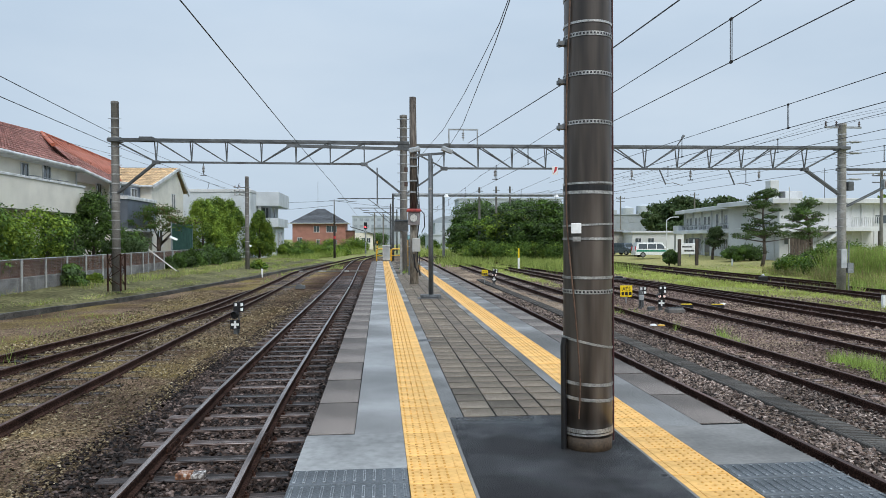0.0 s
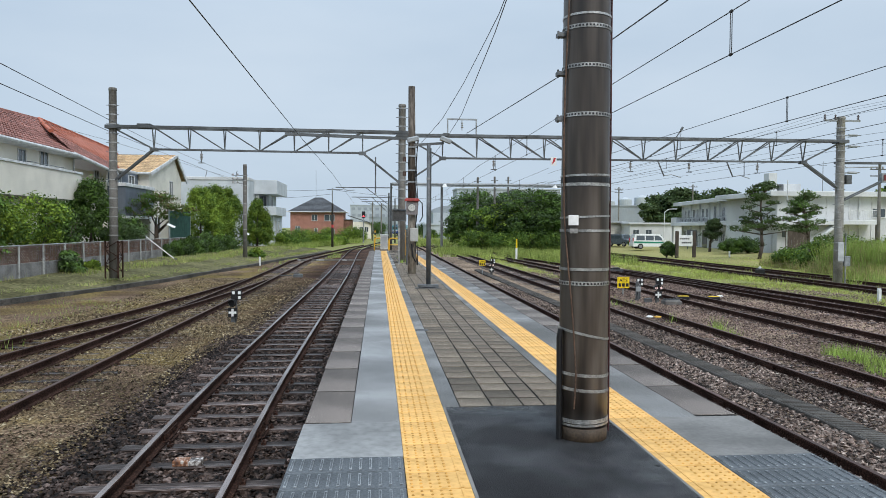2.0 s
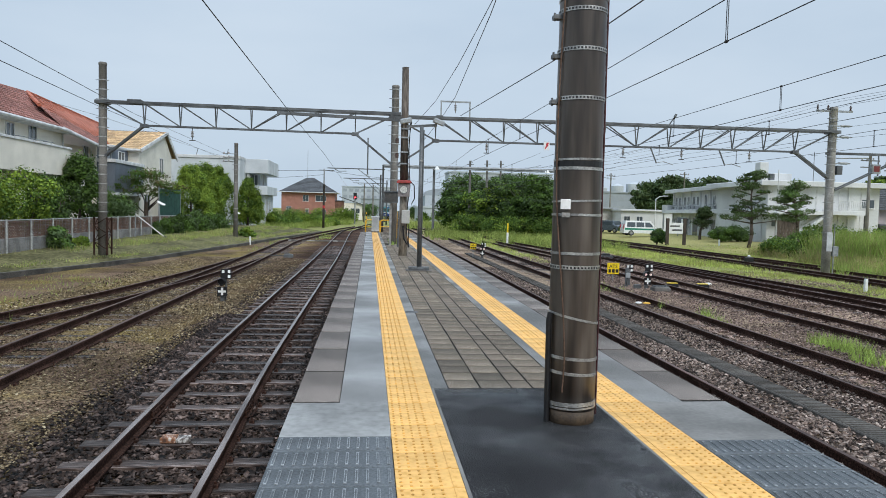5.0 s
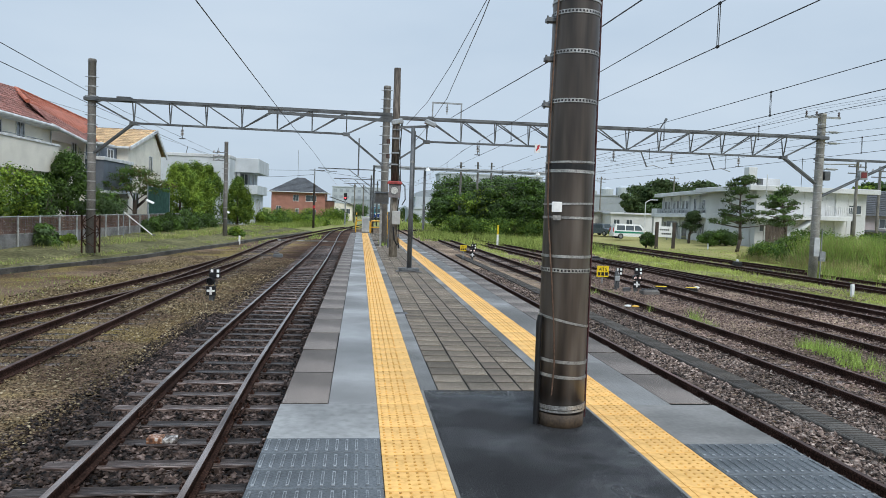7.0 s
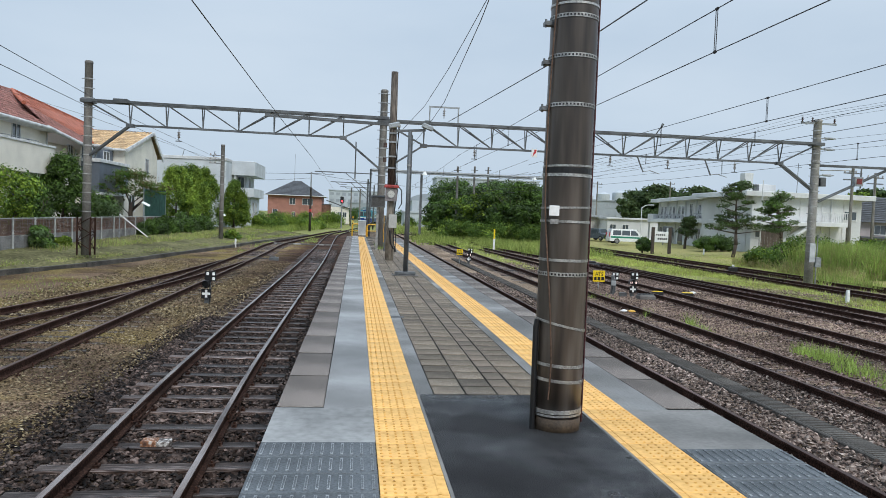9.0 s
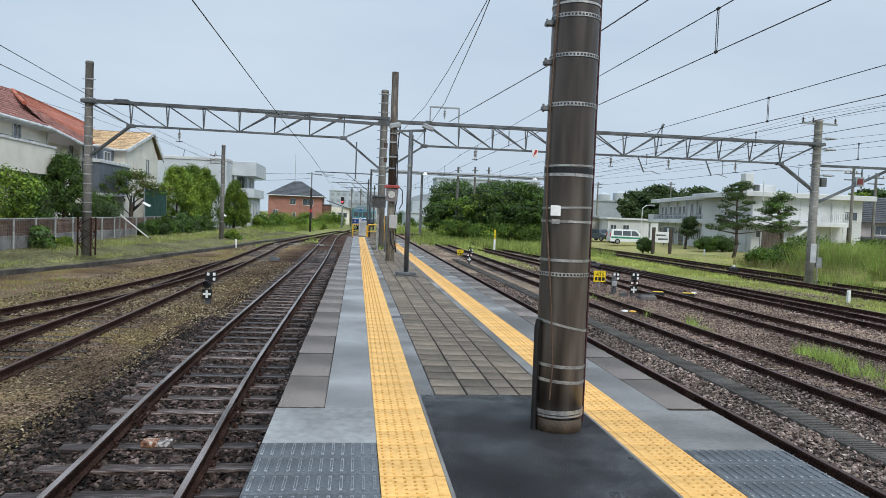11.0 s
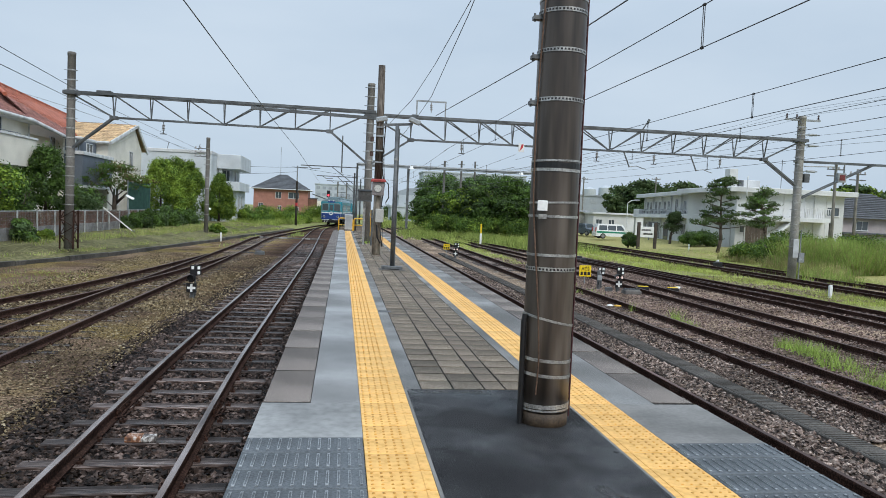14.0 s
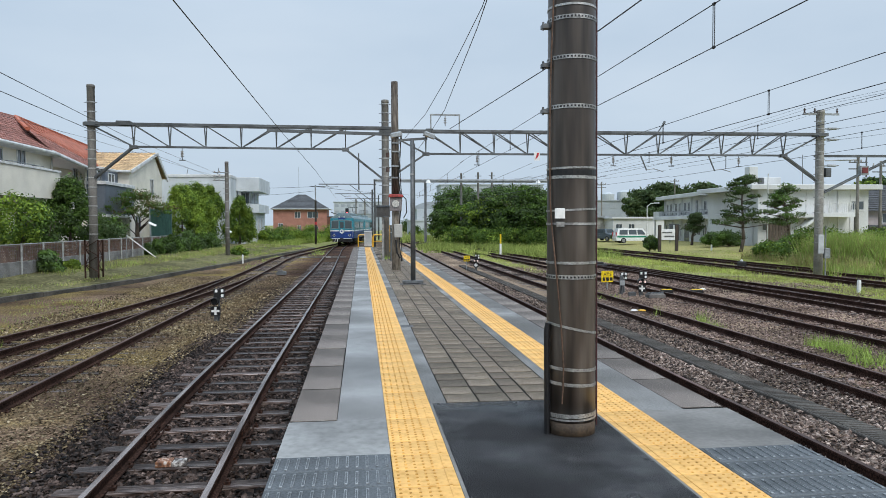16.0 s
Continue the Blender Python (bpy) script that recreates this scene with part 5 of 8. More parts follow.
def tree_parts(kind, h, r, seed):
    """Trunk and crown meshes of one tree, with its foot at the origin."""
    rnd = random.Random(seed)
    tk, clumps = MB(), []
    if kind == "cone":
        tk.tube((0, 0, -0.1), (0, 0, h * 0.7), 0.12, 0.04, 8)
        for i in range(85):
            t = rnd.random() ** 0.8
            a = rnd.uniform(0, 6.28)
            rr = r * math.sin(min(1.0, (1 - t) * 1.25 + 0.12) * 1.45) * rnd.uniform(0.6, 0.9)
            q = rnd.uniform(0.14, 0.27) * r
            clumps.append((rr * math.cos(a), rr * math.sin(a), h * (0.1 + 0.82 * t), q, q, q * 1.2))
        clumps.append((0, 0, h * 0.92, r * 0.3, r * 0.3, h * 0.08))
        per, size = 240, 0.08
    elif kind == "bush":
        for i in range(5):
            a = rnd.uniform(0, 6.28)
            tk.tube((0, 0, -0.1), (0.5 * r * math.cos(a), 0.5 * r * math.sin(a), h * 0.6), 0.05, 0.02, 6)
        for i in range(20):
            a, q = rnd.uniform(0, 6.28), rnd.uniform(0.28, 0.48) * r
            rr = r * rnd.uniform(0, 0.75)
            clumps.append((rr * math.cos(a), rr * math.sin(a), h * rnd.uniform(0.25, 0.82) * (1 - 0.35 * rr / r), q, q, q * 0.8))
        per, size = 330, 0.083
    elif kind == "pine":
        x = y = 0.0
        pts = [(0, 0, -0.1)]
        for i in range(6):
            x, y = x + rnd.uniform(-0.22, 0.22), y + rnd.uniform(-0.2, 0.2)
            pts.append((x, y, h * (i + 1) / 6.6))
        for i, (a, b) in enumerate(zip(pts, pts[1:])):
            tk.tube(a, b, 0.16 - 0.02 * i, 0.14 - 0.02 * i, 8)
        for i in range(34):
            z = h * rnd.uniform(0.36, 0.97)
            a = rnd.uniform(0, 6.28)
            rr = r * rnd.uniform(0.3, 1.0) * (1.3 - z / h * 1.12)
            k = min(int(z / h * 6.6), 6)
            px, py, _ = pts[k]
            e = (px + rr * math.cos(a), py + rr * math.sin(a), z)
            tk.tube((px, py, z - 0.35), e, 0.05, 0.025, 6)
            for j in range(2):
                q = rnd.uniform(0.32, 0.62)
                clumps.append((e[0] - j * 0.4 * rr * math.cos(a), e[1] - j * 0.4 * rr * math.sin(a), z + rnd.uniform(0.0, 0.3), q, q, q * 0.42))
        per, size = 120, 0.075
    else:
        tk.tube((0, 0, -0.2), (0, 0, h * 0.45), 0.05 * r + 0.06, 0.035 * r + 0.04, 8)
        for i in range(9):
            a, z = rnd.uniform(0, 6.28), h * rnd.uniform(0.25, 0.45)
            tk.tube((0, 0, z), (r * 0.6 * math.cos(a), r * 0.6 * math.sin(a), z + h * rnd.uniform(0.15, 0.4)), 0.05, 0.02, 6)
        for i in range(4 if kind == "maple" else 12):
            a, u, q = rnd.uniform(0, 6.28), rnd.uniform(0.1 if kind == "maple" else -0.6, 0.6), rnd.uniform(0.3, 0.4) * r
            rr = r * 0.5 * math.sqrt(1 - u * u) * rnd.random()
            clumps.append((rr * math.cos(a), rr * math.sin(a), h * (0.55 + 0.33 * u), q, q, q))
        for i in range(58):
            a, u = rnd.uniform(0, 6.28), rnd.uniform(0.0 if kind == "maple" else -0.85, 1)
            q = rnd.uniform(0.1, 0.36) * r
            rr = r * math.sqrt(max(0, 1 - u * u)) * rnd.uniform(0.5, 1.05)
            clumps.append((rr * math.cos(a), rr * math.sin(a), h * (0.56 + 0.36 * u * rnd.uniform(0.85, 1.08)), q, q, q * (0.3 if kind == "maple" else 0.55)))
        per, size = (95, 0.075) if kind == "maple" else (145, 0.165) if r < 5 else (180, 0.36)
    return tk, clumps, per, size


TREE_DATA = {}


def tree(kind, x, y, z, h, r, seed, mats, label, name="tree", cat="tree", group=""):
    key = (kind, h, r, seed)
    if key not in TREE_DATA:
        tk, cl, per, size = tree_parts(kind, h, r, seed)
        TREE_DATA[key] = (tk.mesh("trunk", M_bark, True), leaf_mesh("crown", cl, per, size, seed, mats))
    a, b = TREE_DATA[key]
    e = thing(name, pose(x, y, z, 0, 0, (seed * 77) % 360), label, cat, group)
    obj("trunk", a, None, e)
    obj("crown", b, None, e)
    return e


gl = "plants behind the fence"
tree("bush", -16.9, 29.8, -0.5, 4.9, 2.3, 1, [L_mid, L_dark], "dense green garden shrub behind the fence", "shrub", "shrub", gl)
tree("bush", -17.2, 33.2, -0.5, 4.5, 2.2, 2, [L_light, L_mid], "dense light green garden shrub behind the fence", "shrub", "shrub", gl)
tree("bush", -17.0, 26.0, -0.5, 4.8, 2.1, 3, [L_light, L_mid], "green garden shrub with loose shoots", "shrub", "shrub", gl)
tree("cone", -17.9, 46.0, -0.5, 5.1, 1.95, 4, [L_mid, L_dark], "round clipped dark conifer behind the fence", "conifer", "tree", gl)
tree("bush", -17.3, 37.4, -0.5, 4.7, 2.1, 13, [L_mid, L_light], "dense green garden shrub beside a conifer", "shrub", "shrub", gl)
tree("maple", -17.2, 56.8, -0.5, 5.1, 2.7, 6, [L_mid, L_red], "spreading tree with reddish brown leaves", "tree", "tree", gl)
tree("bush", -18.2, 52.5, -0.5, 3.7, 1.6, 7, [L_dark, L_mid], "dark rounded shrub behind the fence", "shrub", "shrub", gl)
tree("cone", -16.2, 66.5, -0.6, 6.0, 2.2, 8, [L_light, L_mid], "tall bright green conifer", "conifer", "tree", gl)
tree("cone", -16.0, 70.5, -0.6, 6.5, 2.3, 9, [L_light, L_mid], "tall bright green conifer", "conifer", "tree", gl)
tree("cone", -15.8, 75.5, -0.6, 6.4, 2.3, 10, [L_light, L_mid], "tall bright green conifer", "conifer", "tree", gl)
tree("cone", -13.7, 82.0, -0.6, 5.5, 1.8, 11, [L_light, L_mid], "bright green conifer beside the bank", "conifer", "tree", gl)
tree("cone", -14.4, 85.5, -0.6, 4.4, 1.9, 12, [L_mid, L_light], "green conifer beside a white building", "conifer", "tree", gl)
for i, (x, y, h, r) in enumerate(((-12.2, 93, 2.7, 1.7), (-10.6, 96, 2.9, 1.9), (-9.0, 103, 1.9, 2.2), (-7.6, 108, 1.6, 1.9), (-13.8, 104, 2.0, 2.2), (-6.2, 113, 1.5, 1.6), (-5.0, 124, 3.4, 2.3), (-11.0, 113, 2.4, 2.6), (-8.3, 118, 2.9, 2.4), (-3.9, 134, 2.6, 2.0))):
    tree("bush", x, y, -1.1, h, r, 20 + i, [L_mid, L_light] if i in (0, 1) else [L_light, L_mid], "wild green bush on the bank beside the curve", "bush", "bush", "bushes on the bank")
for i, (y, h, r) in enumerate(((51.8, 1.2, 0.7), (53.6, 1.6, 0.9), (55.6, 1.5, 0.9), (57.4, 1.9, 1.0), (59.4, 1.6, 1.0), (61.4, 2.0, 1.1), (63.6, 1.7, 1.1), (66.0, 1.9, 1.1), (68.6, 1.6, 1.0))):
    tree("bush", -15.1 + 0.12 * i, y, -0.75, h, r, 150 + i % 3, [L_mid, L_dark] if i % 2 else [L_dark, L_mid], "ivy and scrub overgrowing the boundary fence", "climbing_scrub", "shrub", "scrub on the fence")
tree("bush", -14.8, 35.5, -0.95, 1.6, 0.75, 153, [L_dark, L_mid], "dark creeper bush in front of the block wall", "shrub", "shrub", gl)
tree("bush", -14.6, 37.6, -0.95, 0.95, 0.45, 154, [L_light, L_mid], "small bright bush in front of the block wall", "shrub", "shrub", gl)
tree("bush", -9.7, 57.5, -0.95, 1.0, 0.7, 155, [L_light, L_mid], "weedy bush at the foot of the utility pole", "bush", "bush", "bushes on the bank")
tree("bush", -17.6, 41.5, -0.5, 4.1, 1.4, 14, [L_dark, L_mid], "dark garden shrub between taller plants", "shrub", "shrub", gl)
shed = thing("garden_shed", pose(-18.8, 44.0, -0.55), "narrow white steel garden shed behind the fence", "shed")
obj("body", MB().box(-0.4, 0.4, -0.7, 0.7, 0, 2.7, bevel=0.02), M_white, shed)
obj("roof", MB().box(-0.46, 0.46, -0.78, 0.78, 2.7, 2.8, bevel=0.02), M_steel, shed)
obj("door", MB().box(0.4, 0.415, -0.5, 0.5, 0.15, 2.5), M_steel, shed, "ribbed door")
tree("round", -27, 150, -1, 9.5, 4.0, 30, [L_dark, L_pine], "dark tree behind the flat-roofed building", "tree", "tree")

gw = "trees of the wood"
for i, (x, y, h, r) in enumerate(((6.9, 92, 5.2, 3.2), (9.6, 88, 6.0, 3.5), (12.2, 84, 6.3, 3.4), (14.8, 80, 6.6, 3.6), (16.3, 77, 6.8, 3.4),
                                   (10.5, 100, 7.6, 4.0), (15.5, 96, 8.2, 4.2), (20.0, 92, 7.8, 3.6), (13, 116, 9.2, 4.6), (20, 112, 9.4, 4.8), (25, 112, 9.0, 4.4))):
    k = i % 4
    x += 3.0 + (2.0 if i < 2 else 0)
    tree("round", x, y, -1.1, (5.2, 5.7, 6.4, 7.4)[k] if i < 5 else h, (3.5, 3.4, 3.6, 4.2)[k] if i < 5 else r, 40 + (k if i < 5 else i), ([L_mid, L_dark], [L_mid, L_light], [L_dark, L_light])[i % 3] if i < 5 else [L_dark, L_mid], "dark leafy tree at the edge of the wood", "tree", "tree", gw)
for i in range(6):
    tree("bush", 11.0 + i * 1.6, 82 - i * 1.6, -1.1, 2.6, 2.1, 60 + i % 3, [L_mid, L_light], "undergrowth bush at the edge of the wood", "bush", "bush", "undergrowth bushes")
for i, (x, y, h) in enumerate(((57, 160, 12), (61, 158, 12), (66, 160, 12), (71, 158, 13.5), (78, 170, 13), (88, 165, 14), (100, 168, 14), (112, 160, 14), (125, 165, 14))):
    tree("round", x + 10, y, -1, 12.6 if i % 2 else 11.8, 6.2, 80 + i % 2, [L_dark, L_pine], "large dark tree behind the white building", "tree", "tree", "far trees")
tree("pine", 31.8, 56.5, -0.75, 6.3, 3.7, 90, [L_pine, L_mid], "crooked garden pine with tiered branches", "pine_tree", "tree", "garden pines")
tree("pine", 36.4, 57.0, -0.75, 5.6, 3.4, 91, [L_pine, L_mid], "crooked garden pine with tiered branches", "pine_tree", "tree", "garden pines")
tree("pine", 35.0, 72.0, -0.75, 3.4, 1.4, 92, [L_pine, L_dark], "small crooked pine before the white building", "pine_tree", "tree", "garden pines")
for i, (x, y, h, r) in enumerate(((34.2, 66, 1.7, 1.2), (36.0, 66, 1.9, 1.4), (35.8, 53.5, 1.4, 2.2), (33.0, 52.5, 0.9, 1.4), (32.5, 88, 1.5, 0.9))):
    tree("bush", x, y, -0.75, h, r, 100 + i, [L_mid, L_dark], "low garden bush on the lawn", "bush", "bush", "garden bushes")
for i, (x, y, h, r) in enumerate(((29.6, 44.5, 2.2, 2.2), (32.2, 46.5, 2.2, 2.3), (28.6, 46.5, 1.3, 1.6), (33.5, 42.5, 2.6, 2.6), (31.5, 39.0, 2.2, 2.0))):
    tree("bush", x, y, -0.95, h, r, 110 + i, [L_mid, L_light], "overgrown bush beside the sidings", "bush", "bush", "overgrown bushes")


def blades(name, areas, seed, mats, label):
    """Grass: narrow leaning blades over stretches of ground (x0, x1, y0, y1, z, height, count)."""
    rng = np.random.default_rng(seed)
    vs, fs, mi, base = [], [], [], 0
    for x0, x1, y0, y1, z, h, cnt in areas:
        x, y = rng.uniform(x0, x1, cnt), rng.uniform(y0, y1, cnt)
        keep = np.sin(x * 1.3 + seed) + np.cos(y * 0.9 + x * 0.5) + 0.9 * np.sin(x * 3.1 + y * 1.9) * np.cos(y * 2.7 - x) + rng.normal(size=cnt) * 0.6 > -0.15
        x, y = x[keep], y[keep]
        k = len(x)
        hh = h * rng.uniform(0.35, 1.2, k)
        a = rng.uniform(0, 6.28, k)
        wdt = 0.004 + 0.003 * hh + 0.00016 * y
        lean = hh * rng.uniform(0.1, 0.6, k)
        b = rng.uniform(0, 6.28, k)
        p0 = np.stack([x - wdt * np.cos(a), y - wdt * np.sin(a), np.full(k, z)], 1)
        p1 = np.stack([x + wdt * np.cos(a), y + wdt * np.sin(a), np.full(k, z)], 1)
        p2 = np.stack([x + lean * np.cos(b), y + lean * np.sin(b), z + hh], 1)
        vs.append(np.stack([p0, p1, p2], 1).reshape(-1, 3))
        fs.append(np.arange(k * 3).reshape(-1, 3) + base)
        mi.append((rng.uniform(size=k) < 0.22).astype(int))
        base += k * 3
    me = bpy.data.meshes.new(name)
    me.from_pydata(np.concatenate(vs).tolist(), [], np.concatenate(fs).tolist())
    for m in mats:
        me.materials.append(m)
    me.polygons.foreach_set("material_index", np.concatenate(mi))
    me.update()
    return tagged(new(name, me), label, "grass", kind="stuff")


bank_areas = []
for a, b2 in zip(kl[20:-4:3], kl[23::3]):
    bank_areas.append((a.x - 5.5, a.x - 0.3, a.y, b2.y, -0.88, 0.13, 2600))
    bank_areas.append((a.x - 6.5, a.x - 2.5, a.y, b2.y, -0.72, 0.34, 1500))
blades("grass", bank_areas, 5, [L_bank, L_straw], "uncut green grass on the bank")
blades("grass", [(17.4, 20.5, 22, 34, GROUND, 0.17, 16000), (16.8, 20.6, 34, 60, GROUND, 0.24, 32000), (16.6, 20.4, 60, 85, GROUND, 0.5, 9000), (22.6, 23.5, 24, 80, GROUND, 0.25, 4000), (25.9, 27.4, 26, 60, -1.1, 0.2, 6000),
                 (26, 36, 36, 60, -0.85, 0.1, 9000), (8.9, 10.3, 38, 60, GROUND, 0.2, 3600), (9.3, 11.0, 60, 85, GROUND, 0.35, 4000)], 6, [L_lawn, L_straw], "uncut grass between the sidings")
blades("grass", [(13.0, 20, 52, 74, GROUND, 0.85, 12000), (5.8, 16, 66, 86, GROUND, 0.8, 14000), (9.5, 14, 58, 68, GROUND, 0.5, 5000)], 9, [L_bank, L_grass], "tall green grass before the wood")
blades("tall_grass", [(-13.5, -8.0, 84, 100, -1.0, 0.8, 7000), (-11.5, -5.6, 100, 118, -1.0, 0.8, 8000), (-8.0, -3.0, 118, 136, -1.0, 0.9, 5000), (-12.0, -8.8, 60, 84, -0.95, 0.4, 8000), (4.0, 14, 100, 150, -1.1, 0.9, 7000)], 19, [L_bank, L_grass], "tall wild grass on the bank beside the curve")
blades("reeds", [(27.2, 36, 36, 42, -1.0, 1.9, 42000), (24.2, 25.6, 31, 36, GROUND, 0.7, 1600), (29.5, 36, 42, 46, -1.0, 1.4, 14000), (27.5, 32, 42.5, 45, -1.0, 0.9, 8000), (22.0, 23.9, 32.5, 34.5, GROUND, 0.8, 900)], 7, [L_reed, L_straw], "tall green reeds and weeds beside the yard")
blades("dry_grass", [(26.6, 29.5, 35.5, 42, -1.05, 0.8, 7000), (27.5, 31, 44, 49, -1.0, 0.7, 6000)], 17, [L_straw, L_reed], "dry brownish grass at the foot of the bank")
blades("weeds", [(9.6, 10.2, 13.2, 14.6, GROUND, 0.3, 700), (9.3, 9.9, 11.6, 12.8, GROUND, 0.34, 700), (9.0, 9.6, 10.2, 11.2, GROUND, 0.3, 500), (8.7, 8.95, 16.6, 17.6, GROUND, 0.27, 150), (8.3, 8.7, 19.6, 20.6, GROUND, 0.32, 150), (8.9, 9.2, 17.9, 18.4, GROUND, 0.4, 110),
                 (-8.9, -7.9, 15.0, 17.0, GROUND, 0.4, 300), (-12.5, -8.5, 19, 27, GROUND, 0.12, 700), (1.0, 1.5, 30.0, 33.5, 0, 0.22, 260), (0.9, 1.35, 33.0, 34.5, 0, 0.25, 150), (8.2, 9.3, 24, 27, GROUND, 0.2, 260), (-4.6, -3.4, 60, 72, GROUND, 0.3, 300), (-7.5, -6.8, 44, 60, GROUND, 0.25, 500)], 8, [L_reed, L_bank], "scattered weeds in the ballast")


# ---- fence and houses on the left ----
M_block = mat("grey_block_wall", (0.24, 0.23, 0.22), 0.85, fine=18, coarse=1.5, bump=0.4, stain=0.8)
M_lattice = mat("faded_brown_lattice", (0.2, 0.115, 0.085), 0.8, fine=20, coarse=2, bump=0.2, stain=0.6)
M_cream = mat("cream_render", (0.74, 0.705, 0.62), 0.85, fine=25, coarse=0.8, bump=0.15, stain=0.2, var=0.07, spec=0.15)
M_tile_red = mat("red_clay_tile", (0.43, 0.135, 0.08), 0.7, fine=10, coarse=1.2, bump=0.2, stain=0.5, rand=0.22, island=0.2, spec=0.2)
M_tile_old = mat("brownish_red_tile", (0.28, 0.13, 0.105), 0.75, fine=10, coarse=1.2, bump=0.2, stain=0.6, rand=0.2, island=0.2, spec=0.2)
M_tile_tan = mat("tan_clay_tile", (0.45, 0.31, 0.17), 0.75, fine=10, coarse=1.2, bump=0.2, stain=0.5, rand=0.2, island=0.25)
M_slate = mat("dark_slate_roof", (0.075, 0.08, 0.088), 0.65, fine=12, coarse=1, bump=0.2, stain=0.4, island=0.2)
M_bluegrey = mat("blue_grey_panel", (0.11, 0.13, 0.16), 0.6, fine=20, coarse=1, bump=0.1, stain=0.3, var=0.15)
M_brick = mat("orange_brown_siding", (0.34, 0.16, 0.125), 0.8, fine=20, coarse=1, bump=0.25, stain=0.3, var=0.15)
M_wallw = mat("white_wall_paint", (0.58, 0.595, 0.6), 0.75, fine=15, coarse=0.35, bump=0.08, stain=0.35, var=0.08, stretch=(1, 1, 0.35), spec=0.2)
M_wallb = mat("pale_blue_grey_wall", (0.52, 0.555, 0.58), 0.75, fine=15, coarse=0.5, bump=0.08, stain=0.3, var=0.07, spec=0.2)
M_win = glass("window_glass")
M_frame = mat("window_frame_white", (0.6, 0.61, 0.61), 0.45, fine=20, coarse=2, bump=0, var=0.07)

M_post = mat("pale_fence_steel", (0.4, 0.41, 0.4), 0.6, 0.2, fine=40, coarse=3, bump=0.1, stain=0.6)
fence = thing("boundary_fence", pose(0, 0, 0), "grey block wall with faded brown lattice and steel posts", "fence", kind="structure")
for i in range(22):
    y0 = 16 + i * 2.2
    x0 = -15.3
    obj("wall_panel", MB().box(x0 - 0.08, x0 + 0.08, y0 + 0.01, y0 + 2.19, -0.75, -0.02 + 0.015 * math.sin(i * 2.2), bevel=0.02), M_block, fence)
    if i < 20:
        lt = MB()
        for k in range(-5, 18):
            for sgn in (1, -1):
                a0, a1 = k * 0.15, k * 0.15 + sgn * 0.75
                ya, yb = y0 + min(max(a0, 0), 2.2), y0 + min(max(a1, 0), 2.2)
                if abs(yb - ya) > 0.05:
                    za = 0.02 + (ya - y0 - a0) / (a1 - a0) * 0.66
                    zb = 0.02 + (yb - y0 - a0) / (a1 - a0) * 0.66
                    lt.bar((x0, ya, za), (x0, yb, zb), 0.02, 0.035)
        lt.bar((x0, y0, 0.02), (x0, y0 + 2.2, 0.02), 0.03, 0.05).bar((x0, y0, 0.69), (x0, y0 + 2.2, 0.69), 0.03, 0.05)
        obj("lattice_panel", lt, M_lattice, fence)
    obj("fence_post", MB().tube((x0 + 0.14, y0, -0.8), (x0 + 0.14, y0, 0.8), 0.045, n=8), M_post, fence)
    obj("top_rail", MB().tube((x0 + 0.14, y0, 0.76), (x0 + 0.14, y0 + 2.2, 0.76), 0.024, n=6), M_post, fence)
    mesh_ = MB()
    for k in range(9):
        mesh_.tube((x0 + 0.15, y0, -0.68 + k * 0.17), (x0 + 0.15, y0 + 2.2, -0.68 + k * 0.17), 0.004, n=3)
    for k in range(13):
        mesh_.tube((x0 + 0.152, y0 + k * 0.17, -0.72), (x0 + 0.152, y0 + k * 0.17, 0.76), 0.004, n=3)
    obj("wire_mesh", mesh_, M_steel, fence)
prop = thing("leaning_prop", pose(-14.9, 47.0, -0.55), "leaning white prop against the fence", "prop")
obj("bar", MB().bar((0, 0, 1.5), (1.5, 1.2, -0.02), 0.08, 0.06), M_white, prop)
obj("foot_peg", MB().box(1.4, 1.6, 1.1, 1.3, -0.1, 0.08, bevel=0.02), M_duct, prop)
obj("stay", MB().tube((0, 0, -0.1), (0, 0, 1.55), 0.03, n=6), M_steel, prop)
for x, y, h in ((-15.0, 52.6, 2.2), (-11.6, 63.0, 1.6)):
    e = thing("solar_lamp", pose(x, y, -0.6), "small white solar lamp on a thin pole", "lamp", "solar lamps")
    obj("pole", MB().tube((0, 0, -0.1), (0, 0, h), 0.03, n=6), M_steel, e)
    obj("panel", MB().box(-0.28, 0.28, -0.14, 0.14, 0, 0.05, bevel=0.01), M_white, e, at=pose(0.1, 0, h + 0.05, 20, 25, 0))
net = thing("green_net", pose(-15.6, 57.5, -0.6), "dark green netting on poles", "net")
obj("netting", MB().box(-0.02, 0.02, -3.0, 3.0, 1.2, 3.4), mat("green_net_cloth", (0.015, 0.07, 0.05), 0.8, fine=60, coarse=2, bump=0.4), net)
for y in (-3, 3):
    obj("pole", MB().tube((0, y, -0.1), (0, y, 3.5), 0.04, n=6), M_steel, net)


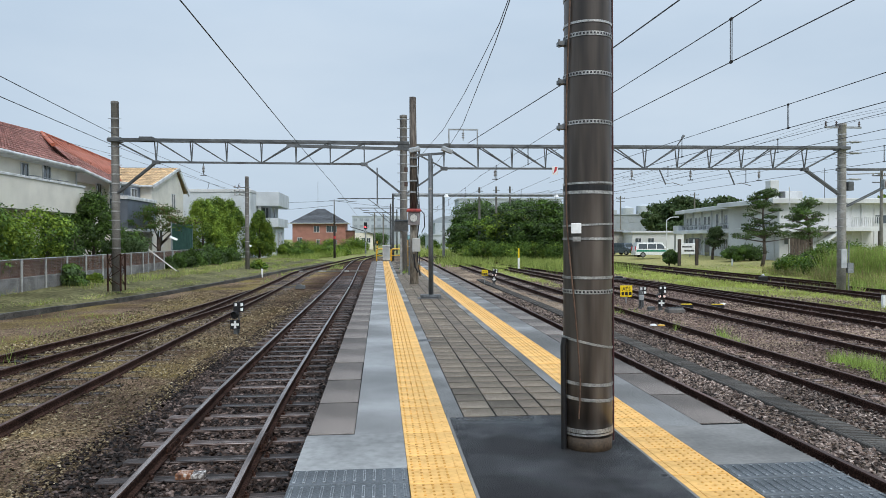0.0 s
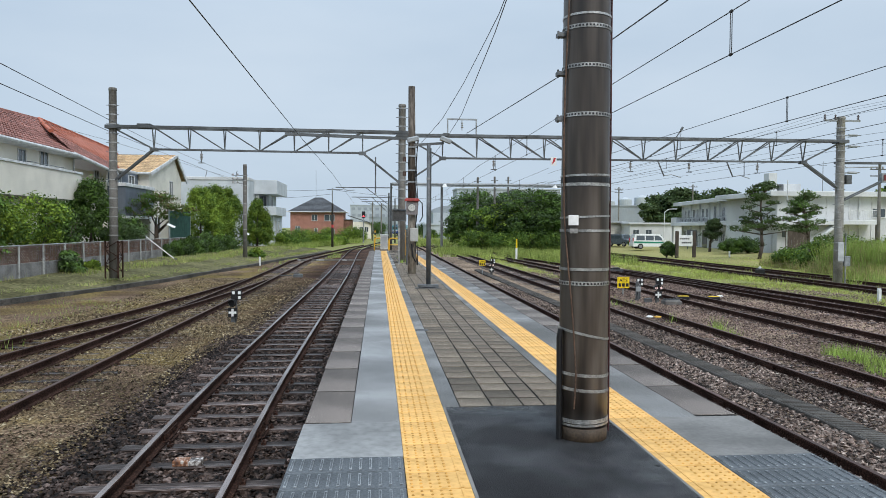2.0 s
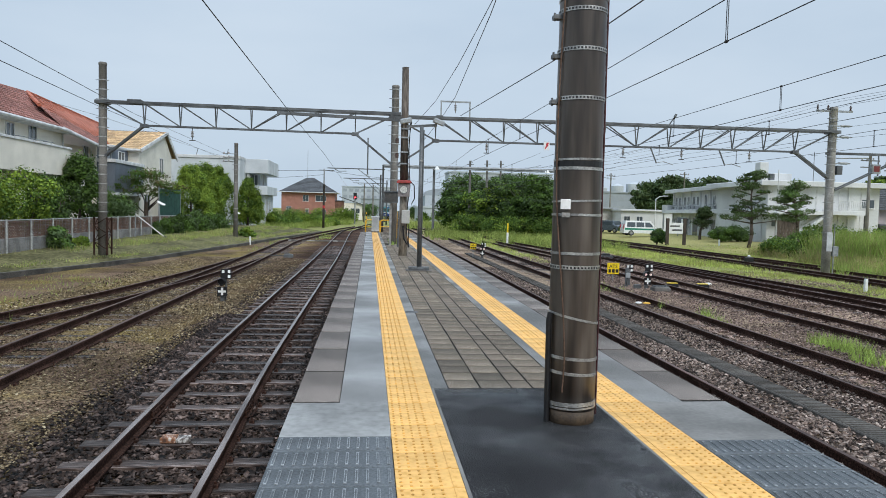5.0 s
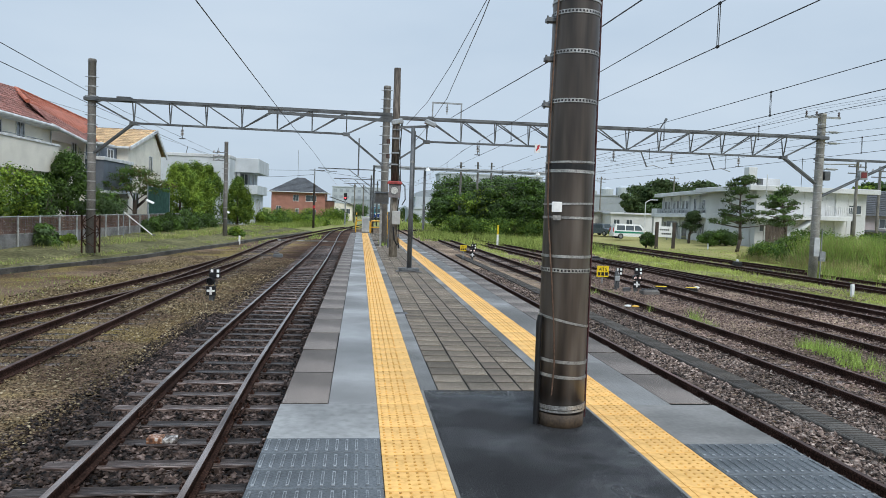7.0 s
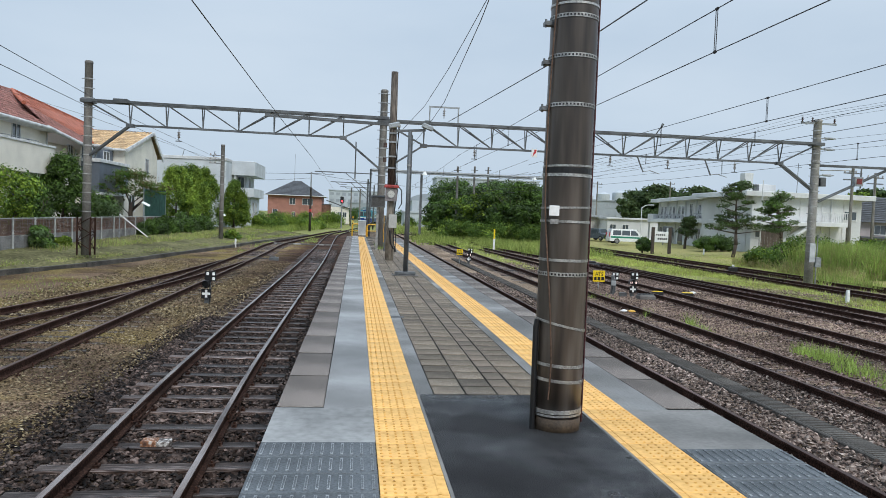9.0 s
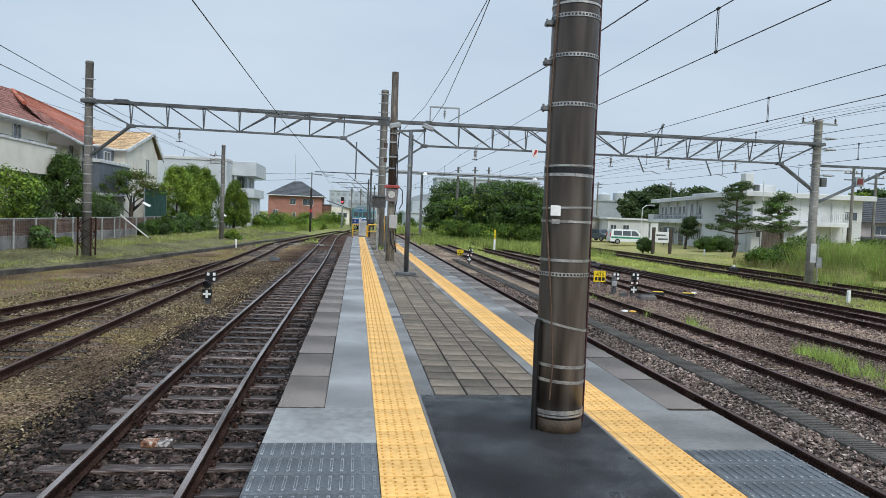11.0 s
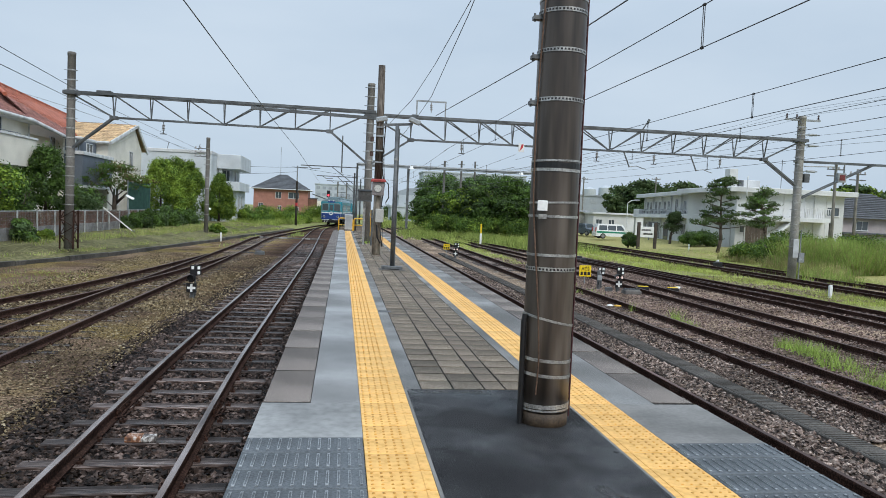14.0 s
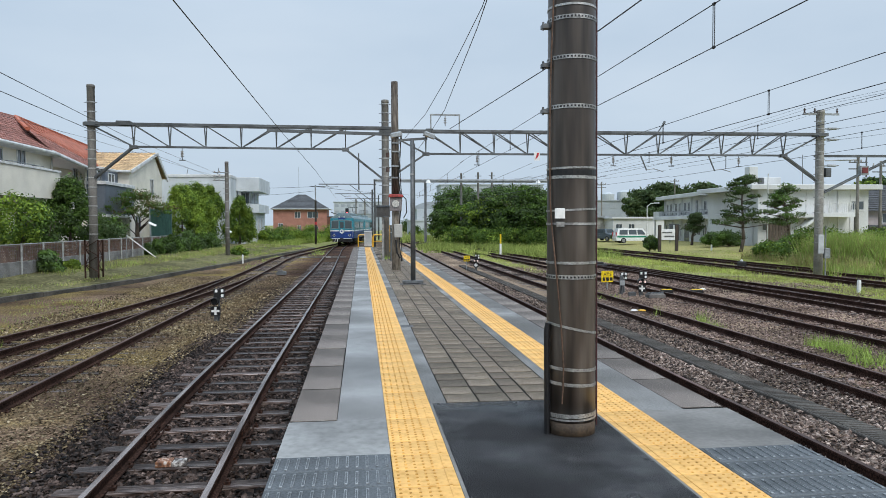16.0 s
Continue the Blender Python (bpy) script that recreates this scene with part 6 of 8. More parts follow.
def window(parent, face, u, v, z, w, h, sill=True, name="window"):
    """A framed window set on a wall. face: 'x+' looks to +x at x=u, y centre v; 'y-' looks to -y at y=u, x centre v."""
    t = 0.05
    ring = MB()
    o = [(-w / 2, 0), (w / 2, 0), (w / 2, h), (-w / 2, h)]
    q = [(-w / 2 + t, t), (w / 2 - t, t), (w / 2 - t, h - t), (-w / 2 + t, h - t)]
    pts = [(a, y, b) for y in (-0.06, 0.05) for a, b in o + q]
    faces = []
    for k in range(4):
        k2 = (k + 1) % 4
        faces += [(k, k2, 4 + k2, 4 + k), (8 + k2, 8 + k, 12 + k, 12 + k2), (k2, k, 8 + k, 8 + k2), (4 + k, 4 + k2, 12 + k2, 12 + k)]
    ring.solid(pts, faces)
    m = pose(v, u, z) if face == "y-" else pose(u, v, z, 0, 0, 90)
    f = obj(name, ring, M_frame, parent, at=m)
    obj("mullion", MB().box(-t / 2, t / 2, -0.05, 0.05, t, h - t), M_frame, f)
    for a, b in ((-w / 2 + t, -t / 2), (t / 2, w / 2 - t)):
        obj("pane", MB().box(a, b, -0.015, 0.0, t, h - t), M_win, f)
    if sill:
        obj("sill", MB().box(-w / 2 - 0.05, w / 2 + 0.05, -0.1, 0.05, -0.05, 0), M_frame, f)
    return f


def tile_roof(parent, p00, p01, p10, p11, nu, nv, mt, name="roof"):
    """A roof slope between eave p00-p01 and ridge p10-p11, with real courses of half-round tiles."""
    a, b, c, d = Vector(p00), Vector(p01), Vector(p10), Vector(p11)
    nrm = (b - a).cross(c - a).normalized()
    if nrm.z < 0:
        nrm = -nrm
    mb = MB()
    mb.face([a - nrm * 0.05, b - nrm * 0.05, d - nrm * 0.05, c - nrm * 0.05])
    for j in range(nv):
        e0, e1 = a.lerp(c, j / nv), b.lerp(d, j / nv)
        f0, f1 = a.lerp(c, (j + 1.12) / nv), b.lerp(d, (j + 1.12) / nv)
        for i in range(nu):
            q = [e0.lerp(e1, i / nu), e0.lerp(e1, (i + 0.96) / nu), f0.lerp(f1, (i + 0.96) / nu), f0.lerp(f1, i / nu)]
            m0, m1 = (q[0] + q[1]) / 2 + nrm * 0.09, (q[2] + q[3]) / 2 + nrm * 0.05
            lo = nrm * 0.035
            mb.solid([q[0] + lo, m0, q[1] + lo, q[2], m1, q[3], q[0] - lo, q[1] - lo], [(0, 1, 4, 5), (1, 2, 3, 4), (6, 7, 2, 1, 0)])
    return obj(name, mb, mt, parent)


def house_red():
    e = thing("house", pose(0, 0, 0), "cream two-storey house with red clay tile roof", "house", "houses behind the fence")
    x1, x0, zb, ze = -19.6, -28.5, -0.55, 6.2
    obj("wall", MB().box(x0, x1, 27.0, 47.8, zb, ze - 0.1), M_cream, e)
    obj("wall", MB().box(x0, x1 - 0.7, 47.8, 54.2, zb, 5.5), M_cream, e)
    # terrace wall of the upper floor
    obj("balcony_wall", MB().box(x1, x1 + 1.0, 27, 46.4, 3.2, 4.85, bevel=0.02), M_cream, e)
    obj("balcony_coping", MB().box(x1 - 0.0, x1 + 1.06, 27, 46.5, 4.85, 4.97, bevel=0.02), M_frame, e)
    apex, ball = (-25.2, 55.4, 9.55), (-20.5, 46.6, 7.5)
    tile_roof(e, (x1 + 0.75, 26.5, ze - 0.05), (x1 + 0.75, 46.0, ze - 0.05), (-23.2, 38.0, 8.5), apex, 58, 14, M_tile_old)
    tile_roof(e, (x1 + 0.75, 46.0, ze - 0.05), (x1 + 0.35, 54.2, 5.6), ball, (-21.8, 60.0, 6.75), 26, 6, M_tile_old)
    tile_roof(e, ball, (-22.8, 72.5, 5.9), apex, (-27.5, 77.0, 9.5), 66, 14, M_tile_red, "upper_roof")
    obj("ridge_tile", MB().path([(-23.2, 38.0, 8.56), apex], 0.1, 8), M_tile_old, e)
    obj("hip_tile", MB().path([(apex[0], apex[1], apex[2] + 0.05), (-22.9, 51.0, 8.6), (ball[0], ball[1], ball[2] + 0.08)], 0.13, 8), M_tile_red, e)
    obj("ridge_tile", MB().path([(apex[0], apex[1], apex[2] + 0.06), (-27.5, 77.0, 9.56)], 0.12, 8), M_tile_red, e)
    obj("verge_board", MB().bar((x1 + 0.8, 45.9, ze - 0.1), (x1 + 0.4, 54.3, 5.5), 0.06, 0.24), M_frame, e)
    obj("upper_wall", MB().solid([(-19.9, 54, -0.5), (-22.9, 72, -0.5), (-28, 72, -0.5), (-28, 54, -0.5), (-19.9, 54, 6.0), (-22.9, 72, 5.85), (-28, 72, 9.3), (-28, 54, 9.0)], [(0, 1, 5, 4), (1, 2, 6, 5), (2, 3, 7, 6), (3, 0, 4, 7), (4, 5, 6, 7)]), M_cream, e)
    obj("gutter", MB().path([(x1 + 0.82, 26.5, 6.05), (x1 + 0.82, 46.0, 6.05), (x1 + 0.42, 54.2, 5.48)], 0.11, 8), M_frame, e)
    obj("soffit", MB().box(x1, x1 + 0.72, 27, 48, 5.94, 6.02), M_frame, e)
    obj("downpipe", MB().tube((x1 + 0.06, 47.6, zb), (x1 + 0.06, 47.6, 6.0), 0.05, n=8).tube((x1 - 0.6, 54.0, zb), (x1 - 0.6, 54.0, 5.4), 0.05, n=8), M_frame, e)
    window(e, "x+", x1, 43.6, 5.05, 1.0, 0.95)
    window(e, "x+", x1, 41.0, 5.05, 0.9, 0.8)
    window(e, "x+", x1, 34.5, 5.0, 1.4, 0.95)
    window(e, "x+", x1 - 0.7, 53.2, 4.5, 0.9, 1.15)
    for y in (31, 36, 43.5):
        window(e, "x+", x1, y, 0.9, 1.6, 1.3)
    obj("drying_rod", MB().tube((x1 + 0.5, 41, 5.15), (x1 + 0.5, 45.4, 5.15), 0.02, n=6).bar((x1, 41.5, 5.2), (x1 + 0.55, 41.5, 5.15), 0.03, 0.03).bar((x1, 45, 5.2), (x1 + 0.55, 45, 5.15), 0.03, 0.03), M_steel, e)


def house_dark():
    e = thing("house", pose(0, 0, 0), "house with blue-grey balcony panels and white trim", "house", "houses behind the fence")
    obj("wall", MB().box(-29, -20.0, 54.5, 61.2, -0.5, 5.9), M_bluegrey, e)
    obj("balcony", MB().box(-20.0, -18.7, 54.4, 61.0, 2.4, 4.6, bevel=0.02), M_bluegrey, e)
    obj("balcony_trim", MB().box(-20.0, -18.6, 54.3, 61.1, 4.6, 4.85, bevel=0.03), M_frame, e)
    obj("lower_trim", MB().box(-20.0, -18.6, 54.3, 61.1, 2.2, 2.4, bevel=0.03), M_frame, e)
    window(e, "x+", -20.0, 56.2, 4.85, 2.2, 0.95)
    window(e, "x+", -20.0, 59.6, 4.85, 1.4, 0.9)
    window(e, "x+", -20.0, 57.5, 0.3, 2.2, 1.7)
    obj("canopy", MB().box(-20.2, -18.9, 54.6, 58.0, 5.75, 5.9, bevel=0.03), M_frame, e)


def house_tan():
    e = thing("house", pose(0, 0, 0), "cream gabled house with tan clay tile roof", "house", "houses behind the fence")
    obj("wall", MB().box(-27, -19.15, 61.4, 71.0, -0.5, 6.1), M_cream, e)
    g = MB()
    g.solid([(-19.15, 61.4, 6.1), (-19.15, 71.0, 6.1), (-19.15, 68.6, 8.05), (-26, 61.4, 6.1), (-26, 71, 6.1), (-26, 68.6, 8.05)], [(0, 1, 2), (3, 5, 4), (0, 2, 5, 3), (1, 4, 5, 2)])
    obj("gable", g, M_cream, e)
    tile_roof(e, (-25.2, 60.9, 6.1), (-18.95, 60.9, 6.1), (-25.2, 68.6, 8.25), (-18.95, 68.6, 8.25), 22, 10, M_tile_tan)
    tile_roof(e, (-25.2, 72.0, 6.1), (-18.95, 72.0, 6.1), (-25.2, 68.6, 8.25), (-18.95, 68.6, 8.25), 22, 6, M_tile_tan, "rear_roof")
    obj("verge", MB().bar((-18.86, 61.0, 6.02), (-18.86, 68.6, 8.2), 0.1, 0.26).bar((-18.86, 72.1, 5.95), (-18.86, 68.6, 8.2), 0.1, 0.34), M_frame, e)
    obj("gutter", MB().path([(-25.2, 60.8, 6.02), (-18.9, 60.8, 6.02)], 0.1, 8), M_frame, e)
    window(e, "x+", -19.15, 67.6, 4.3, 1.1, 1.5)
    window(e, "x+", -19.15, 63.4, 1.0, 1.6, 1.4)


def building_flat():
    e = thing("flat_roof_building", pose(0, 0, 0), "pale blue-grey flat-roofed building with deep balcony", "building")
    obj("wall", MB().box(-32, -15.4, 86, 108, -0.9, 7.2), M_wallb, e)
    obj("parapet", MB().box(-32.1, -15.35, 85.9, 108.1, 7.2, 7.55, bevel=0.04), M_wallw, e)
    obj("front_wall", MB().box(-15.4, -13.2, 91.0, 99, -0.9, 3.2), M_wallb, e)
    obj("roof_slab", MB().box(-15.4, -12.6, 89.8, 99.6, 5.75, 7.5, bevel=0.06), M_wallb, e)
    obj("balcony_wall", MB().box(-15.4, -12.7, 89.9, 99.3, 3.1, 4.2, bevel=0.04), M_wallb, e)
    obj("recess_wall", MB().box(-15.4, -14.0, 92.5, 99, 4.2, 5.75), M_wallb, e)
    obj("column", MB().box(-15.2, -14.9, 90.1, 90.4, 4.2, 5.75), M_frame, e)
    window(e, "y-", 92.5, -14.7, 4.25, 0.9, 1.4, sill=False)
    window(e, "x+", -14.0, 95, 4.25, 1.4, 1.4, sill=False)
    for x in (-14.9, -13.9):
        window(e, "y-", 91.0, x, 0.6, 0.7, 1.9)
    for y in (93, 95.5):
        window(e, "x+", -13.2, y, 0.6, 1.0, 1.9)
    for x in (-29, -26, -18.4):
        window(e, "y-", 86, x, 4.6, 1.4, 1.2)
    louvre = MB()
    for k in range(4):
        louvre.bar((-21.5, 85.95, 4.2 + k * 0.3), (-19.9, 85.95, 4.35 + k * 0.3), 0.06, 0.06)
    obj("louvre", louvre, M_frame, e)
    for k, x in enumerate((-24.0, -20.5, -17.0)):
        obj("roof_spike", MB().tube((x, 86.5, 7.5), (x + 0.2, 86.5, 8.3), 0.04, n=5), M_dsteel, e)


def house_brick():
    e = thing("house", pose(0, 0, 0), "orange-brown two-storey house with dark hipped roof", "house")
    y0, y1, xa, xb = 150, 160, -18.3, -7.3
    obj("wall", MB().box(xa, xb, y0, y1, -1.2, 4.9), M_brick, e)
    roof = MB()
    ez, rz = 4.85, 8.1
    c = [(xa - 0.7, y0 - 0.7, ez), (xb + 0.7, y0 - 0.7, ez), (xb + 0.7, y1 + 0.7, ez), (xa - 0.7, y1 + 0.7, ez), (-13.6, 155, rz), (-12.0, 155, rz)]
    roof.solid(c, [(0, 1, 5, 4), (1, 2, 5), (2, 3, 4, 5), (3, 0, 4), (3, 2, 1, 0)])
    for k in range(1, 12):
        t = k / 12
        a, b2 = Vector(c[0]).lerp(Vector(c[4]), t), Vector(c[1]).lerp(Vector(c[5]), t)
        roof.bar(a + Vector((0, -0.02, 0.02)), b2 + Vector((0, -0.02, 0.02)), 0.05, 0.04)
    obj("roof", roof, M_slate, e)
    obj("gutter", MB().path([(xa - 0.75, y0 - 0.75, ez), (xb + 0.75, y0 - 0.75, ez), (xb + 0.75, y1, ez)], 0.09, 6), M_frame, e)
    for x, z, w in ((-13.3, 3.0, 1.2), (-10.2, 3.0, 2.2), (-16.8, 0.6, 1.0), (-10.2, 0.0, 2.2), (-13.0, 0.2, 0.7)):
        window(e, "y-", y0, x, z, w, 1.3)
    obj("porch", MB().box(xb, xb + 1.8, y0 + 0.5, y0 + 5, 1.3, 3.2, bevel=0.03), mat("dark_brown_balcony", (0.17, 0.085, 0.06), 0.8), e)
    obj("porch_roof", MB().box(xb, xb + 2.0, y0 + 0.3, y0 + 5.2, 3.2, 3.35, bevel=0.03), M_slate, e)
    obj("antenna", MB().tube((-13.5, 156, 7.8), (-13.5, 156, 14), 0.04, n=6), M_steel, e)
    s = thing("house", pose(0, 0, 0), "small beige house with sloped roof behind", "house")
    obj("wall", MB().box(-6.6, -1.8, 170, 178, -1, 3.0), M_cream, s)
    obj("roof", MB().solid([(-7.2, 169.5, 4.6), (-1.0, 169.5, 2.6), (-1.0, 178.5, 2.6), (-7.2, 178.5, 4.6), (-7.2, 169.5, 4.4), (-1.0, 169.5, 2.4), (-1.0, 178.5, 2.4), (-7.2, 178.5, 4.4)], [(0, 1, 2, 3), (4, 7, 6, 5), (0, 4, 5, 1), (1, 5, 6, 2), (2, 6, 7, 3), (3, 7, 4, 0)]), M_slate, s)
    for x in (-5.5, -4.0, -2.8):
        window(s, "y-", 170, x, 0.6, 0.9, 1.2)


house_red()
house_dark()
house_tan()
building_flat()
house_brick()


# ---- white office building on the right ----
def building_white():
    A, B = Vector((42.2, 94.9)), Vector((38.3, 65.0))
    L = (B - A).length
    ang = math.degrees(math.atan2((B - A).y, (B - A).x))
    # local frame: x along the long face from A to B, y into the building
    e = thing("office_building", pose(A.x, A.y, -0.75, 0, 0, ang), "long white two-storey office building with flat eaves", "building")
    H = 5.6
    obj("wall", MB().box(0, L - 0.4, 0, 2.8, -0.3, H), M_wallw, e)
    obj("eave_slab", MB().box(-1.2, L - 0.4, -1.0, 3.0, H, H + 0.45, bevel=0.05), M_wallw, e)
    obj("floor_band", MB().box(-0.6, L - 0.2, -1.1, 0, 2.85, 3.3, bevel=0.04), M_wallw, e)
    obj("end_balcony", MB().box(-2.6, -0.02, -0.9, 2.4, 2.85, 4.0, bevel=0.04), M_wallw, e)
    for y in (-0.8, 2.1):
        obj("balcony_post", MB().box(-2.5, -2.3, y, y + 0.2, -0.3, 2.85), M_wallw, e)
    for i in range(9):
        x = 0.2 + i * (L - 1.0) / 8
        obj("pilaster", MB().box(x - 0.1, x + 0.1, -0.2, 0, 0, H), M_wallw, e)
    for i in range(8):
        x = 0.2 + (i + 0.5) * (L - 1.0) / 8
        if i == 3:
            window(e, "y-", 0, x, 3.5, 1.0, 1.7, sill=False)
        else:
            for dx in (-0.75, 0.75):
                window(e, "y-", 0, x + dx, 3.85, 0.9, 1.15, sill=False)
            for dx in (-0.75, 0.75):
                unit = obj("air_unit", MB().box(x + dx - 0.4, x + dx + 0.4, -0.42, -0.12, 3.32, 3.8, bevel=0.03), M_frame, e, "white air conditioner")
                obj("fan", MB().tube((x + dx - 0.1, -0.425, 3.56), (x + dx - 0.1, -0.44, 3.56), 0.19, n=14), M_dsteel, unit)
            rail = MB()
            rail.bar((x - 1.45, -0.55, 3.95), (x + 1.45, -0.55, 3.95), 0.04, 0.04).bar((x - 1.45, -0.55, 3.4), (x + 1.45, -0.55, 3.4), 0.04, 0.04)
            for k in range(13):
                rail.bar((x - 1.45 + k * 0.2417, -0.55, 3.4), (x - 1.45 + k * 0.2417, -0.55, 3.95), 0.022, 0.022)
            for k in (-1.45, 1.45):
                rail.bar((x + k, -0.55, 3.95), (x + k, 0, 3.95), 0.04, 0.04)
            obj("window_rail", rail, M_steel, e, "small steel window railing")
        if i == 2:
            obj("entrance", MB().box(x - 0.9, x + 0.9, -0.05, 0.02, 0, 2.3), M_win, e, "glazed entrance door")
        else:
            for dx in (-0.85, 0.85):
                window(e, "y-", 0, x + dx, 0.9 if i > 1 else 0.1, 1.3, 1.3 if i > 1 else 2.1, sill=False)
    # wing facing the yard
    r = thing("office_wing", pose(38.3, 64.95, -0.75), "white flat-roofed wing with plain panels and an outside stair", "building")
    obj("wall", MB().box(0, 11.6, 0, 10, -0.3, 5.6), M_wallw, r)
    obj("eave_slab", MB().box(-1.2, 12.4, -0.9, 10.3, 5.6, 6.08, bevel=0.05), M_wallw, r)
    obj("canopy", MB().box(-0.9, 5.2, -1.4, 0, 2.87, 3.24, bevel=0.04), M_wallw, r)
    obj("chimney", MB().box(-0.75, 0.1, 0.3, 1.2, 6.08, 7.85, bevel=0.03), M_wallw, r)
    obj("roof_house", MB().box(2.2, 4.2, 3, 6, 6.08, 7.0, bevel=0.04), M_wallw, r)
    obj("roof_tank", MB().tube((0.9, 2.5, 6.08), (0.9, 2.5, 7.1), 0.35, n=12).box(1.4, 1.9, 2.2, 2.8, 6.08, 6.9, bevel=0.03), M_dsteel, r, "dark roof tank and unit")
    obj("antenna", MB().tube((7.2, 4, 6.08), (7.2, 4, 9.4), 0.03, n=6).bar((6.8, 4, 9.0), (7.6, 4, 9.0), 0.03, 0.03), M_dsteel, r)
    for x in (2.55, 4.95, 7.3, 9.6):
        obj("seam", MB().box(x, x + 0.1, -0.04, 0, 0, 5.6), M_frame, r)
    window(r, "y-", 0, 1.5, 1.6, 2.2, 0.7)
    window(r, "y-", 0, 10.4, 3.6, 1.4, 0.9)
    obj("stair_deck", MB().box(5.2, 9.4, -1.6, 0, 2.9, 3.3, bevel=0.02), M_wallw, r)
    for x in (5.4, 9.1):
        obj("deck_leg", MB().box(x, x + 0.2, -1.5, -1.3, -0.3, 2.9), M_duct, r)
    for z in (3.35, 4.25):
        obj("stair_rail", MB().bar((6.4, -1.5, z), (9.4, -1.5, z), 0.06, 0.06), M_frame, r)
    for k in range(16):
        obj("baluster", MB().bar((6.4 + k * 0.2, -1.5, 3.3), (6.4 + k * 0.2, -1.5, 4.25), 0.04, 0.04), M_frame, r)
    obj("stair_flight", MB().bar((2.6, -0.9, 0.9), (5.4, -0.9, 3.0), 1.0, 0.24), M_wallw, r, "white outside stair")
    obj("corner_pipe", MB().tube((8.3, -0.1, 0), (8.3, -0.1, 5.6), 0.06, n=8), M_frame, r)
    # low annexe and garage
    a = thing("annexe", pose(41.5, 104, -0.75), "single-storey white annexe beside the office", "building")
    obj("wall", MB().box(-3.5, 6, 0, 8, -0.3, 3.1), M_wallw, a)
    obj("roof", MB().box(-3.8, 6.2, -0.4, 8.3, 3.1, 3.35, bevel=0.04), M_wallw, a)
    for x in (-2.6, -0.6):
        window(a, "y-", 0, x, 0.7, 1.0, 1.6)
    g = thing("garage", pose(36.0, 108, -0.75), "low grey garage with a roller shutter", "building")
    obj("wall", MB().box(-6.5, 2.2, 0, 8, -0.3, 3.3), mat("beige_grey_panel", (0.42, 0.41, 0.39), 0.7, fine=20, coarse=1, bump=0.1), g)
    obj("roof", MB().box(-6.8, 2.8, -0.7, 8.3, 3.3, 3.55, bevel=0.04), M_steel, g)
    sh = MB()
    for k in range(11):
        sh.box(-3.4, 0.9, -0.07, 0, 0.02 + k * 0.22, 0.22 + k * 0.22, bevel=0.0)
    obj("shutter", sh, mat("pale_shutter", (0.46, 0.45, 0.42), 0.5, bump=0), g)


building_white()

nb = thing("notice_board", pose(28.27, 63.0, -0.95), "white lettered notice board between dark posts", "sign board")
for x in (-0.8, 0.85):
    obj("post", MB().box(x - 0.13, x + 0.13, -0.1, 0.1, -0.1, 2.4, bevel=0.02), mat("dark_brown_wood", (0.06, 0.045, 0.035), 0.7), nb)
bd = obj("board", MB().box(-0.67, 0.68, -0.05, 0.05, 1.0, 2.0, bevel=0.02), M_white, nb)
for k in range(5):
    obj("bar", MB().box(-0.55 + k * 0.19, -0.41 + k * 0.19, -0.062, -0.051, 1.62, 1.76), M_black, bd)
    obj("bar", MB().box(-0.35 + k * 0.19, -0.2 + k * 0.19, -0.062, -0.051, 1.25, 1.4), M_black, bd)
tree("bush", 27.0, 64.2, -0.95, 1.5, 0.9, 120, [L_dark, L_mid], "dark shrub beside the notice board", "shrub", "shrub", "garden bushes")
nb2 = thing("notice_case", pose(36.2, 79.0, -0.75), "glazed dark notice case before the office", "notice case")
obj("case", MB().box(-0.05, 0.05, -1.2, 1.2, 0.9, 2.3, bevel=0.02), M_dsteel, nb2)
obj("paper", MB().box(-0.062, -0.05, -1.0, 0.1, 1.05, 2.15), M_white, nb2, "white sheets behind glass")
obj("leg", MB().box(-0.04, 0.04, -1.1, -1.0, -0.05, 0.9).box(-0.04, 0.04, 1.0, 1.1, -0.05, 0.9), M_dsteel, nb2)
fl = thing("flag_pole", pose(36.3, 60.0, -0.75), "tall slim white flag pole", "flag pole")
obj("pole", MB().tube((0, 0, -0.1), (0, 0, 6.7), 0.06, 0.045, 10), M_frame, fl)
obj("finial", MB().tube((0, 0, 6.7), (0, 0, 6.82), 0.07, 0.03, 8), M_frame, fl)
sl = thing("street_lamp", pose(30.0, 72.0, -0.8) @ Matrix.Diagonal((1, 1, 1.25, 1)), "grey street lamp with a bent arm", "street lamp")
obj("pole", MB().tube((0, 0, -0.1), (0, 0, 3.4), 0.06, 0.05, 8), M_frame, sl)
obj("arm", MB().path([(0, 0, 3.35), (0.4, 0, 3.6), (0.9, 0, 3.65)], 0.04, 6), M_frame, sl)
obj("head", MB().box(0.8, 1.3, -0.12, 0.12, 3.58, 3.7, bevel=0.03), M_steel, sl)
wf = thing("board_fence", pose(37.4, 62.0, -0.75), "weathered dark wooden board fence", "fence")
for k in range(8):
    obj("board", MB().box(k * 0.3, k * 0.3 + 0.27, -0.02, 0.02, -0.05, 2.3 + 0.03 * math.sin(k * 2.1)), M_bark, wf)


# ---- vehicles ----
M_tyre = mat("tyre", (0.02, 0.02, 0.02), 0.8, bump=0)
M_rim = mat("wheel_rim", (0.4, 0.4, 0.42), 0.35, 0.7, bump=0)


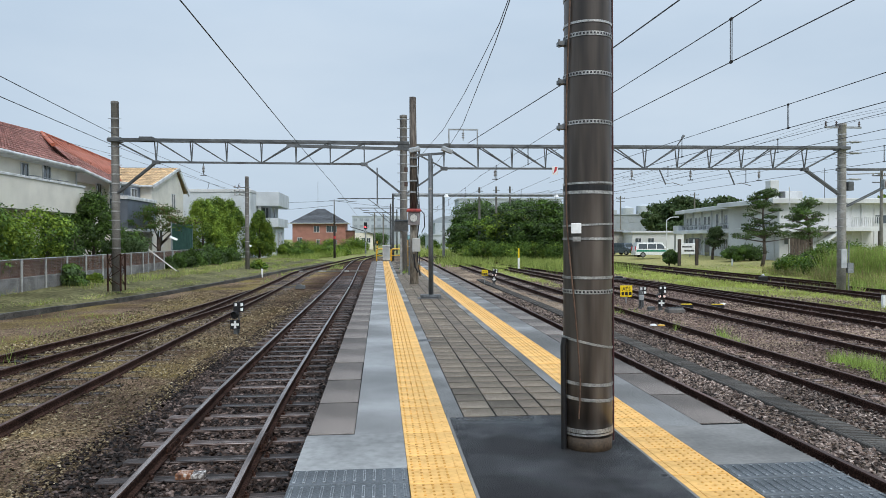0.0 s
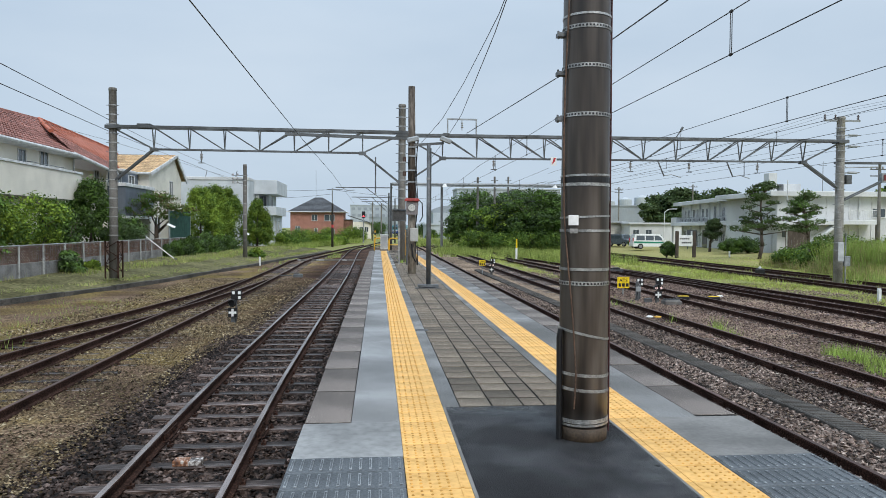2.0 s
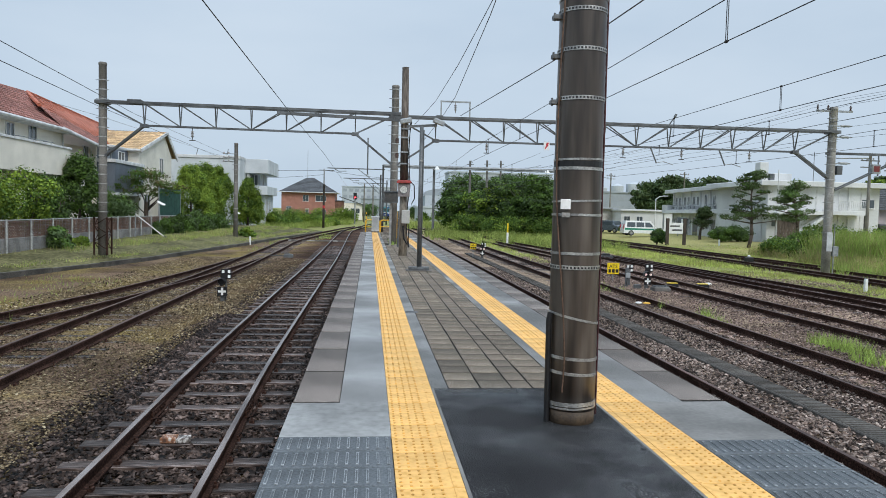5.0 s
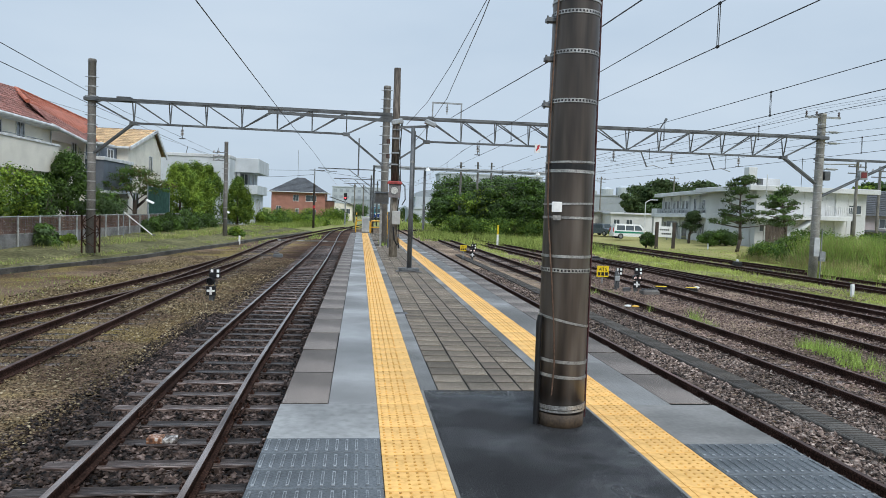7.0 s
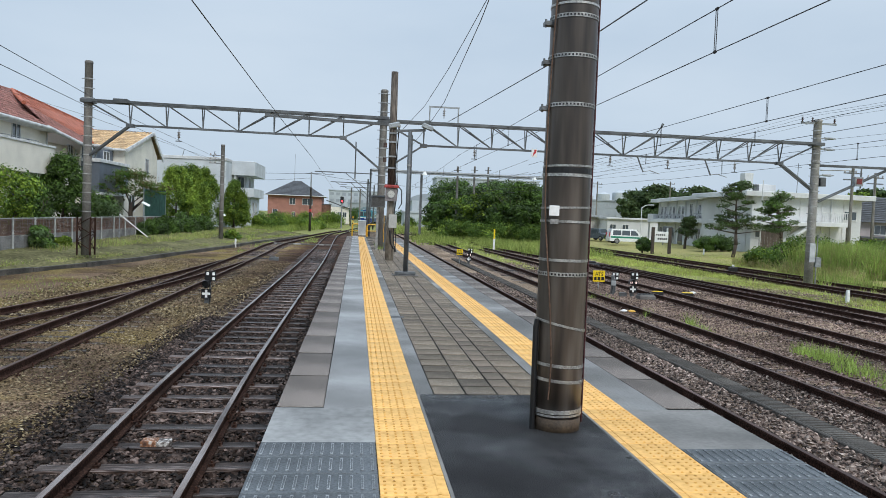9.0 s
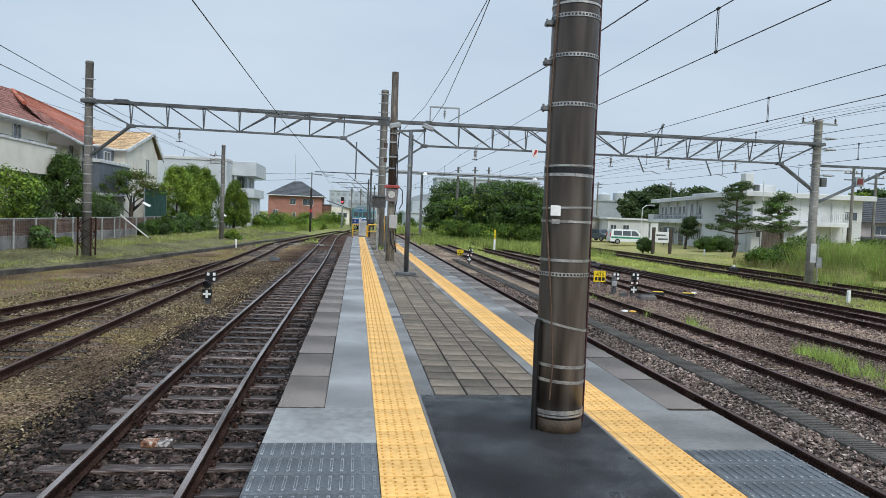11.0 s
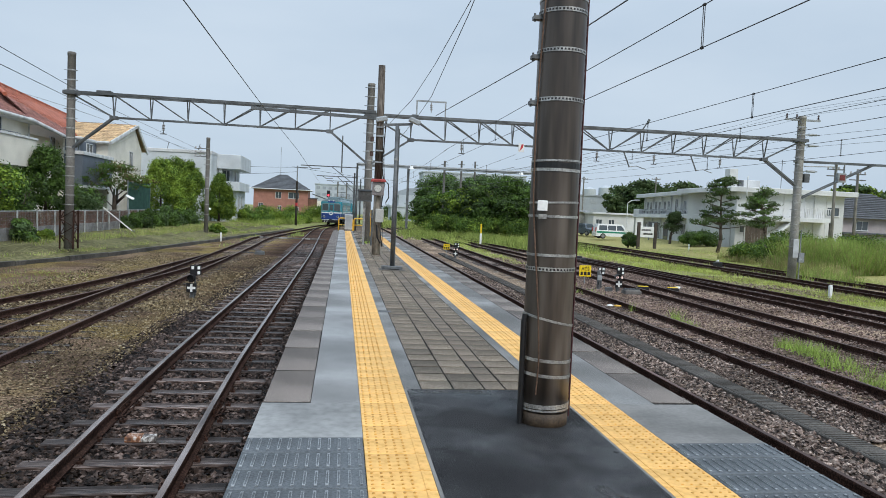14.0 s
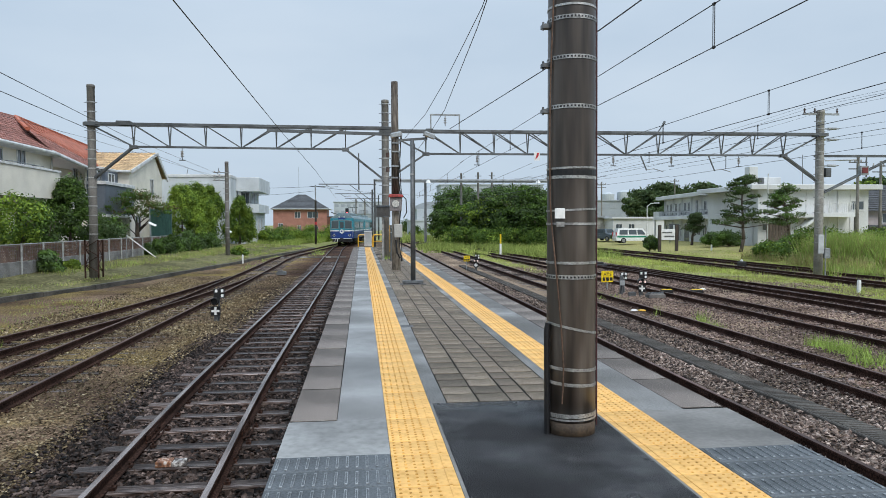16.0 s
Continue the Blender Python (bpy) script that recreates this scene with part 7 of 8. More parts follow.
def vehicle(name, at, paint, label, L=4.6, W=1.75, Hh=1.75, van=True, stripe=None, group="parked cars"):
    """A parked car: x forward, foot at the origin."""
    e = thing(name, at, label, "car", group)
    ins = lambda z: (W / 2 - max(0, z - 0.95) * 0.18)
    low = [(-L / 2, 0.3), (-L / 2 - 0.02, 0.6), (-L / 2 + 0.03, 0.95), (L / 2 - 0.95, 0.95), (L / 2 - 0.2, 0.84), (L / 2, 0.65), (L / 2, 0.3)]
    b, n = MB(), 7
    b.solid([(x, -W / 2, z) for x, z in low] + [(x, W / 2, z) for x, z in low], [(i, (i + 1) % n, n + (i + 1) % n, n + i) for i in range(n)] + [tuple(range(n - 1, -1, -1)), tuple(range(n, 2 * n))])
    cab = [(-L / 2 + 0.03, 0.95), (L / 2 - 0.95, 0.95), (L * 0.16, Hh), (-L / 2 + 0.25, Hh)]
    b.solid([(x, -ins(z), z) for x, z in cab] + [(x, ins(z), z) for x, z in cab], [(i, (i + 1) % 4, 4 + (i + 1) % 4, 4 + i) for i in range(4)] + [(3, 2, 1, 0), (4, 5, 6, 7)])
    body = obj("body", b, paint, e)
    for s in (-1, 1):
        y = lambda z: s * (ins(z) + 0.006)
        for xa, xb, xc, xd in ((-L / 2 + 0.35, -L / 2 + 1.35, -L / 2 + 1.35, -L / 2 + 0.4), (-L / 2 + 1.45, -L / 2 + 2.4, -L / 2 + 2.4, -L / 2 + 1.45), (-L / 2 + 2.5, L / 2 - 1.25, L * 0.13, -L / 2 + 2.5)):
            g = MB().solid([(xa, y(1.02), 1.02), (xb, y(1.02), 1.02), (xc, y(Hh - 0.17), Hh - 0.17), (xd, y(Hh - 0.17), Hh - 0.17)], [(0, 1, 2, 3) if s < 0 else (3, 2, 1, 0)])
            obj("side_window", g, M_win, body)
        if stripe:
            obj("side_stripe", MB().solid([(-L / 2 + 0.1, y(0.7), 0.68), (L / 2 - 0.5, y(0.7), 0.68), (L / 2 - 0.5, y(0.8), 0.84), (-L / 2 + 0.1, y(0.8), 0.9)], [(0, 1, 2, 3) if s < 0 else (3, 2, 1, 0)]), stripe, body, "green side stripe")
        obj("headlight", MB().box(L / 2 - 0.25, L / 2 + 0.015, s * (W / 2 - 0.35) - 0.18, s * (W / 2 - 0.35) + 0.18, 0.66, 0.82, bevel=0.02), M_frame, body)
        obj("tail_light", MB().box(-L / 2 - 0.03, -L / 2 + 0.05, s * (W / 2 - 0.14) - 0.08, s * (W / 2 - 0.14) + 0.08, 0.8, 1.3), M_red, body)
        obj("door_mirror", MB().box(L * 0.2, L * 0.2 + 0.12, s * (W / 2 + 0.02) - 0.1, s * (W / 2 + 0.02) + 0.1, 1.02, 1.18, bevel=0.02), paint, body)
    ws = MB().solid([(L / 2 - 1.03, -W / 2 + 0.16, 1.06), (L / 2 - 1.03, W / 2 - 0.16, 1.06), (L * 0.19, W / 2 - 0.3, Hh - 0.08), (L * 0.19, -W / 2 + 0.3, Hh - 0.08)], [(0, 1, 2, 3)])
    w_ = obj("windscreen", ws, M_win, body)
    w_.location = (0.03, 0, 0.02)
    obj("bumper", MB().box(L / 2 - 0.15, L / 2 + 0.05, -W / 2 + 0.05, W / 2 - 0.05, 0.32, 0.55, bevel=0.03), paint, body)
    for sx in (-L / 2 + 0.85, L / 2 - 0.9):
        for sy in (-1, 1):
            w = obj("wheel", MB().tube((sx, sy * (W / 2 - 0.2), 0.32), (sx, sy * (W / 2 + 0.01), 0.32), 0.32, n=20), M_tyre, e)
            obj("rim", MB().tube((sx, sy * (W / 2 + 0.01), 0.32), (sx, sy * (W / 2 + 0.025), 0.32), 0.2, n=16), M_rim, w)
    return e


P_white = mat("white_car_paint", (0.78, 0.8, 0.8), 0.25, bump=0, stain=0.1)
P_grey = mat("grey_blue_car_paint", (0.14, 0.17, 0.2), 0.25, 0.3, bump=0, stain=0.1)
P_silver = mat("silver_car_paint", (0.45, 0.46, 0.47), 0.3, 0.5, bump=0, stain=0.1)
P_green = mat("green_car_stripe", (0.02, 0.22, 0.14), 0.35, bump=0, stain=0.1)
vehicle("van", pose(32.0, 80.5, -0.72, 0, 0, -4), P_white, "white estate van with a green side stripe", L=4.8, Hh=1.75, stripe=P_green)
vehicle("car", pose(32.8, 93.0, -0.72, 0, 0, -60), P_grey, "dark blue-grey compact car in the yard", L=4.0, Hh=1.6)
vehicle("car", pose(31.0, 96.0, -0.72, 0, 0, -20), P_white, "white minivan parked by the garage", L=4.4, Hh=1.85)
vehicle("car", pose(28.6, 97.0, -0.72, 0, 0, -30), P_silver, "silver car parked by the garage", L=4.2, Hh=1.5)
vehicle("car", pose(-17.5, 118.0, -1.0, 0, 0, 10), P_silver, "silver car beside the brown house", L=4.2, Hh=1.6)


# ---- far line structures ----
def mast(x, y, z1, r, label, m=None):
    return concrete_pole(x, y, -1.1, z1, r, r * 0.75, label, m=m or M_conc, group="far poles")


far = thing("far_gantry", pose(0, 86, 0), "tubular gantry beam with hanging lamps across the far yard", "gantry", "gantries over the tracks")
obj("beam", MB().tube((1.6, 0, 6.95), (28.5, 0, 6.95), 0.17, n=10).tube((1.6, -0.5, 6.7), (28.5, -0.5, 6.7), 0.06, n=6), M_steel, far)
for x in (7.7, 28.3):
    obj("leg", MB().bar((x, 0, -8.0 + 6.9), (x, 0, 6.9), 0.28, 0.28), M_dsteel, far)
for x in (8.0, 21.6):
    l_ = obj("lamp", MB().tube((x, -0.5, 6.6), (x, -0.5, 7.0), 0.34, 0.12, 12), M_white, far, "white shaded lamp")
    obj("lamp_stem", MB().tube((x, -0.5, 6.95), (x, -0.3, 7.1), 0.05, n=6), M_dsteel, l_)
for x, y, xa, z in ((1.5, 84, -5.0, 6.33), (1.45, 99, -3.7, 5.85), (3.0, 128, -3.0, 6.3)):
    e = mast(x, y, z + 0.6, 0.14, "dark pole with a bracket arm over the curve", M_dsteel)
    obj("bracket_arm", MB().bar((xa - x, 0, z + 1.1), (0.2, 0, z + 1.1), 0.11, 0.11), M_dsteel, e)
    obj("arm_brace", MB().bar((xa * 0.45 - x * 0.45, 0, z + 1.05), (0, 0, z - 1.1), 0.08, 0.08), M_dsteel, e)
    obj("pull_off", MB().path([(xa - x + 0.8, 0, z + 1.05), (xa - x + 1.3, 0, z + 0.75), (xa - x + 2.2, 0, z + 0.8)], 0.04, 6), M_dsteel, e)
wood = mat("tarred_wood", (0.05, 0.042, 0.038), 0.8, fine=20, coarse=2, bump=0.3)
up = mast(-6.4, 100, 5.0, 0.17, "tarred timber utility pole on the bank", wood)
obj("pole_top", MB().tube((0, 0, 6.0), (0, 0, 8.2), 0.09, n=8), M_steel, up)
obj("cross_arm", MB().bar((-0.7, 0, 8.0), (1.4, 0, 8.0), 0.1, 0.1), M_dsteel, up)
obj("yellow_band", MB().tube((0, 0, 2.7), (0, 0, 3.1), 0.175, n=10), M_red, up, "red-white band")
for x, y, z1 in ((12.4, 88, 8), (15.2, 92, 8.4), (18.5, 100, 9), (0.6, 140, 6.5), (-1.2, 150, 7), (3.4, 145, 6)):
    e = mast(x, y, z1, 0.17, "thin grey pole among the far tracks")
    obj("cross_arm", MB().bar((-0.45, 0, z1 + 0.6), (0.45, 0, z1 + 0.6), 0.07, 0.07), M_dsteel, e)
for x, y, z1 in ((62, 135, 10.5), (48, 138, 10), (45, 60, 7.6), (52, 66, 7.8)):
    e = mast(x, y, z1, 0.16, "grey utility pole with crossarms", M_conc)
    for k in (0.5, 1.1):
        obj("cross_arm", MB().bar((-0.9, 0, z1 + 1.1 - k), (0.9, 0, z1 + 1.1 - k), 0.1, 0.1), M_dsteel, e)
    for k in (-0.8, -0.3, 0.3, 0.8):
        obj("insulator", MB().tube((k, 0, z1 + 0.62), (k, 0, z1 + 0.85), 0.07, n=6), M_insul, e)
sg = thing("home_signal", pose(-2.6, 126, -1.1), "black signal head on a pole showing red", "signal")
obj("pole", MB().tube((0, 0, 0), (0, 0, 5.6), 0.12, n=8), M_steel, sg)
hd = obj("signal_head", MB().box(-0.3, 0.3, -0.16, 0.16, 4.4, 5.6, bevel=0.08), M_black, sg)
obj("red_lens", MB().tube((0, -0.17, 4.75), (0, -0.2, 4.75), 0.15, n=14), glow("red_signal", (1.0, 0.05, 0.07), 4.0), hd, "lit red lens")
wire("far_line", sag((-30, 96, 7.0), (-6.4, 100, 6.9), 0.4) + sag((-6.4, 100, 6.9), (24, 104, 6.2), 0.8), 0.03, "thin line across the far yard")
wire("far_line", sag((-34, 120, 7.2), (-6.4, 100, 6.3), 0.8), 0.03, "thin line across the far yard")
mk = thing("crossing_marker", pose(-0.6, 133, -1.1), "striped orange crossing post", "crossing post")
obj("post", MB().box(-0.1, 0.1, -0.1, 0.1, 0, 2.2), M_gate, mk)
obj("stripe", MB().box(-0.11, 0.11, -0.11, 0.11, 0.5, 0.9).box(-0.11, 0.11, -0.11, 0.11, 1.4, 1.8), M_black, mk)

# tiled house beyond the office
gh = thing("house", pose(56.8, 73, -0.75), "pinkish grey house with a grey-blue tiled hip roof", "house")
obj("wall", MB().box(-4.6, 6.0, -4.6, 4.6, -0.3, 3.7), mat("pinkish_grey_render", (0.4, 0.36, 0.36), 0.85, fine=20, coarse=0.8, bump=0.15, stain=0.3, var=0.1), gh)
hc = [(-5.4, -5.4, 3.6), (6.8, -5.4, 3.6), (6.8, 5.4, 3.6), (-5.4, 5.4, 3.6), (-1.0, 0, 6.5), (2.6, 0, 6.5)]
hr = MB().solid(hc, [(0, 1, 5, 4), (1, 2, 5), (2, 3, 4, 5), (3, 0, 4), (3, 2, 1, 0)])
for k in range(1, 14):
    a, b2 = Vector(hc[0]).lerp(Vector(hc[4]), k / 14), Vector(hc[1]).lerp(Vector(hc[5]), k / 14)
    hr.bar(a + Vector((0, -0.02, 0.03)), b2 + Vector((0, -0.02, 0.03)), 0.09, 0.06)
obj("roof", hr, M_slate, gh)
obj("lean_to", MB().box(-5.6, 5.0, -6.6, -4.6, -0.3, 1.9), M_block, gh)
obj("lean_to_roof", MB().box(-6.0, 5.4, -7.0, -4.6, 1.9, 2.1, bevel=0.03), M_slate, gh)
for x in (-2.0, 1.8):
    window(gh, "y-", -4.6, x, 2.3, 1.4, 1.0)
for i, (x, y, h, r) in enumerate(((78, 100, 10.0, 5.0), (88, 104, 9.5, 5.0))):
    tree("round", x, y, -1.0, h, r, 140 + i, [L_dark, L_light], "broad leafy tree behind the tiled house", "tree", "tree", "far trees")

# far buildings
# Distance haze is put into these pale blue-grey base colours; the air is clear.
M_far = mat("haze_tinted_grey", (0.42, 0.46, 0.49), 0.9, fine=3, coarse=0.2, bump=0, stain=0.3, var=0.07, spec=0.1)
M_farwin = mat("haze_tinted_window", (0.29, 0.32, 0.345), 0.6, bump=0, stain=0.2, var=0.1, spec=0.2)
M_far2 = mat("haze_tinted_dark_grey", (0.3, 0.335, 0.365), 0.9, fine=3, coarse=0.2, bump=0, stain=0.3, var=0.07, spec=0.1)


def far_building(x0, x1, y, z1, m, floors, cols, label, depth=12):
    e = thing("far_building", pose(0, y, 0), label, "building", "far buildings")
    obj("wall", MB().box(x0, x1, 0, depth, -1.5, z1), m, e)
    obj("roof_edge", MB().box(x0 - 0.3, x1 + 0.3, -0.3, depth + 0.3, z1, z1 + 0.4), m, e)
    for f in range(floors):
        for c in range(cols):
            x = x0 + (c + 0.5) * (x1 - x0) / cols
            z = z1 - 2.2 - f * 3.0
            if z > -1:
                obj("window", MB().box(x - (x1 - x0) / cols * 0.3, x + (x1 - x0) / cols * 0.3, -0.06, 0.0, z, z + 1.3), M_farwin, e)
    return e


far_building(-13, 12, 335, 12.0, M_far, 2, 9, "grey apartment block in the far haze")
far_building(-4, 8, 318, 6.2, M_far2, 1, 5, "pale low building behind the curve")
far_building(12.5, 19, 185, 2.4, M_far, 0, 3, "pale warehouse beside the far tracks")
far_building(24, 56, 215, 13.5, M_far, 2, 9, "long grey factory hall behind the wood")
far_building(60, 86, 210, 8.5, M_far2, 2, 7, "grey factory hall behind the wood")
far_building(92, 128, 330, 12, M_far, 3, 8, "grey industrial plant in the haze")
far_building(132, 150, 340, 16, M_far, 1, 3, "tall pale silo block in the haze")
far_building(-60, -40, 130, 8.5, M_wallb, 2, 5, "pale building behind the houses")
for k, x in enumerate((100, 108, 116, 124)):
    e = thing("silo", pose(x, 325, -1), "pale cylindrical silo in the haze", "silo", "far silos")
    obj("drum", MB().tube((0, 0, 0), (0, 0, 14.5 + k), 3.2, n=20), M_far, e)
    obj("cap", MB().tube((0, 0, 14.5 + k), (0, 0, 15.7 + k), 3.2, 0.8, 20), M_far, e)
e = thing("shed", pose(0, 200, 0), "grey shed with arched roof beside the yard", "building", "far buildings")
obj("wall", MB().box(15.5, 25, 0, 14, -1.2, 6.0), M_far, e)
arch = MB()
pts = [(20.2 + 5.2 * math.cos(math.pi * i / 12), 6.0 + 2.0 * math.sin(math.pi * i / 12)) for i in range(13)]
for (a, za), (b2, zb) in zip(pts, pts[1:]):
    arch.solid([(a, 0, za), (b2, 0, zb), (b2, 14, zb), (a, 14, za)], [(0, 1, 2, 3)])
arch.face([(a, 0.02, za) for a, za in pts])
obj("roof", arch, M_far2, e)


for i, (x, y, h, r) in enumerate(((12.3, 205, 5.0, 3.0), (15.5, 208, 4.0, 3.0), (-1.6, 196, 6.2, 2.6), (-4.6, 205, 5.4, 2.6), (1.0, 212, 5.6, 2.4), (17, 172, 3.2, 2.6), (12.6, 165, 2.4, 2.0), (21, 160, 3.6, 3.0))):
    tree("bush", x, y, -1.1, h, r, 130 + i, [L_dark, L_mid] if i < 5 else [L_mid, L_light], "leafy tree beside the far curve", "tree", "tree", "far curve trees")


# ---- train ----
T_teal = mat("teal_train_paint", (0.03, 0.23, 0.3), 0.35, fine=10, coarse=0.6, bump=0, stain=0.25)
T_navy = mat("navy_train_paint", (0.012, 0.045, 0.2), 0.35, fine=10, coarse=0.6, bump=0, stain=0.25)
T_roof = mat("grey_train_roof", (0.17, 0.24, 0.265), 0.6, fine=10, coarse=0.6, bump=0.1, stain=0.4)
T_under = mat("black_underframe", (0.02, 0.02, 0.022), 0.7, fine=10, coarse=1, bump=0.2)


def train_car(label):
    """A railcar, front face at the origin, body along -y; foot at rail top."""
    e = thing("train_car", pose(0, 0, 0), label, "train car", "cars of the train")
    Lc, Wc = 18.0, 1.42

    def shell(name, z0, z1, mt, w=Wc, label=""):
        b = MB()
        cham = 0.12
        plan = [(-w, -Lc), (w, -Lc), (w, -0.25), (w - 0.35, -0.03), (0, 0), (-w + 0.35, -0.03), (-w, -0.25)]
        n = len(plan)
        pts = [(x, y, z0) for x, y in plan] + [(x, y, z1) for x, y in plan]
        b.solid(pts, [(i, (i + 1) % n, n + (i + 1) % n, n + i) for i in range(n)] + [tuple(range(n - 1, -1, -1)), tuple(range(n, 2 * n))])
        return obj(name, b, mt, e, label)
    low = shell("lower_body", 0.85, 1.72, T_navy, label="navy blue lower body")
    shell("white_stripe", 1.72, 1.86, M_white, Wc + 0.004, "white waist stripe")
    up_ = shell("upper_body", 1.86, 3.3, T_teal, label="teal upper body")
    rf_ = MB()
    prof = [(-1.42, 3.3), (-1.2, 3.55), (-0.8, 3.7), (0, 3.78), (0.8, 3.7), (1.2, 3.55), (1.42, 3.3)]
    n = len(prof)
    rf_.solid([(x, -Lc, z) for x, z in prof] + [(x * 0.96, -0.12, 3.3 + (z - 3.3) * 0.9) for x, z in prof], [(i, i + 1, n + i + 1, n + i) for i in range(n - 1)] + [tuple(range(n - 1, -1, -1)), tuple(range(n, 2 * n))])
    roof = obj("roof", rf_, T_roof, e)
    for y in (-3.5, -8.5, -13.5):
        obj("roof_unit", MB().box(-0.75, 0.75, y - 1.3, y + 1.3, 3.7, 4.02, bevel=0.08), T_roof, roof, "grey roof ventilator")
    # front
    for x0, x1 in ((-1.2, -0.42), (0.42, 1.2)):
        w_ = obj("cab_window", MB().box(x0, x1, -0.06, 0.03, 2.1, 2.95, bevel=0.0), M_win, up_)
        obj("frame", MB().box(x0 - 0.05, x1 + 0.05, -0.06, 0.022, 2.04, 3.01), T_roof, w_)
    d = obj("end_door", MB().box(-0.33, 0.33, -0.05, 0.035, 0.95, 3.1, bevel=0.0), T_teal, e, "front gangway door")
    obj("door_window", MB().box(-0.23, 0.23, 0.03, 0.045, 2.1, 2.9), M_win, d)
    obj("door_lower", MB().box(-0.33, 0.33, 0.02, 0.04, 0.95, 1.72), T_navy, d)
    obj("head_mark", MB().tube((0, 0.04, 1.7), (0, 0.07, 1.7), 0.25, n=20), M_white, e, "round white head plate")
    obj("mark_bar", MB().box(-0.09, 0.12, 0.07, 0.078, 1.58, 1.82), T_navy, e, "blue emblem bar")
    obj("destination_box", MB().box(-0.45, 0.45, -0.1, 0.0, 3.18, 3.4, bevel=0.0), T_navy, e)
    for x in (-0.95, 0.95):
        hl = obj("headlight", MB().tube((x, -0.02, 1.25), (x, 0.03, 1.25), 0.16, n=14), M_frame, e)
        obj("lens", MB().tube((x, 0.03, 1.25), (x, 0.04, 1.25), 0.12, n=14), M_win, hl)
    obj("brow", MB().box(-1.05, 1.05, -0.1, 0.06, 3.02, 3.12, bevel=0.02), T_roof, e, "pale rain gutter over the cab")
    for x in (-0.3, 0.3):
        obj("marker_lamp", MB().tube((x, -0.05, 3.46), (x, 0.02, 3.46), 0.1, n=12), M_frame, e, "small round roof lamp")
    for x in (-1.3, 1.3):
        obj("grab_rail", MB().tube((x, -0.02, 1.0), (x, -0.02, 2.2), 0.02, n=6), M_steel, e)
    obj("skirt", MB().box(-1.15, 1.15, -0.3, -0.02, 0.45, 0.86, bevel=0.04), T_under, e)
    obj("coupler", MB().box(-0.2, 0.2, -0.2, 0.35, 0.6, 0.9, bevel=0.04), T_under, e)
    for x in (-0.75, -0.45, 0.5, 0.8):
        obj("brake_hose", MB().path([(x, 0.02, 0.85), (x, 0.12, 0.6), (x + 0.05, 0.1, 0.42)], 0.03, 5), M_white if x > 0 else T_under, e)
    obj("step_rail", MB().box(-1.2, 1.2, 0.0, 0.1, 0.8, 0.87), M_frame, e)
    # sides
    for s in (-1, 1):
        for k in range(9):
            y = -1.6 - k * 1.85
            if k in (0, 4, 8):
                dr = obj("side_door", MB().box(s * Wc - 0.02, s * Wc + 0.015, y - 0.55, y + 0.55, 0.9, 3.1), T_teal, e)
                obj("door_foot", MB().box(s * Wc - 0.02, s * Wc + 0.018, y - 0.55, y + 0.55, 0.9, 1.72), T_navy, dr)
                obj("door_window", MB().box(s * Wc - 0.02, s * Wc + 0.022, y - 0.35, y + 0.35, 2.1, 2.85), M_win, dr)
            else:
                w_ = obj("side_window", MB().box(s * Wc - 0.02, s * Wc + 0.012, y - 0.7, y + 0.7, 2.05, 2.9), M_win, up_)
                obj("frame", MB().box(s * Wc - 0.02, s * Wc + 0.016, y - 0.72, y + 0.72, 2.44, 2.5), M_frame, w_)
        obj("equipment_box", MB().box(s * 0.5 - 0.5, s * 0.5 + 0.5, -11, -6.5, 0.35, 0.86, bevel=0.03), T_under, e)
    for y in (-2.6, -15.2):
        bg = obj("bogie", MB().box(-1.0, 1.0, y - 1.3, y + 1.3, 0.38, 0.7, bevel=0.05), T_under, e)
        for dy in (-0.95, 0.95):
            for s in (-1, 1):
                obj("wheel", MB().tube((s * 0.5, y + dy, 0.43), (s * 0.63, y + dy, 0.43), 0.43, n=18), M_rail, bg)
    pn = obj("pantograph", MB().path([(-0.5, -15.6, 3.8), (0, -14.6, 4.4), (0, -15.4, 4.95)], 0.03, 6).bar((-0.7, -15.4, 4.97), (0.7, -15.4, 4.97), 0.06, 0.05), T_under, e)
    return e


front_car = train_car("teal and navy railcar with a white stripe")
rear_car = train_car("teal and navy second railcar of the train")

# ---- paving pieces of the platform ----
tile_mb = MB()
tile_mb.box(0.002, 0.398, -0.147, 0.147, -0.03, 0.0, bevel=0.003)
tile_mb.box(0.332, 0.352, -0.145, 0.145, 0.0, 0.004)
for i in range(5):
    for j in range(5):
        cx, cy = 0.032 + i * 0.058, -0.118 + j * 0.059
        tile_mb.tube((cx, cy, -0.001), (cx, cy, 0.0045), 0.0105, 0.008, 6, m=1)
tile_left = tile_mb.mesh("tactile_tile", [M_yellow, M_yeldot])
tile_mb2 = MB()
tile_mb2.v = [(0.4 - x, y, z) for x, y, z in tile_mb.v]
tile_mb2.f = [tuple(reversed(f)) for f in tile_mb.f]
tile_mb2.m = tile_mb.m
tile_right = tile_mb2.mesh("tactile_tile", [M_yellow, M_yeldot])
rnd = random.Random(3)
n_t = 0
for x0, data in ((X_YL0, tile_left), (X_YR0 - 0.005, tile_right)):
    y = 2.92
    while y < PL1 - 0.1:
        obj("tactile_tile", data, None, platform, at=pose(x0, y, 0.002 + rnd.uniform(0, 0.002), 0, 0, rnd.uniform(-0.15, 0.15)))
        y += 0.3015
rest = MB()
for x0 in (X_YL0, X_YR0 - 0.005):
    rest.box(x0 + 0.002, x0 + 0.398, PL0, 2.765, -0.03, 0.002)
obj("tactile_strip", rest, M_yellow, platform)

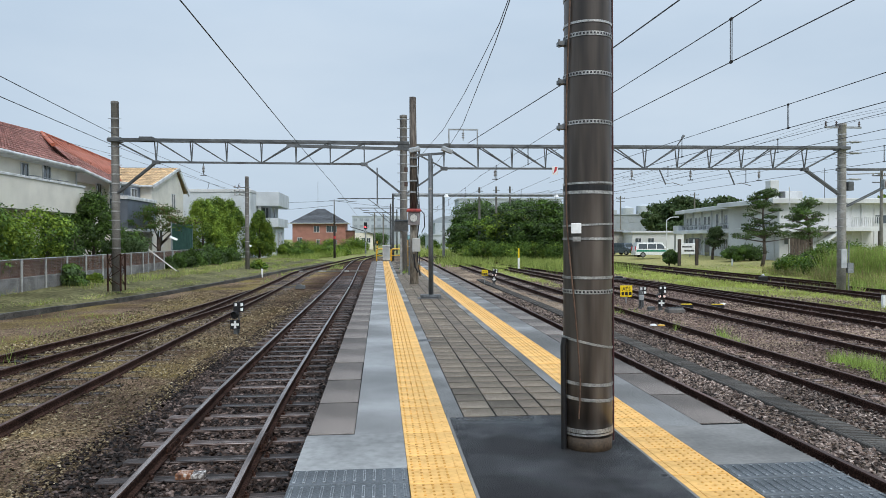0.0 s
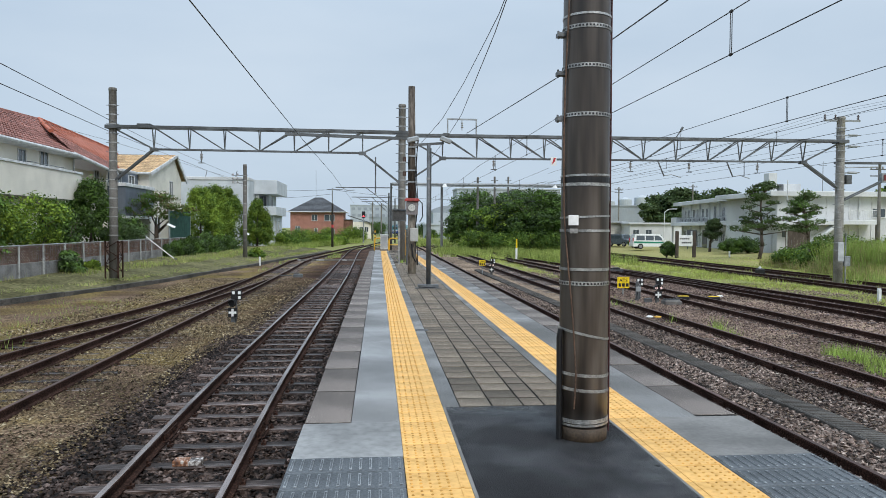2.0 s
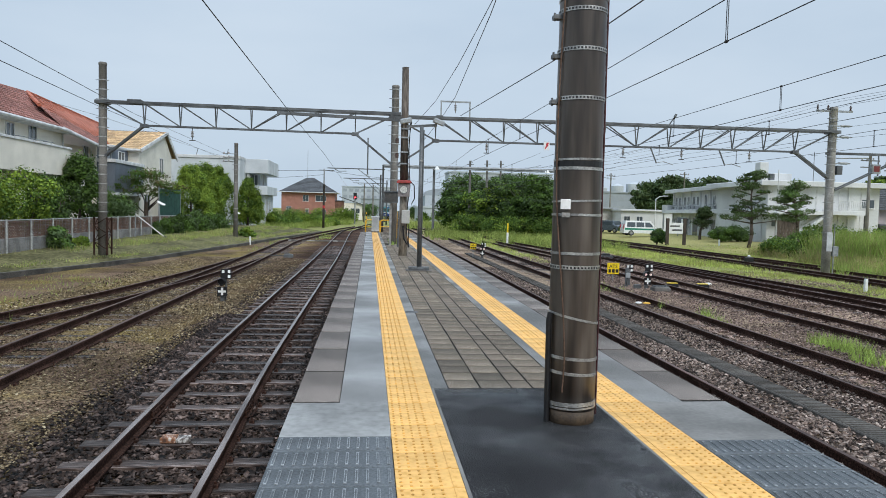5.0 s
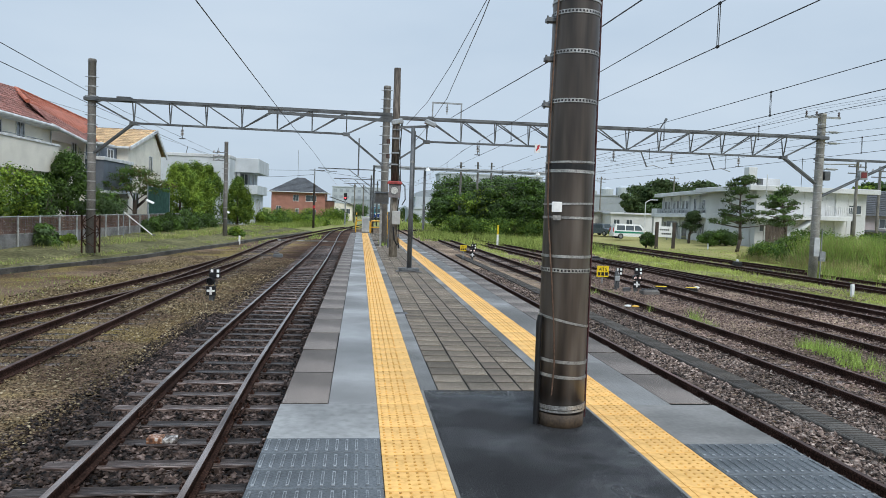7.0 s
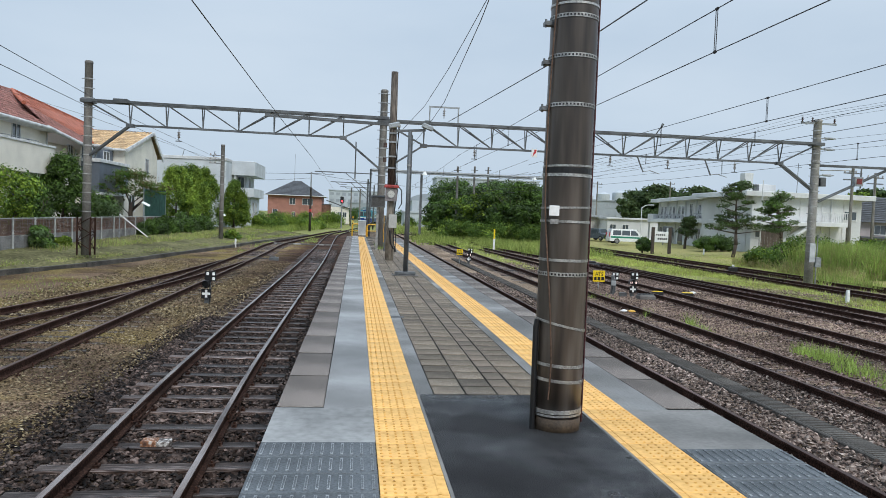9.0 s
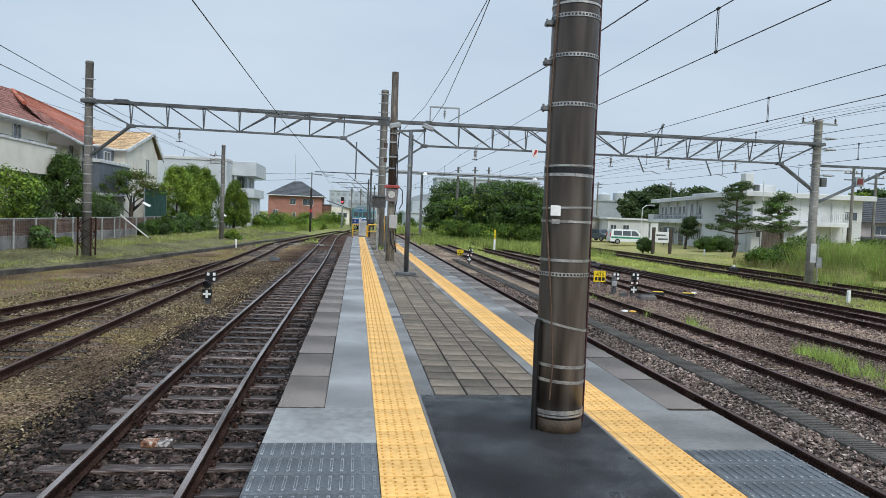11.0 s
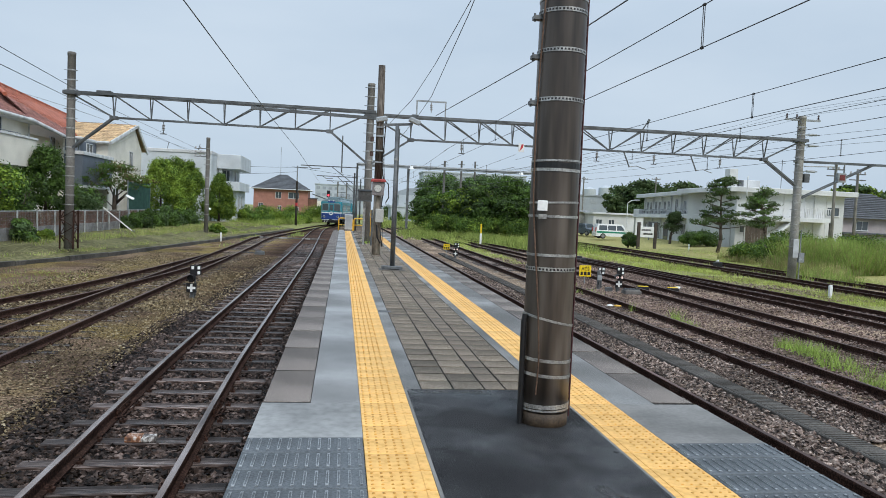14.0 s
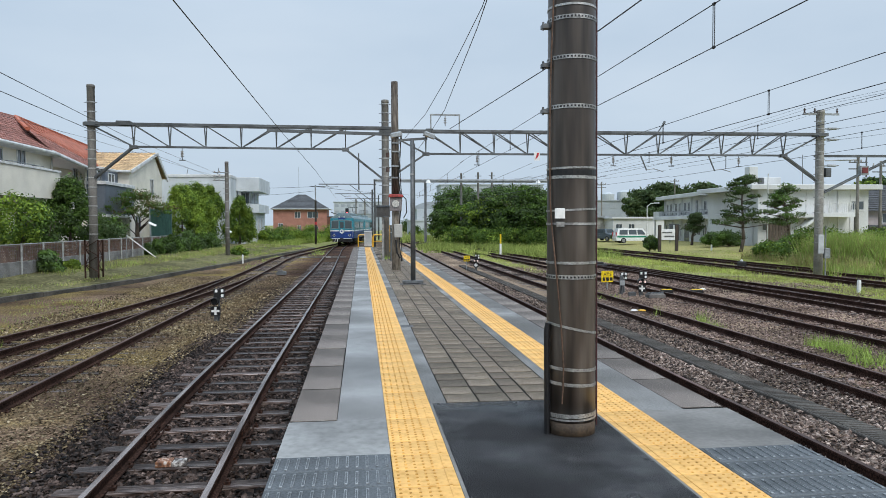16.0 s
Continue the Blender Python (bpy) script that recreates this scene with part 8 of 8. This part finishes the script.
for x0, x1, ytop in ((X_EDGE, X_YL0, Y_MAT), (X_YR1, X_EDGE2, Y_MAT - 0.15)):
    wdt = x1 - x0
    mat_mb = MB().box(0.003, wdt - 0.003, -0.146, 0.146, -0.02, 0.0, bevel=0.004)
    for i in range(12):
        x = (i + 0.5) * wdt / 12
        mat_mb.box(x - 0.009, x + 0.009, -0.11, 0.11, 0.0, 0.006, m=1)
        mat_mb.box(x - 0.005, x + 0.005, -0.09, 0.09, 0.006, 0.0075, m=0)
    mat_data = mat_mb.mesh("rubber_mat", [M_mat, M_matrib])
    for j in range(9):
        obj("rubber_mat", mat_data, None, platform, at=pose(x0, ytop - 0.15 - j * 0.3, 0.004))

cope = MB().box(-0.187, 0.187, -0.546, 0.546, -0.2, 0.0, bevel=0.006).mesh("coping_slab", M_coping)
for k in range(40):
    y = 6.36 + k * 1.12
    if y > PL1 - 0.5:
        break
    obj("coping_slab", cope, None, platform, at=pose((X_EDGE + X_COPE) / 2 + rnd.uniform(-0.004, 0.004), y, rnd.uniform(0.0, 0.004), 0, rnd.uniform(-0.3, 0.3), 0))
    obj("coping_slab", cope, None, platform, at=pose((X_COPE2 + X_EDGE2) / 2 + rnd.uniform(-0.006, 0.006), y + 0.02, rnd.uniform(0.0, 0.004), 0, rnd.uniform(-0.3, 0.3), 0))

slabs = {w: MB().box(-w / 2 + 0.003, w / 2 - 0.003, -0.1375, 0.1375, -0.05, 0.0, bevel=0.003).mesh("paving_slab", M_slab) for w in (0.28, 0.285, 0.3)}
slab_p = MB().box(-0.09, 0.09, -0.138, 0.138, -0.05, 0.0, bevel=0.003).mesh("smooth_slab", M_slabplain)
joined, count = MB(), 0
for k in range(146):
    y = Y_ASPH + 0.155 + k * 0.302
    for x, w in ((0.857, 0.285), (1.148, 0.28), (1.643, 0.3)):
        m = pose(x + rnd.uniform(-0.004, 0.004), y, rnd.uniform(0.0015, 0.003), rnd.uniform(-0.2, 0.2), rnd.uniform(-0.2, 0.2), rnd.uniform(-0.9, 0.9))
        if count < 255:
            obj("paving_slab", slabs[w], None, platform, at=m)
            count += 1
        else:
            joined.box(x - w / 2, x + w / 2, y - 0.146, y + 0.146, -0.05, rnd.uniform(-0.004, 0.003), bevel=0.006)
    obj("smooth_slab", slab_p, None, platform, at=pose(1.391, y, rnd.uniform(0.001, 0.002), 0, 0, rnd.uniform(-0.6, 0.6)))
jm = obj("far_paving", joined, M_slab, platform)
jm["kind"] = "stuff"
surf("concrete_margin", X_YL1, 0.708, Y_ASPH, PL1, M_grey2, "grey mortar margin", z=0.001)
surf("concrete_margin", 1.8, X_YR0 - 0.005, Y_ASPH, PL1, M_grey2, "grey margin", z=0.001)
drain = thing("drain_grate", pose(0.66, 11.0, 0.002), "small dark drain grate in the paving", "drain")
obj("grate", MB().box(-0.1, 0.1, -0.08, 0.08, -0.02, 0.006, bevel=0.003), M_dsteel, drain)
obj("slot", MB().box(-0.08, 0.08, -0.05, -0.02, 0.006, 0.007).box(-0.08, 0.08, 0.02, 0.05, 0.006, 0.007), M_black, drain)


# ---- loose ballast stones ----
def stones(name, areas, seed, mt, label):
    rng = np.random.default_rng(seed)
    octa = np.array([(1, 0, 0), (0, 1, 0), (-1, 0, 0), (0, -1, 0), (0, 0, 0.8), (0, 0, -0.5)], float)
    tri = np.array([(0, 1, 4), (1, 2, 4), (2, 3, 4), (3, 0, 4), (1, 0, 5), (2, 1, 5), (3, 2, 5), (0, 3, 5)])
    vs, fs, base = [], [], 0
    for x0, x1, y0, y1, z, s, cnt in areas:
        k = cnt
        c = np.stack([rng.uniform(x0, x1, k), y0 + (y1 - y0) * rng.uniform(0, 1, k) ** 1.3, z + rng.uniform(-0.02, 0.015, k)], 1)
        a = rng.uniform(0, 6.28, k)
        sc = s * rng.uniform(0.5, 1.3, (k, 1, 1)) * np.stack([rng.uniform(0.7, 1.3, k), rng.uniform(0.7, 1.3, k), rng.uniform(0.6, 1.0, k)], 1)[:, None, :]
        v = (octa[None] + rng.normal(size=(k, 6, 3)) * 0.25) * sc
        ca, sa = np.cos(a)[:, None], np.sin(a)[:, None]
        v = np.stack([v[..., 0] * ca - v[..., 1] * sa, v[..., 0] * sa + v[..., 1] * ca, v[..., 2]], -1) + c[:, None, :]
        vs.append(v.reshape(-1, 3))
        fs.append((tri[None] + (np.arange(k) * 6)[:, None, None]).reshape(-1, 3) + base)
        base += k * 6
    me = bpy.data.meshes.new(name)
    me.from_pydata(np.concatenate(vs).tolist(), [], np.concatenate(fs).tolist())
    me.materials.append(mt)
    me.update()
    return tagged(new(name, me), label, "ballast", kind="stuff")


gz = GROUND + 0.05
stones("ballast", [(-3.5, -0.75, 5.5, 14, gz - 0.068, 0.034, 17000), (-3.7, -0.75, 12, 34, gz - 0.068, 0.036, 15000), (-4.0, -3.3, 5.5, 20, gz - 0.05, 0.03, 4200)], 10, M_stonedark, "dark wet ballast between the sleepers")
stones("ballast", [(4.2, 6.1, 5, 16, gz, 0.032, 15000), (6.6, 8.0, 8, 24, gz, 0.028, 13000), (5.4, 6.1, 16, 34, gz, 0.036, 3000)], 11, M_stone, "loose dark grey ballast stones")
stones("ballast", [(-8.0, -3.6, 7, 22, gz - 0.015, 0.018, 22000), (-9.5, -3.2, 18, 38, gz - 0.015, 0.026, 16000)], 13, M_stonesoil, "earthy loose stones in brown soil")
stones("ballast", [(8.0, 13, 9, 30, gz - 0.01, 0.028, 22000), (13, 17, 14, 34, gz - 0.01, 0.032, 9000), (9, 17, 28, 44, gz - 0.01, 0.042, 8000), (17.0, 20.4, 24, 34, gz - 0.02, 0.035, 3500)], 12, M_stonebrown, "loose brown ballast stones")


# ---- moving things ----
def motions():
    main = smooth_line(MAIN)
    # front face of the train along the track: seconds and distance ahead (y)
    plan = [(0, 262), (2, 236), (4, 209), (5.5, 194), (7, 174), (8, 160.5), (9, 147.5), (10, 135), (11, 124.5), (12, 115), (13, 106.5), (14, 98.8), (15, 92.4), (16, 87)]
    s_of = [0.0]
    for a, b in zip(main, main[1:]):
        s_of.append(s_of[-1] + (b - a).length)

    def s_at(y):
        for i in range(len(main) - 1):
            if main[i].y <= y <= main[i + 1].y:
                return s_of[i] + (y - main[i].y) / (main[i + 1].y - main[i].y) * (s_of[i + 1] - s_of[i])
        d = (main[-1] - main[-2]).normalized()
        return s_of[-1] + (y - main[-1].y) / d.y

    def point(s):
        if s >= s_of[-1]:
            d = (main[-1] - main[-2]).normalized()
            return main[-1] + d * (s - s_of[-1])
        return along(main, s)[0]

    for car, gap in ((front_car, 0.0), (rear_car, 18.7)):
        rows = []
        for t, y in plan:
            s0 = s_at(y) + gap
            a, b = point(s0 + 2.6), point(s0 + 15.2)
            d = (a - b).normalized()
            f = a + d * 2.6
            rows.append((t, pose(f.x, f.y, RAIL_Z, 0, 0, math.degrees(math.atan2(-d.x, d.y)))))
        walk(car, rows)


motions()
